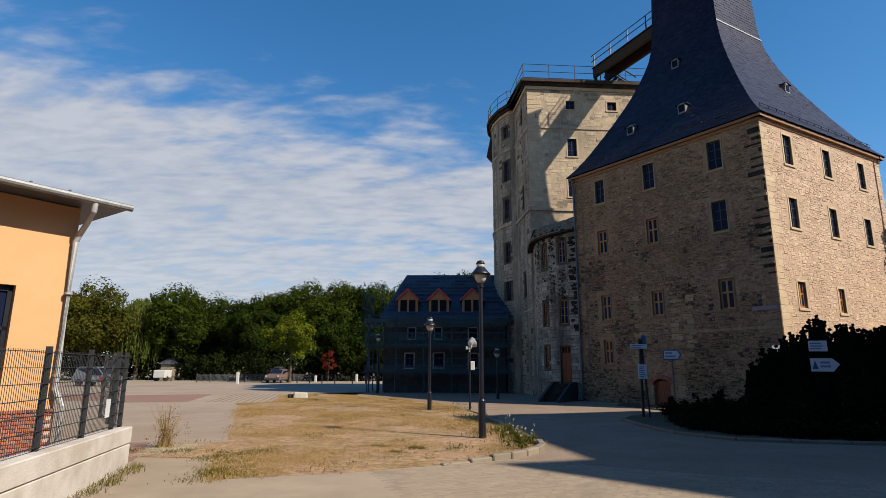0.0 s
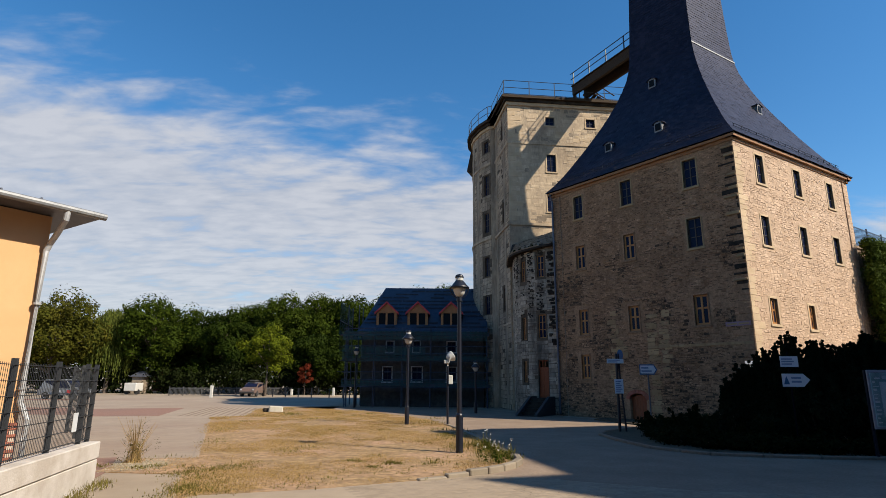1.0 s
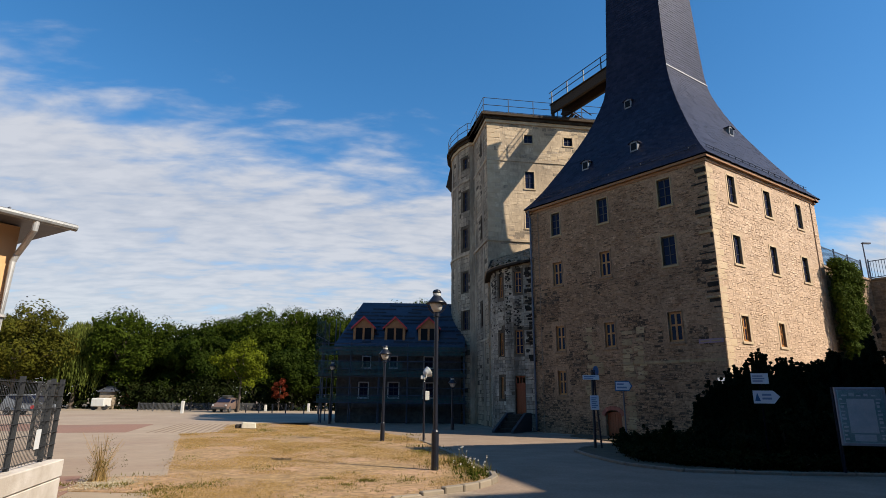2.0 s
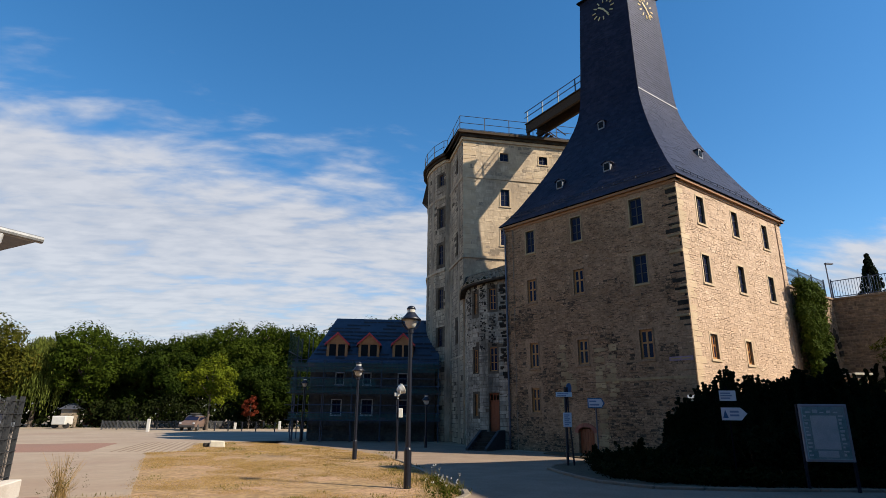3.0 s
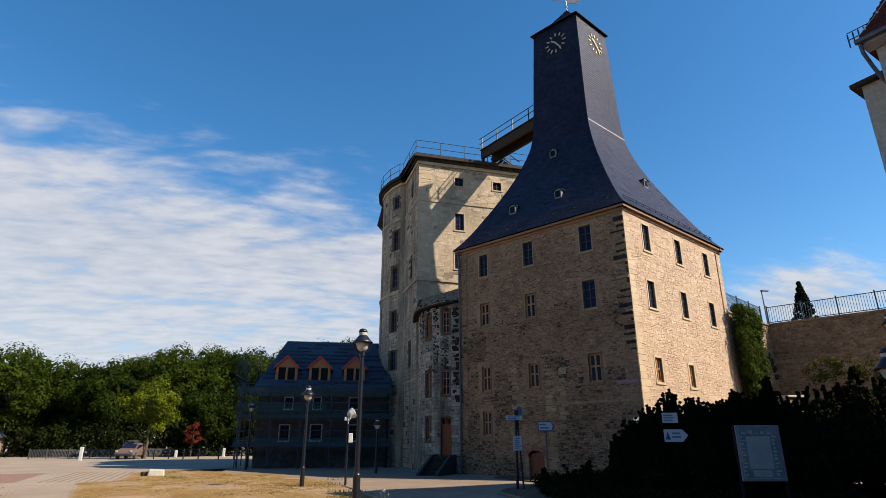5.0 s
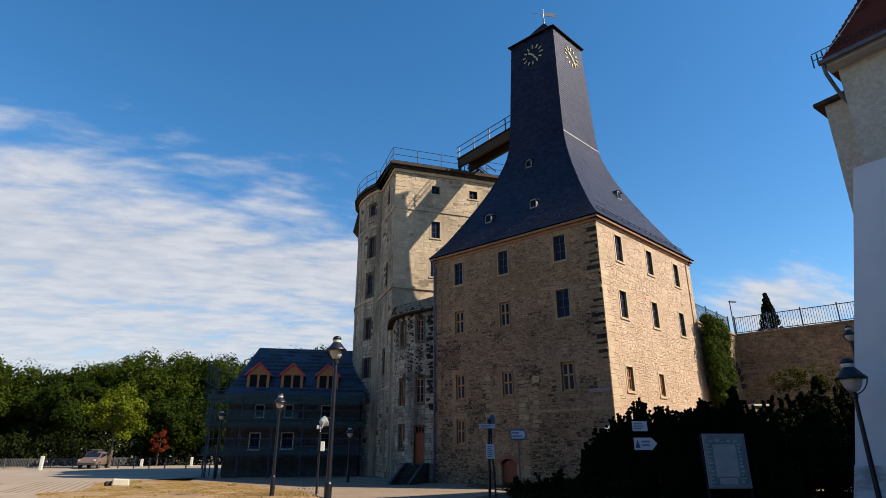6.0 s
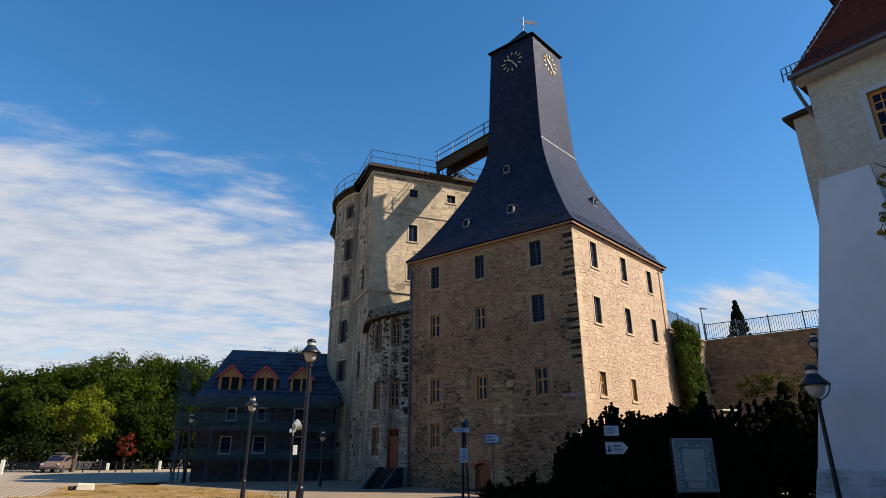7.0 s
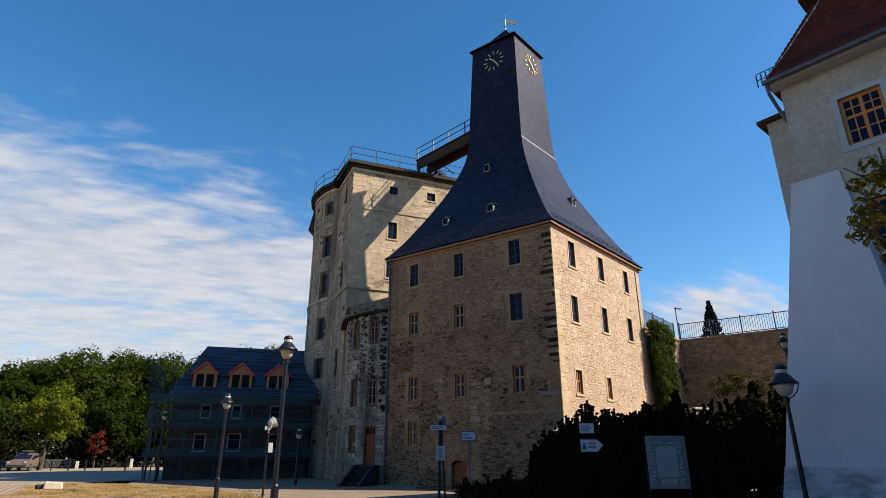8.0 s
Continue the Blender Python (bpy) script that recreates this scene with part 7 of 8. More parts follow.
# undergrowth in near-black that paints the tree shade; further woods behind the first row
rng = random.Random(66)
for name, label, rows_, hh, size, mt in (("undergrowth", "dense undergrowth below the trees, its near-black colour standing for shade", [(-66, 72), (-45, 79), (-24, 77), (-10, 77), (6, 84)], (1.6, 4.6), 0.4, "dark_leaf"),
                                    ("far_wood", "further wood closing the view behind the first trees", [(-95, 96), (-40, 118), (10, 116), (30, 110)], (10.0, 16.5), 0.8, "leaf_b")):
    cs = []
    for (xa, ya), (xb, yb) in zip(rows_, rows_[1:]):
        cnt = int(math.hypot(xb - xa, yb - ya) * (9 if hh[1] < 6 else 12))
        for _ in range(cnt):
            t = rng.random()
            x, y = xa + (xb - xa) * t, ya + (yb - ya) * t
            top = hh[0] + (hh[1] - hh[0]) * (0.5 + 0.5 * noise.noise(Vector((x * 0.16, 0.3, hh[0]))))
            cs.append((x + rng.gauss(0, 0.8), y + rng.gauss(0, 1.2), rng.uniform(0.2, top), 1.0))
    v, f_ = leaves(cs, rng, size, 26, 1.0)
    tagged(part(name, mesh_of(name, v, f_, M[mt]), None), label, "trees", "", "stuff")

# weeping willow: hanging strands
rng = random.Random(77)
wil = thing("willow", (-41.0, 77, 0), "weeping willow with pale hanging strands", "tree", "trees beyond the parking ground")
bm = bmesh.new()
tube(bm, [(0, 0, -0.1), (0.2, 0, 3), (0, 0.1, 6), (0.1, 0, 8)], 0.3, 8, 0.08)
part("trunk", bm, M["bark"], wil)
v, f_ = [], []
for _ in range(900):
    a, r = rng.uniform(0, 6.28), rng.uniform(0.4, 3.0)
    zt = 10.6 - 0.45 * r * r * 0.6 + rng.uniform(-0.6, 0.4)
    ln = rng.uniform(2.5, 7.5)
    px, py = r * math.cos(a), r * math.sin(a)
    for k in range(int(ln / 0.3)):
        z = zt - 0.3 * k
        if z < 1.4:
            break
        s = rng.uniform(0.16, 0.3)
        q = Euler((0, 0, rng.uniform(0, 6.28))).to_matrix()
        n0 = len(v)
        c = Vector((px + rng.uniform(-0.06, 0.06), py + rng.uniform(-0.06, 0.06), z))
        v += [c + q @ Vector(d) for d in ((-0.05, 0, 0), (0.0, 0.03, -s * 1.4), (0.05, 0, 0), (0, -0.03, s * 0.6))]
        f_.append((n0, n0 + 1, n0 + 2, n0 + 3))
part("crown", mesh_of("crown", v, f_, M["leaf_w"]), None, wil)

# thin upright columnar fir on the terrace
rng = random.Random(88)
fir = thing("fir_tree", (36.55, 36.75, 8.7), "slim dark green conifer standing on the terrace", "tree")
bm = bmesh.new()
tube(bm, [(0, 0, 0), (0, 0, 4.2)], 0.1, 8, 0.03)
part("trunk", bm, M["bark"], fir)
cs = []
for k in range(190):
    z = 0.3 + 4.6 * rng.random() ** 1.3
    r = 1.75 * max(0.02, 1 - z / 4.95) ** 1.1
    a = rng.uniform(0, 6.28)
    cs.append((r * 0.75 * math.cos(a), r * 0.75 * math.sin(a), z, 0.12 + 0.1 * r))
v, f_ = leaves(cs, rng, 0.16, 70, 1.0)
part("crown", mesh_of("crown", v, f_, M["needle"]), None, fir)

# ivy on the tower's rear corner
rng = random.Random(91)
ivy = thing("ivy", (23.3, 27.9, 0), "thick green ivy climbing the wall beside the tower", "climbing plant")
cs = []
for _ in range(330):
    z = rng.uniform(2.8, 8.9)
    t = (z - 2.8) / 6.1
    wdt = 0.3 + 1.45 * math.sin(min(1, t * 1.2) * math.pi * 0.62)
    u = rng.uniform(-0.55, 0.95) * wdt
    cs.append((0.87 * u + 0.0, 0.5 * u - 0.35 + rng.uniform(-0.3, 0.2), z, 0.32))
v, f_ = leaves(cs, rng, 0.13, 80, 1.0)
part("foliage", mesh_of("foliage", v, f_, M["ivy"]), None, ivy)
bm = bmesh.new()
tube(bm, [(0, -0.1, 0), (0.05, -0.12, 2), (0.1, -0.15, 4), (0.2, -0.12, 7.5)], 0.06, 6, 0.03)
part("stem", bm, M["bark"], ivy)

# planting bed before the tower, kerbed, with low growth and a dense dark hedge
BED = [(6.05, 19.7), (6.08, 17.3), (6.3, 15.6), (7.15, 14.4), (9.4, 13.75), (14.2, 13.3), (15.2, 15.5), (19, 20), (13.4, 22.4), (9.0, 28.6), (8.2, 27.5), (9.2, 23.6), (7.4, 21.6)]
slab("planting_bed", BED, 0.06, M["dark_ground"], "dark soil planting bed before the tower", "planting bed")
bk = thing("bed_kerb", (6.2, 16, 0), "low stone edging of the planting bed", "kerb", "", "structure")
edge_l = [(7.4, 21.7), (6.5, 20.6), (6.02, 19.6), (5.98, 18.3), (6.04, 17.0), (6.2, 15.7), (6.65, 14.9), (7.1, 14.3), (8.2, 13.95), (9.4, 13.65), (10.9, 13.5), (12.4, 13.35), (13.9, 13.2)]
for p, q in zip(edge_l, edge_l[1:]):
    bm = bmesh.new()
    ln = math.dist(p, q)
    bevelled(bm, 0.01, ln - 0.01, -0.06, 0.06, -0.05, 0.085, 0.02, face_pose(p, q))
    part("edging_stone", bm, M["asphalt"], bk, at=Matrix.Translation((-6.2, -16, 0)))


def hedge_mass(name, label, blobs, material, seed, leaf, per, spikes=0):
    rng = random.Random(seed)
    x0, y0 = blobs[0][0], blobs[0][1]
    h = thing(name, (x0, y0, 0), label, "hedge")
    cs = []
    for x, y, z, r, n in blobs:
        cs += [(c[0] - x0, c[1] - y0, max(0.1, c[2]), c[3]) for c in clump_crown(rng, (x, y, z * 0.5), r, r, z * 0.5, n, 0.16, 0.3)]
        for _ in range(spikes):
            a, rr = rng.uniform(0, 6.28), rng.uniform(0, r * 0.85)
            zt = z * (0.5 + 0.5 * math.sqrt(max(0, 1 - (rr / r) ** 2)))
            top_ = rng.randint(2, 7)
            lx, ly = rng.uniform(-0.02, 0.02), rng.uniform(-0.02, 0.02)
            for k in range(-4, top_):
                px, py, pz = x - x0 + rr * math.cos(a) + lx * k, y - y0 + rr * math.sin(a) + ly * k, zt + 0.02 + 0.075 * k
                cs.append((px, py, pz, 0.06 - 0.008 * max(k, 0)))
                if rng.random() < 0.45:
                    cs.append((px + rng.uniform(-0.13, 0.13), py + rng.uniform(-0.13, 0.13), pz + rng.uniform(0.0, 0.1), 0.03))
    v, f_ = leaves(cs, rng, leaf, per, 1.0)
    part("foliage", mesh_of("foliage", v, f_, material), None, h)
    for x, y, z, r, n in blobs:
        bm = bmesh.new()
        for k in range(5):
            a = 6.28 * k / 5
            tube(bm, [(x - x0, y - y0, 0), (x - x0 + r * 0.5 * math.cos(a), y - y0 + r * 0.5 * math.sin(a), z * 0.6)], 0.04, 5, 0.012)
        part("branchwork", bm, M["bark"], h)
    return h


# leaf colours near black: the building shade over the bed is put into them
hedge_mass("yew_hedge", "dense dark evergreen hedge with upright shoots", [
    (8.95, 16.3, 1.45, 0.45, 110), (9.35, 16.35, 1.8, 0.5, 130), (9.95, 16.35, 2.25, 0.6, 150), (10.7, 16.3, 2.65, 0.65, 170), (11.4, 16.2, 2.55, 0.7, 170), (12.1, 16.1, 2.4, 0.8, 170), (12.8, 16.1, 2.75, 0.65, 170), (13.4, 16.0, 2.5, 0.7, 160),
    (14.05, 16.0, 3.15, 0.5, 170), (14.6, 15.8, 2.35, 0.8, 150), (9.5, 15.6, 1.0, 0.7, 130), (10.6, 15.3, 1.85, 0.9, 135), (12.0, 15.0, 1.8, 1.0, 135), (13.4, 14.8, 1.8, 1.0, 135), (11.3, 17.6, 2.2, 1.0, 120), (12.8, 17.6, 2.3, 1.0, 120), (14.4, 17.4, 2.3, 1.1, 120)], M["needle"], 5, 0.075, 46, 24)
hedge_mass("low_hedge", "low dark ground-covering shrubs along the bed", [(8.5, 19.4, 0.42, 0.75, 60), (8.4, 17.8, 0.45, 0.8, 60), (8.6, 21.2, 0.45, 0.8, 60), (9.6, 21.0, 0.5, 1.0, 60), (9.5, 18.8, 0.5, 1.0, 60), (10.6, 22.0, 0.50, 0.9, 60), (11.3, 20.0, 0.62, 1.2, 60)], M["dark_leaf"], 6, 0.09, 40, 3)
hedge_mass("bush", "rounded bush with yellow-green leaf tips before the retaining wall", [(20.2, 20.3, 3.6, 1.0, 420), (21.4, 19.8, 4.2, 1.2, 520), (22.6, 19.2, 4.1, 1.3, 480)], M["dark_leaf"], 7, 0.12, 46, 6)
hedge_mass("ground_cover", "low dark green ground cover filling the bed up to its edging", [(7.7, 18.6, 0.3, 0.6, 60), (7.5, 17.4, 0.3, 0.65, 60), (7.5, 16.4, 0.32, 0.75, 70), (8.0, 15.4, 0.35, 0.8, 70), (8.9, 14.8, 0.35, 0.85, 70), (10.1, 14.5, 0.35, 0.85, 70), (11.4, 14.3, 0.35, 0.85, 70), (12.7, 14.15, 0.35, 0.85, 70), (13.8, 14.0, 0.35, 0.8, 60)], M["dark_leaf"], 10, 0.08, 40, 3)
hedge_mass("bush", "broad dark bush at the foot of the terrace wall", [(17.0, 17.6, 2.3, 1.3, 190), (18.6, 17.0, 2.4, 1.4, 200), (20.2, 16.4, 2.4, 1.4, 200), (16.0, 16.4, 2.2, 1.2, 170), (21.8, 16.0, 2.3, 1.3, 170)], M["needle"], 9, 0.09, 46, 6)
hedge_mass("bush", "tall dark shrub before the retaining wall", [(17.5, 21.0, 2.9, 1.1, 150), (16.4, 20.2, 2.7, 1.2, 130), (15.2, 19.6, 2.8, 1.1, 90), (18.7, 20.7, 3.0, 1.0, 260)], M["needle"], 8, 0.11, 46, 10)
# stone pier with a pale cap between the bushes
pier = thing("stone_pier", (20.3, 22.0, 0), "square rubble pier with a pale flat cap stone", "pier")
bm = bmesh.new()
bevelled(bm, -0.36, 0.36, -0.3, 0.3, 0, 3.46, 0.02)
part("shaft", bm, M["retain"], pier)
bm = bmesh.new()
bevelled(bm, -0.42, 0.42, -0.38, 0.38, 3.46, 3.56, 0.02)
part("cap_stone", bm, M["limestone"], pier)

rng = random.Random(29)
bush_tips = thing("flowering_shrub", (21.2, 20.0, 0), "shrub top with yellowed sunlit leaf tips behind the dark bush", "shrub")
cs = [(0.95 * u - 0.1, -0.75 * u + rng.uniform(-0.4, 0.4), 4.2 + 0.5 * math.cos(u * 1.1) + rng.uniform(-0.5, 0.25), 0.2) for u in [rng.uniform(-1.2, 1.4) for _ in range(60)]]
v, f_ = leaves(cs, rng, 0.1, 26, 1.0)
part("foliage", mesh_of("foliage", v, f_, M["leaf_d"]), None, bush_tips)
bm = bmesh.new()
for a in (-0.9, -0.3, 0.4, 1.0):
    tube(bm, [(0.3 * a, 0, 0), (0.7 * a, -0.4 * a, 2.5), (0.95 * a, -0.75 * a, 4.3)], 0.05, 6, 0.012)
part("branchwork", bm, M["bark"], bush_tips)

# overhanging branch of a street tree beside the plastered house
rng = random.Random(17)
br = thing("street_tree", (12.4, 6.7, 0), "young tree with yellowing leaves before the plastered house", "tree")
bm = bmesh.new()
tube(bm, [(0, 0, 0), (0.05, 0, 3), (0, 0.05, 5.4), (0.0, 0.1, 7.8)], 0.09, 8, 0.02)
for a, z, r, dz in ((2.3, 5.4, 0.8, 0.7), (2.6, 6.2, 0.9, 0.8), (1.9, 6.8, 0.8, 0.8), (0.5, 5.6, 0.8, 0.8), (4.5, 5.7, 0.8, 0.8), (3.6, 5.1, 0.9, 0.6)):
    tube(bm, [(0, 0.1, z), (r * math.cos(a), r * math.sin(a), z + dz)], 0.035, 6, 0.01)
part("trunk", bm, M["bark"], br)
cs = clump_crown(rng, (0, 0.1, 6.3), 1.1, 1.1, 1.6, 40, 0.14, 0.28)
v, f_ = leaves(cs, rng, 0.12, 45, 1.0)
part("crown", mesh_of("crown", v, f_, M["leaf_y"]), None, br)

# grass blades on the lawn: dry tufts everywhere, green ones along edges and at the lamp foot
rng = random.Random(101)


def blades(spots, rng, name, material, label):
    v, f_ = [], []
    for x, y, h, w, n, sp in spots:
        for _ in range(n):
            a = rng.uniform(0, 6.28)
            px, py = x + rng.gauss(0, sp), y + rng.gauss(0, sp)
            lean = rng.uniform(0.1, 0.8) * h
            dx, dy = math.cos(a), math.sin(a)
            hh = h * rng.uniform(0.5, 1.2)
            n0 = len(v)
            v += [Vector((px - dy * w, py + dx * w, 0.04)), Vector((px + dy * w, py - dx * w, 0.04)), Vector((px + dx * lean, py + dy * lean, 0.04 + hh))]
            f_.append((n0, n0 + 1, n0 + 2))
    ob = part(name, mesh_of(name, v, f_, material), None)
    return tagged(ob, label, "grass", "", "stuff")


dry, green = [], []
FOOT_WEEDS = [(-4.8, 8.1, 0.1), (-4.9, 8.5, 0.13), (-4.98, 8.9, 0.1), (-5.05, 9.3, 0.12), (-5.15, 9.7, 0.12), (-5.2, 10.1, 0.1), (1.7, 15.4, 0.3), (1.85, 14.9, 0.25), (1.95, 14.3, 0.2), (1.6, 16.2, 0.25), (2.0, 13.7, 0.16)]
while len(dry) < 10000:
    y = 9 + 30 * rng.random() ** 1.7
    x = rng.uniform(-10, 2.2)
    if inside(x, y, GRASS):
        p = noise.noise(Vector((x * 0.45, y * 0.3, 0)))
        p += 0.6 * noise.noise(Vector((x * 1.5, y * 1.1, 3)))
        if p + rng.uniform(-0.22, 0.22) < 0.06 + (0.1 if y < 15 else -0.12):
            continue
        dry.append((x, y, rng.uniform(0.008, 0.022) * (0.8 + y / 40), 0.006 + 0.0003 * y, 9, 0.13))
blades(dry, rng, "dry_grass", M["straw"], "short dry straw-coloured grass")
while len(green) < 130:
    y = 9 + 28 * rng.random() ** 1.8
    x = rng.uniform(-10, 2.2)
    if inside(x, y, GRASS) and noise.noise(Vector((x * 0.8, y * 0.5, 7))) > 0.22:
        green.append((x, y, rng.uniform(0.03, 0.07), 0.006 + 0.0003 * y, 14, 0.16))
for x, y in ((1.3, 13.9), (1.6, 14.2), (1.85, 13.6), (1.5, 14.9), (1.75, 15.6), (1.2, 16.4), (1.95, 14.4), (0.9, 15.0)):
    for _ in range(5):
        green.append((x + rng.gauss(0, 0.2), y + rng.gauss(0, 0.25), rng.uniform(0.06, 0.2), 0.007, 12, 0.12))
for x, y in ((-3.5, 9.3), (-3.3, 9.6), (-3.7, 10.0), (-3.9, 10.8), (-4.3, 11.2), (-3.9, 11.9), (-3.6, 12.2)):
    for _ in range(9):
        green.append((x + rng.gauss(0, 0.18), y + rng.gauss(0, 0.18), rng.uniform(0.02, 0.05), 0.008, 26, 0.16))
for x, y in ((1.3, 27), (-6.5, 30), (-6.9, 30.3), (0.6, 24.4), (1.3, 20.5), (0.8, 21.2), (-8, 33)):
    for _ in range(4):
        green.append((x + rng.gauss(0, 0.3), y + rng.gauss(0, 0.3), rng.uniform(0.06, 0.16), 0.012, 12, 0.16))
# low green clumps in the bare part of the lawn, and along its near corner
for x, y, s, cnt in ((-0.53, 12.5, 0.12, 16), (-0.95, 12.0, 0.08, 9), (-1.35, 12.9, 0.1, 10), (0.3, 12.6, 0.14, 8), (-4.25, 11.6, 0.2, 16), (-3.7, 9.8, 0.14, 14), (-3.75, 9.5, 0.1, 8), (-5.35, 12.0, 0.14, 12), (-6.3, 12.1, 0.14, 10), (0.8, 18.8, 0.2, 14), (0.9, 19.6, 0.2, 12), (-3.4, 26.9, 0.4, 10), (-0.4, 22.2, 0.3, 10), (-1.6, 17.5, 0.25, 8), (-2.6, 20.5, 0.3, 8)):
    for _ in range(cnt):
        green.append((x + rng.gauss(0, s), y + rng.gauss(0, s), rng.uniform(0.02, 0.06), 0.008, 14, 0.07))
for x, y, h in FOOT_WEEDS:
    for _ in range(5):
        green.append((x + rng.gauss(0, 0.1), y + rng.gauss(0, 0.1), h * rng.uniform(0.6, 1.2), 0.006, 16, 0.07))
for _ in range(40):
    x, y = rng.uniform(-1.6, 1.5), rng.uniform(10.6, 13.0)
    if inside(x, y, GRASS):
        green.append((x, y, rng.uniform(0.02, 0.05), 0.006, 14, 0.08))
blades(green, rng, "green_grass", M["green_blade"], "tufts of greener grass along the edges")
# flowering weeds behind the kerb at the tip of the lawn
fw_ = thing("flowering_weeds", (1.75, 13.6, 0.02), "tall green weeds with small white flowers behind the kerb", "weed")
bm, tips = bmesh.new(), []
for _ in range(34):
    x, y, h = rng.gauss(0, 0.16), rng.uniform(-1.0, 2.4), rng.uniform(0.08, 0.36) if rng.random() < 0.8 else rng.uniform(0.36, 0.5)
    top_ = Vector((x + rng.gauss(0, 0.06), y + rng.gauss(0, 0.06), h))
    tube(bm, [(x, y, 0), (x * 0.7 + top_.x * 0.3, y, h * 0.6), tuple(top_)], 0.006, 4, 0.003)
    tips.append(top_)
part("stalk_tuft", bm, M["green_blade"], fw_)
v, f_ = leaves([(t.x * 0.9, t.y, min(t.z, 0.3) * rng.uniform(0.15, 0.6), 0.09) for t in tips for _ in range(2)], rng, 0.045, 13, 1.0)
part("foliage", mesh_of("foliage", v, f_, M["leaf_a"]), None, fw_)
v, f_ = leaves([(*t, 0.025) for t in tips if t.z > 0.27], rng, 0.035, 6, 1.0)
part("white_flower_heads", mesh_of("white_flower_heads", v, f_, M["white_paint"]), None, fw_)
# dry weed beside the path
weed = thing("weed", (-5.9, 12.6, 0.03), "tall dry weed with bare stalks beside the path", "weed")
bm = bmesh.new()
for _ in range(70):
    a, r, h = rng.uniform(0, 6.28), rng.uniform(0.05, 0.42), rng.uniform(0.25, 0.95)
    tube(bm, [(rng.gauss(0, 0.1), rng.gauss(0, 0.1), 0), (r * 0.5 * math.cos(a), r * 0.5 * math.sin(a), h * 0.6), (r * math.cos(a), r * math.sin(a), h)], 0.005, 4, 0.002)
part("stalk_tuft", bm, M["straw"], weed)
v, f_ = leaves([(rng.gauss(0, 0.2 * (1.1 - z)) + 0.12 * z, rng.gauss(0, 0.14), z, 0.09) for z in (0.04 + 0.85 * rng.random() ** 2.2 for _ in range(50))], rng, 0.022, 14, 1.0)
part("foliage", mesh_of("foliage", v, f_, M["leaf_d"]), None, weed)

# white limestone block, gravel patch
bm = bmesh.new()
bevelled(bm, -0.38, 0.38, -0.22, 0.22, -0.02, 0.32, 0.05)
for vtx in bm.verts:
    vtx.co += Vector((noise.noise(vtx.co * 2.1), noise.noise(vtx.co * 2.3 + Vector((5, 0, 0))), noise.noise(vtx.co * 1.9 + Vector((0, 9, 0))))) * 0.05
tagged(part("limestone_block", bm, M["limestone"], None, "", Matrix.Translation((-7.95, 32.6, 0.04)) @ Matrix.Rotation(0.2, 4, "Z")), "rough white limestone block lying on the lawn", "stone")
bm = bmesh.new()
bevelled(bm, -0.18, 0.18, -0.15, 0.15, -0.02, 0.2, 0.05)
tagged(part("limestone_block", bm, M["dark_stone"], None, "", Matrix.Translation((-8.5, 32.7, 0.04)) @ Matrix.Rotation(0.6, 4, "Z")), "smaller dark stone beside the white block", "stone")
v, f_ = [], []
for _ in range(1500):
    x, y = -5.6 + rng.gauss(0, 0.3), 12.3 + rng.gauss(0, 0.45)
    if rng.random() < 0.4:
        x, y = -5.35 + rng.gauss(0, 0.16) + 0.29 * (9.6 - (yy := rng.uniform(7.6, 10.2))), yy
    s = rng.uniform(0.01, 0.024)
    n0 = len(v)
    c = Vector((x, y, 0.03 + s * 0.5))
    v += [c + Vector(d) * s for d in ((1, 0, 0), (-1, 0.2, 0), (0, 1, 0.1), (0.1, -1, 0), (0, 0, 0.7))]
    f_ += [(n0, n0 + 2, n0 + 4), (n0 + 2, n0 + 1, n0 + 4), (n0 + 1, n0 + 3, n0 + 4), (n0 + 3, n0, n0 + 4)]
tagged(part("gravel", mesh_of("gravel", v, f_, M["gravel"]), None), "scattered pale gravel at the path's edge", "gravel", "", "stuff")


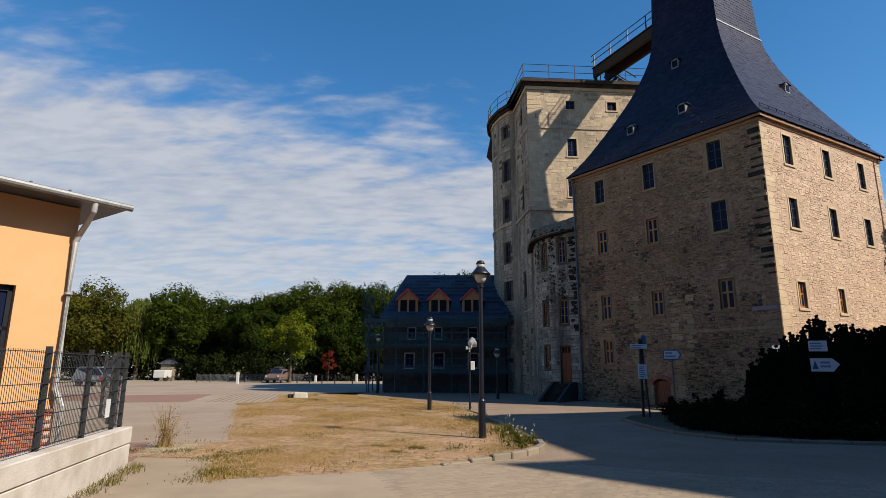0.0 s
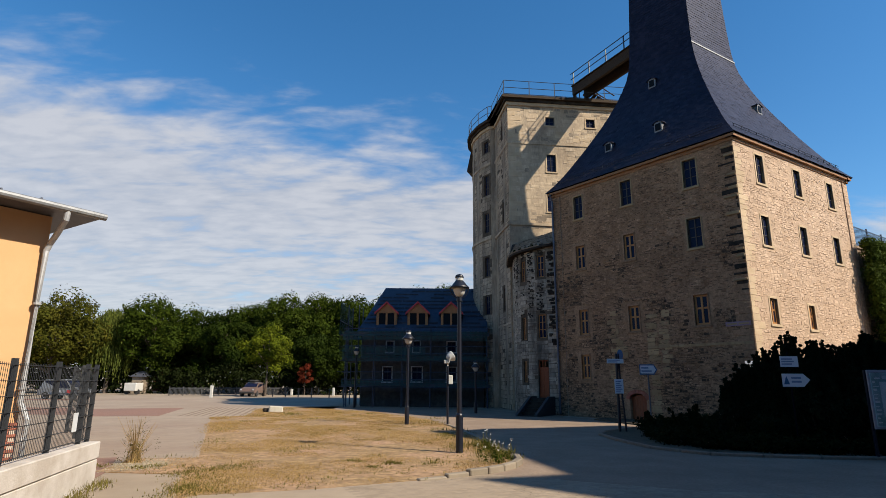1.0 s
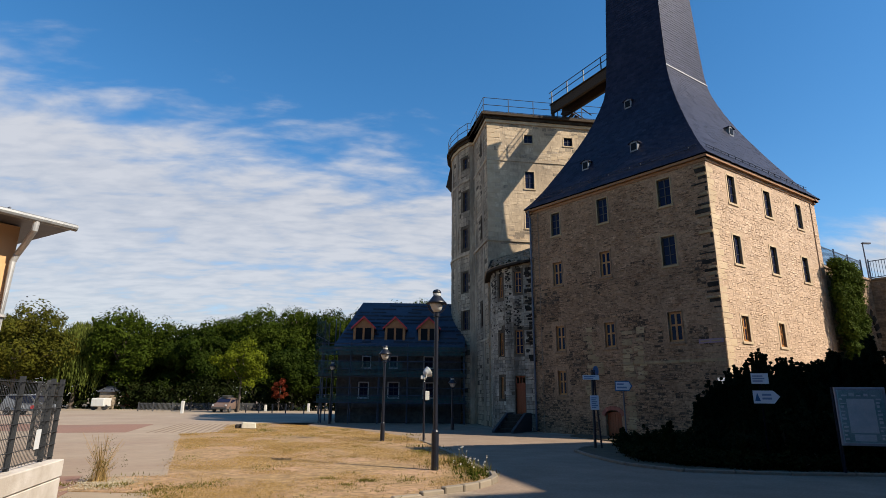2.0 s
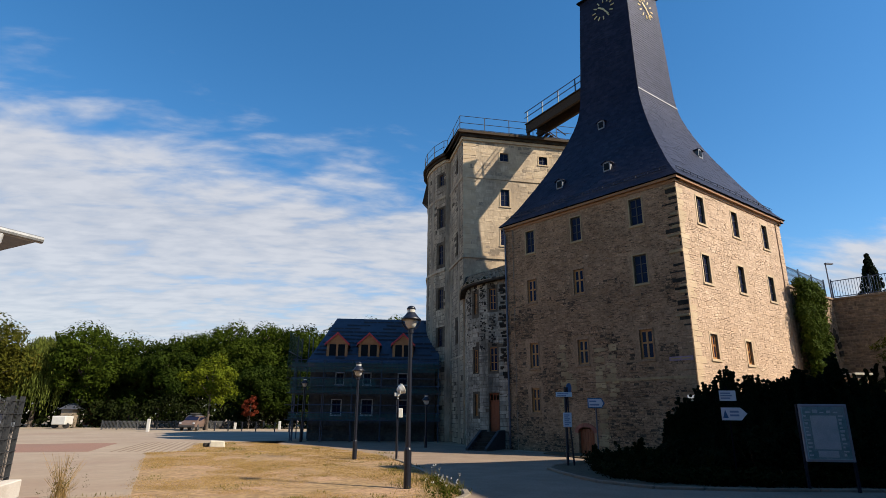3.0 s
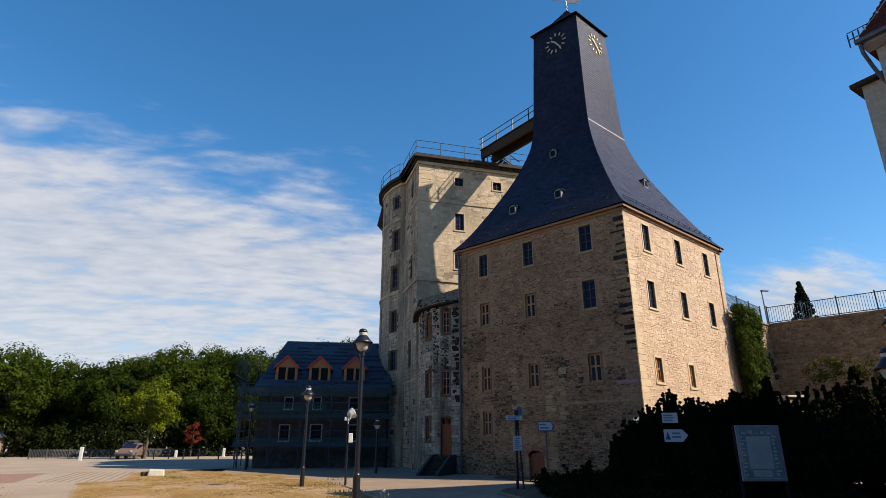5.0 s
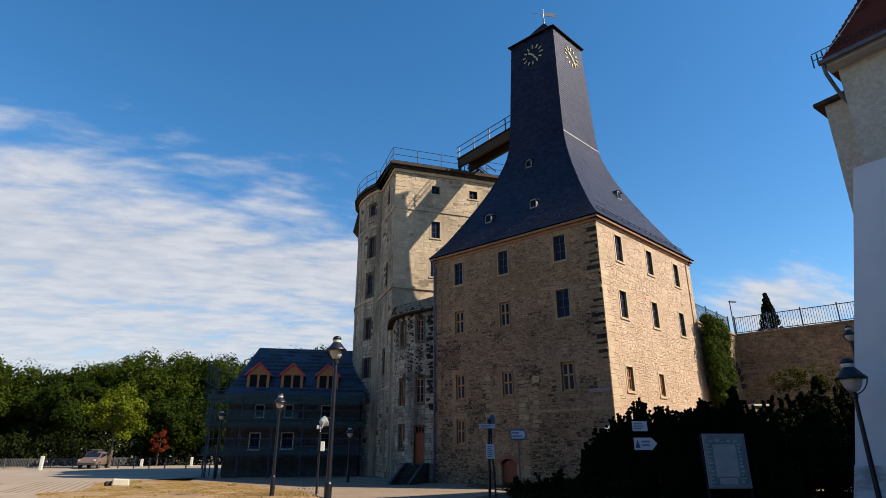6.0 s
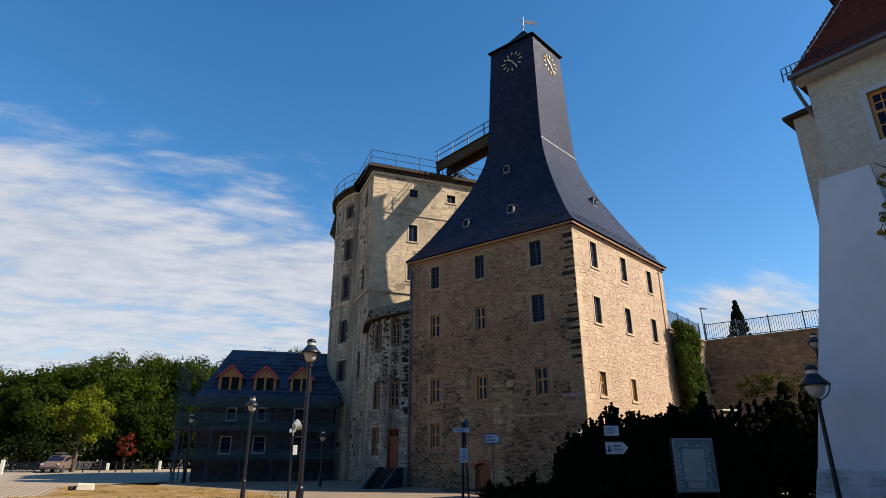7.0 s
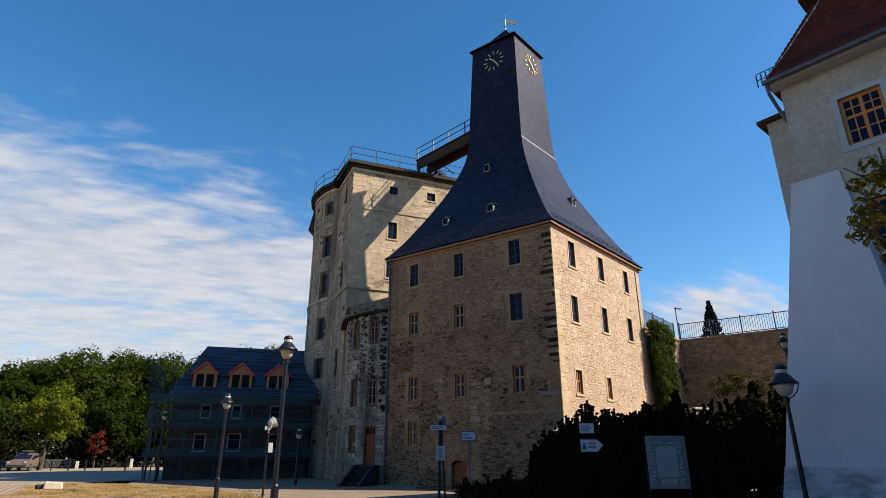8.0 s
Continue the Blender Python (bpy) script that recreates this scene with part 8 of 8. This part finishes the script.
# ---- vehicles and far things ----
def car(at, paint, label, length=4.3, height=1.62, roofbox=False):
    c = thing("car", at, label, "car", "parked cars")
    L, W = length / 2, 0.86
    prof = [(-L, 0.35), (-L, 0.8), (-L + 0.15, 0.95), (-L + 0.35, height - 0.1), (-L + 0.7, height), (L * 0.1, height - 0.02), (L * 0.52, 1.0), (L - 0.12, 0.82), (L, 0.6), (L, 0.35)]
    bm = bmesh.new()
    a = [bm.verts.new((x, -W if z < 1.0 else -W * 0.86, z)) for x, z in prof]
    b = [bm.verts.new((x, W if z < 1.0 else W * 0.86, z)) for x, z in prof]
    bm.faces.new(a[::-1]), bm.faces.new(b)
    for i in range(len(prof)):
        j = (i + 1) % len(prof)
        bm.faces.new((a[i], a[j], b[j], b[i]))
    bmesh.ops.recalc_face_normals(bm, faces=bm.faces[:])
    bmesh.ops.bevel(bm, geom=bm.edges[:], offset=0.04, segments=2, affect="EDGES")
    part("body", bm, paint, c)
    for s in (-1, 1):
        bm = bmesh.new()
        for x0, x1 in ((-L + 0.5, -0.75), (-0.68, 0.2), (0.27, L * 0.42)):
            t1 = x1 if x1 < 0.4 else x1 - 0.45
            q = [(x0, 0.98), (x1, 0.98), (t1, height - 0.16), (x0 + (0.12 if x0 < -1 else 0.0), height - 0.16)]
            f0 = [bm.verts.new((x, s * (W * 0.865 + 0.1 * (height - z) * 0.2 + 0.03), z)) for x, z in q]
            bm.faces.new(f0 if s < 0 else f0[::-1])
        part("side_window", bm, M["glass"], c)
    for (xa, za), (xb, zb), dx in (((L * 0.1 + 0.12, height - 0.08), (L * 0.52 - 0.08, 1.05), 0.045), ((-L + 0.33, height - 0.14), (-L + 0.17, 1.05), -0.045)):
        bm = bmesh.new()
        q = [bm.verts.new((xa + dx, -W * 0.74, za)), bm.verts.new((xb + dx, -W * 0.8, zb)), bm.verts.new((xb + dx, W * 0.8, zb)), bm.verts.new((xa + dx, W * 0.74, za))]
        bm.faces.new(q)
        part("windscreen", bm, M["glass"], c)
    bm = bmesh.new()
    bevelled(bm, L - 0.02, L + 0.07, -W + 0.08, W - 0.08, 0.36, 0.56, 0.02)
    part("bumper", bm, M["rubber"], c)
    for x in (-L + 0.8, L - 0.85):
        for s in (-1, 1):
            bm = bmesh.new()
            m = Matrix.Translation((x, s * (W - 0.06), 0.32)) @ Matrix.Rotation(radians(90), 4, "X")
            lathe(bm, [(0.2, -0.1), (0.32, -0.09), (0.32, 0.09), (0.2, 0.1)], 18, m)
            wh = part("wheel", bm, M["rubber"], c)
            bm = bmesh.new()
            lathe(bm, [(0.02, -0.09), (0.2, -0.102), (0.2, 0.102), (0.02, 0.09)], 14, m)
            part("rim", bm, M["alu"], wh)
    for x, mt in ((-L - 0.005, "red_trim"), (L - 0.02, "trim_white")):
        for s in (-1, 1):
            bm = bmesh.new()
            bevelled(bm, x - 0.03, x + 0.03, s * 0.68 - 0.1, s * 0.68 + 0.1, 0.68, 0.84, 0.01)
            part("light", bm, M[mt], c)
    if roofbox:
        bm = bmesh.new()
        bevelled(bm, -1.3, 0.5, -0.35, 0.35, height + 0.06, height + 0.3, 0.08)
        part("roof_box", bm, M["rubber"], c, "dark roof box")
        bm = bmesh.new()
        for x in (-1.0, 0.2):
            box(bm, x - 0.03, x + 0.03, -0.6, 0.6, height, height + 0.06)
        part("roof_bar", bm, M["alu"], c)
    return c


car(pose(-18.75, 65.8, 0, 0, 0, 266), M["car_paint"], "rose-brown estate car with a roof box parked under trees", 3.8, 1.5, True)
van = car(pose(-31.2, 52.6, 0, 0, 0, -10), M["car_grey"], "grey van-like car with lettered side parked at the lot's edge", 4.3, 1.72)
bm = bmesh.new()
for x0, x1 in ((-0.75, -0.55), (-0.48, -0.3), (-0.22, -0.06), (0.0, 0.16)):
    box(bm, x0, x1, -0.905, -0.9, 0.62, 0.8)
part("lettering", bm, M["trim_white"], van)
bm = bmesh.new()
box(bm, 0.75, 1.35, -0.905, -0.9, 0.5, 0.82)
part("red_panel", bm, M["red_trim"], van, "red patch on the door")
# brick house among the trees, behind the lot
bh = thing("brick_cottage", (-39.5, 96.0, 0), "low red-brown brick house half hidden by trees", "house")
bm = bmesh.new()
bevelled(bm, -3.0, 3.0, -2.5, 2.5, 0, 3.4, 0.02)
part("wall", bm, M["brick"], bh)
bm = bmesh.new()
vv = [bm.verts.new(p) for p in ((-3.3, -2.8, 3.4), (3.3, -2.8, 3.4), (3.3, 2.8, 3.4), (-3.3, 2.8, 3.4), (-3.3, 0, 5.4), (3.3, 0, 5.4))]
for q in ((0, 1, 5, 4), (1, 2, 5), (2, 3, 4, 5), (3, 0, 4), (3, 2, 1, 0)):
    bm.faces.new([vv[i] for i in q])
part("roof", bm, M["tile"], bh)
# low fence of grey panels with posts at the far edge
ff_ = thing("panel_fence", (-30, 67, 0), "low fence of grey slatted panels between thin posts", "fence")
bm = bmesh.new()
box(bm, 0, 0.07, -0.015, 0.015, 0.1, 0.92)
slat_me = bpy.data.meshes.new("slat")
bm.to_mesh(slat_me)
bm.free()
slat_me.materials.append(M["panel_grey"])
fp = [(-28.4, 66.85), (-27, 67.2), (-12, 78)]
for a, b in zip(fp, fp[1:]):
    f = Matrix.Translation((30, -67, 0)) @ face_pose(a, b)
    ln = math.dist(a, b)
    k = 0
    while k * 2.0 < ln:
        bm = bmesh.new()
        box(bm, k * 2.0 - 0.05, k * 2.0 + 0.05, -0.05, 0.05, 0, 1.0, f)
        part("post", bm, M["panel_grey"], ff_)
        bm = bmesh.new()
        box(bm, k * 2.0 + 0.05, k * 2.0 + 1.95, 0.016, 0.04, 0.75, 0.82, f)
        pan = part("panel", bm, M["panel_grey"], ff_)
        for j in range(14):
            part("slat", slat_me, None, pan, at=f @ Matrix.Translation((k * 2.0 + 0.1 + 0.13 * j, 0, 0)))
        k += 1
for x, y, h in ((-21.3, 60.1, 1.2), (-10.5, 70.5, 0.95), (-15.6, 71, 0.75), (-17.6, 77.9, 1.0), (-13.4, 76.5, 0.9)):
    bm = bmesh.new()
    bevelled(bm, -0.13, 0.13, -0.13, 0.13, 0, h, 0.02)
    tagged(part("white_pillar", bm, M["white_paint"], None, "", Matrix.Translation((x, y, 0))), "short white painted pillar at the lot's edge", "pillar")
for k, (x, y) in enumerate(((-14.7, 63.9), (-13.2, 63.3), (-11.7, 62.8), (-9.7, 62.1), (-8.2, 61.6), (-16.2, 64.4))):
    bm = bmesh.new()
    lathe(bm, [(0.06, 0), (0.06, 0.86), (0.045, 0.92), (0.01, 0.94)], 10)
    tagged(part("bollard", bm, M["iron"], None, "", Matrix.Translation((x, y, 0))), "thin dark metal bollard at the edge of the lot", "bollard", "bollards along the lot")
cot = thing("garden_hut", (-36.1, 76.2, 0), "small cream garden hut with grey hipped roof among trees", "hut")
bm = bmesh.new()
bevelled(bm, -0.7, 0.6, -1.0, 1.0, 0, 2.1, 0.03)
part("wall", bm, M["stain"], cot)
bm = bmesh.new()
vv = [bm.verts.new(p) for p in ((-0.95, -1.25, 2.1), (1.0, -1.25, 2.1), (1.0, 1.25, 2.1), (-0.95, 1.25, 2.1), (-0.3, 0, 2.85), (0.35, 0, 2.85))]
for q in ((0, 1, 5, 4), (1, 2, 5), (2, 3, 4, 5), (3, 0, 4), (3, 2, 1, 0)):
    bm.faces.new([vv[i] for i in q])
part("roof", bm, M["dark_zinc"], cot)
cara = thing("trailer", (-34.7, 71.6, 0), "small white box trailer parked before a garden hut", "trailer")
bm = bmesh.new()
bevelled(bm, -0.72, 0.72, -0.9, 0.9, 0.4, 1.35, 0.06)
part("body", bm, M["white_paint"], cara)
for x in (-0.6, 0.6):
    bm = bmesh.new()
    lathe(bm, [(0.1, -0.1), (0.32, -0.1), (0.32, 0.1), (0.1, 0.1)], 14, Matrix.Translation((x, -0.3, 0.32)) @ Matrix.Rotation(radians(90), 4, "X"))
    part("wheel", bm, M["rubber"], cara)
# street lamp mast on the terrace
mast = thing("lamp_mast", (30.65, 34.05, 8.7), "slim grey lamp mast with a flat head on the terrace", "lamp")
bm = bmesh.new()
tube(bm, [(0, 0, 0), (-0.05, 0, 3.25)], 0.05, 8, 0.035)
part("pole", bm, M["dark_zinc"], mast)
bm = bmesh.new()
bevelled(bm, -0.08, 0.5, -0.1, 0.1, 3.2, 3.3, 0.02)
part("lamp_head", bm, M["dark_zinc"], mast)

# plain unseen walls behind and west of the camera, added to cut skylight
for name, a, b, h in (("wall_south", (44, -10), (-34, -10), 13.0), ("wall_west", (-34, -10), (-34, 18), 10.0)):
    bm = bmesh.new()
    pierced(bm, math.dist(a, b), 0, h, 0.4, [], face_pose(a, b), True)
    tagged(part(name, bm, M["dark_stone"]), "plain dark unseen wall added to hold back skylight", "wall", "", "structure")

# ---- paving blocks of the near pavement, each with its own edges ----
PAVE = [(-0.2, 7.2), (9.2, 7.2), (9.3, 8.6), (4.6, 9.6), (1.3, 11.25), (-0.1, 10.5), (-1.2, 9.95)]
pavement = bpy.data.objects["pavement"]
rng = random.Random(202)
block_meshes = []
for k in range(4):
    bm = bmesh.new()
    bevelled(bm, -0.098, 0.098, -0.048, 0.048, 0.0, 0.02, 0.004)
    for vtx in bm.verts:
        vtx.co += Vector((rng.uniform(-0.002, 0.002), rng.uniform(-0.002, 0.002), 0))
    me = bpy.data.meshes.new("paving_block")
    bm.to_mesh(me)
    bm.free()
    me.materials.append(M["paver"])
    block_meshes.append(me)
vs, fs, made = [], [], 0
turn = radians(24)
ca, sa = math.cos(turn), math.sin(turn)
for i in range(-90, 90):
    for j in range(-90, 130):
        u, v = (i + 0.5 * (j % 2)) * 0.2, j * 0.1
        x, y = 1.5 + u * ca - v * sa, 8.6 + u * sa + v * ca
        if not (-3.6 < x < 9.3 and 7.1 < y < 11.4) or not inside(x, y, PAVE):
            continue
        z = -0.003 + rng.uniform(-0.0015, 0.0015)
        if -0.6 < x < 1.6 and 7.9 < y < 10.6 and made < 300:
            part("paving_block", rng.choice(block_meshes), None, pavement, at=pose(x, y, z, rng.uniform(-0.35, 0.35), rng.uniform(-0.35, 0.35), 24 + rng.uniform(-0.6, 0.6)))
            made += 1
            continue
        n0 = len(vs)
        m = pose(x, y, z, rng.uniform(-0.35, 0.35), rng.uniform(-0.35, 0.35), 24 + rng.uniform(-0.6, 0.6))
        vs += [m @ Vector(c) for c in ((-0.098, -0.048, 0.008), (0.098, -0.048, 0.008), (0.098, 0.048, 0.008), (-0.098, 0.048, 0.008), (-0.094, -0.044, 0.02), (0.094, -0.044, 0.02), (0.094, 0.044, 0.02), (-0.094, 0.044, 0.02))]
        fs += [(n0 + 4, n0 + 5, n0 + 6, n0 + 7), (n0, n0 + 1, n0 + 5, n0 + 4), (n0 + 1, n0 + 2, n0 + 6, n0 + 5), (n0 + 2, n0 + 3, n0 + 7, n0 + 6), (n0 + 3, n0, n0 + 4, n0 + 7)]
tagged(part("block_paving", mesh_of("block_paving", vs, fs, M["paver"]), None, pavement), kind="stuff")
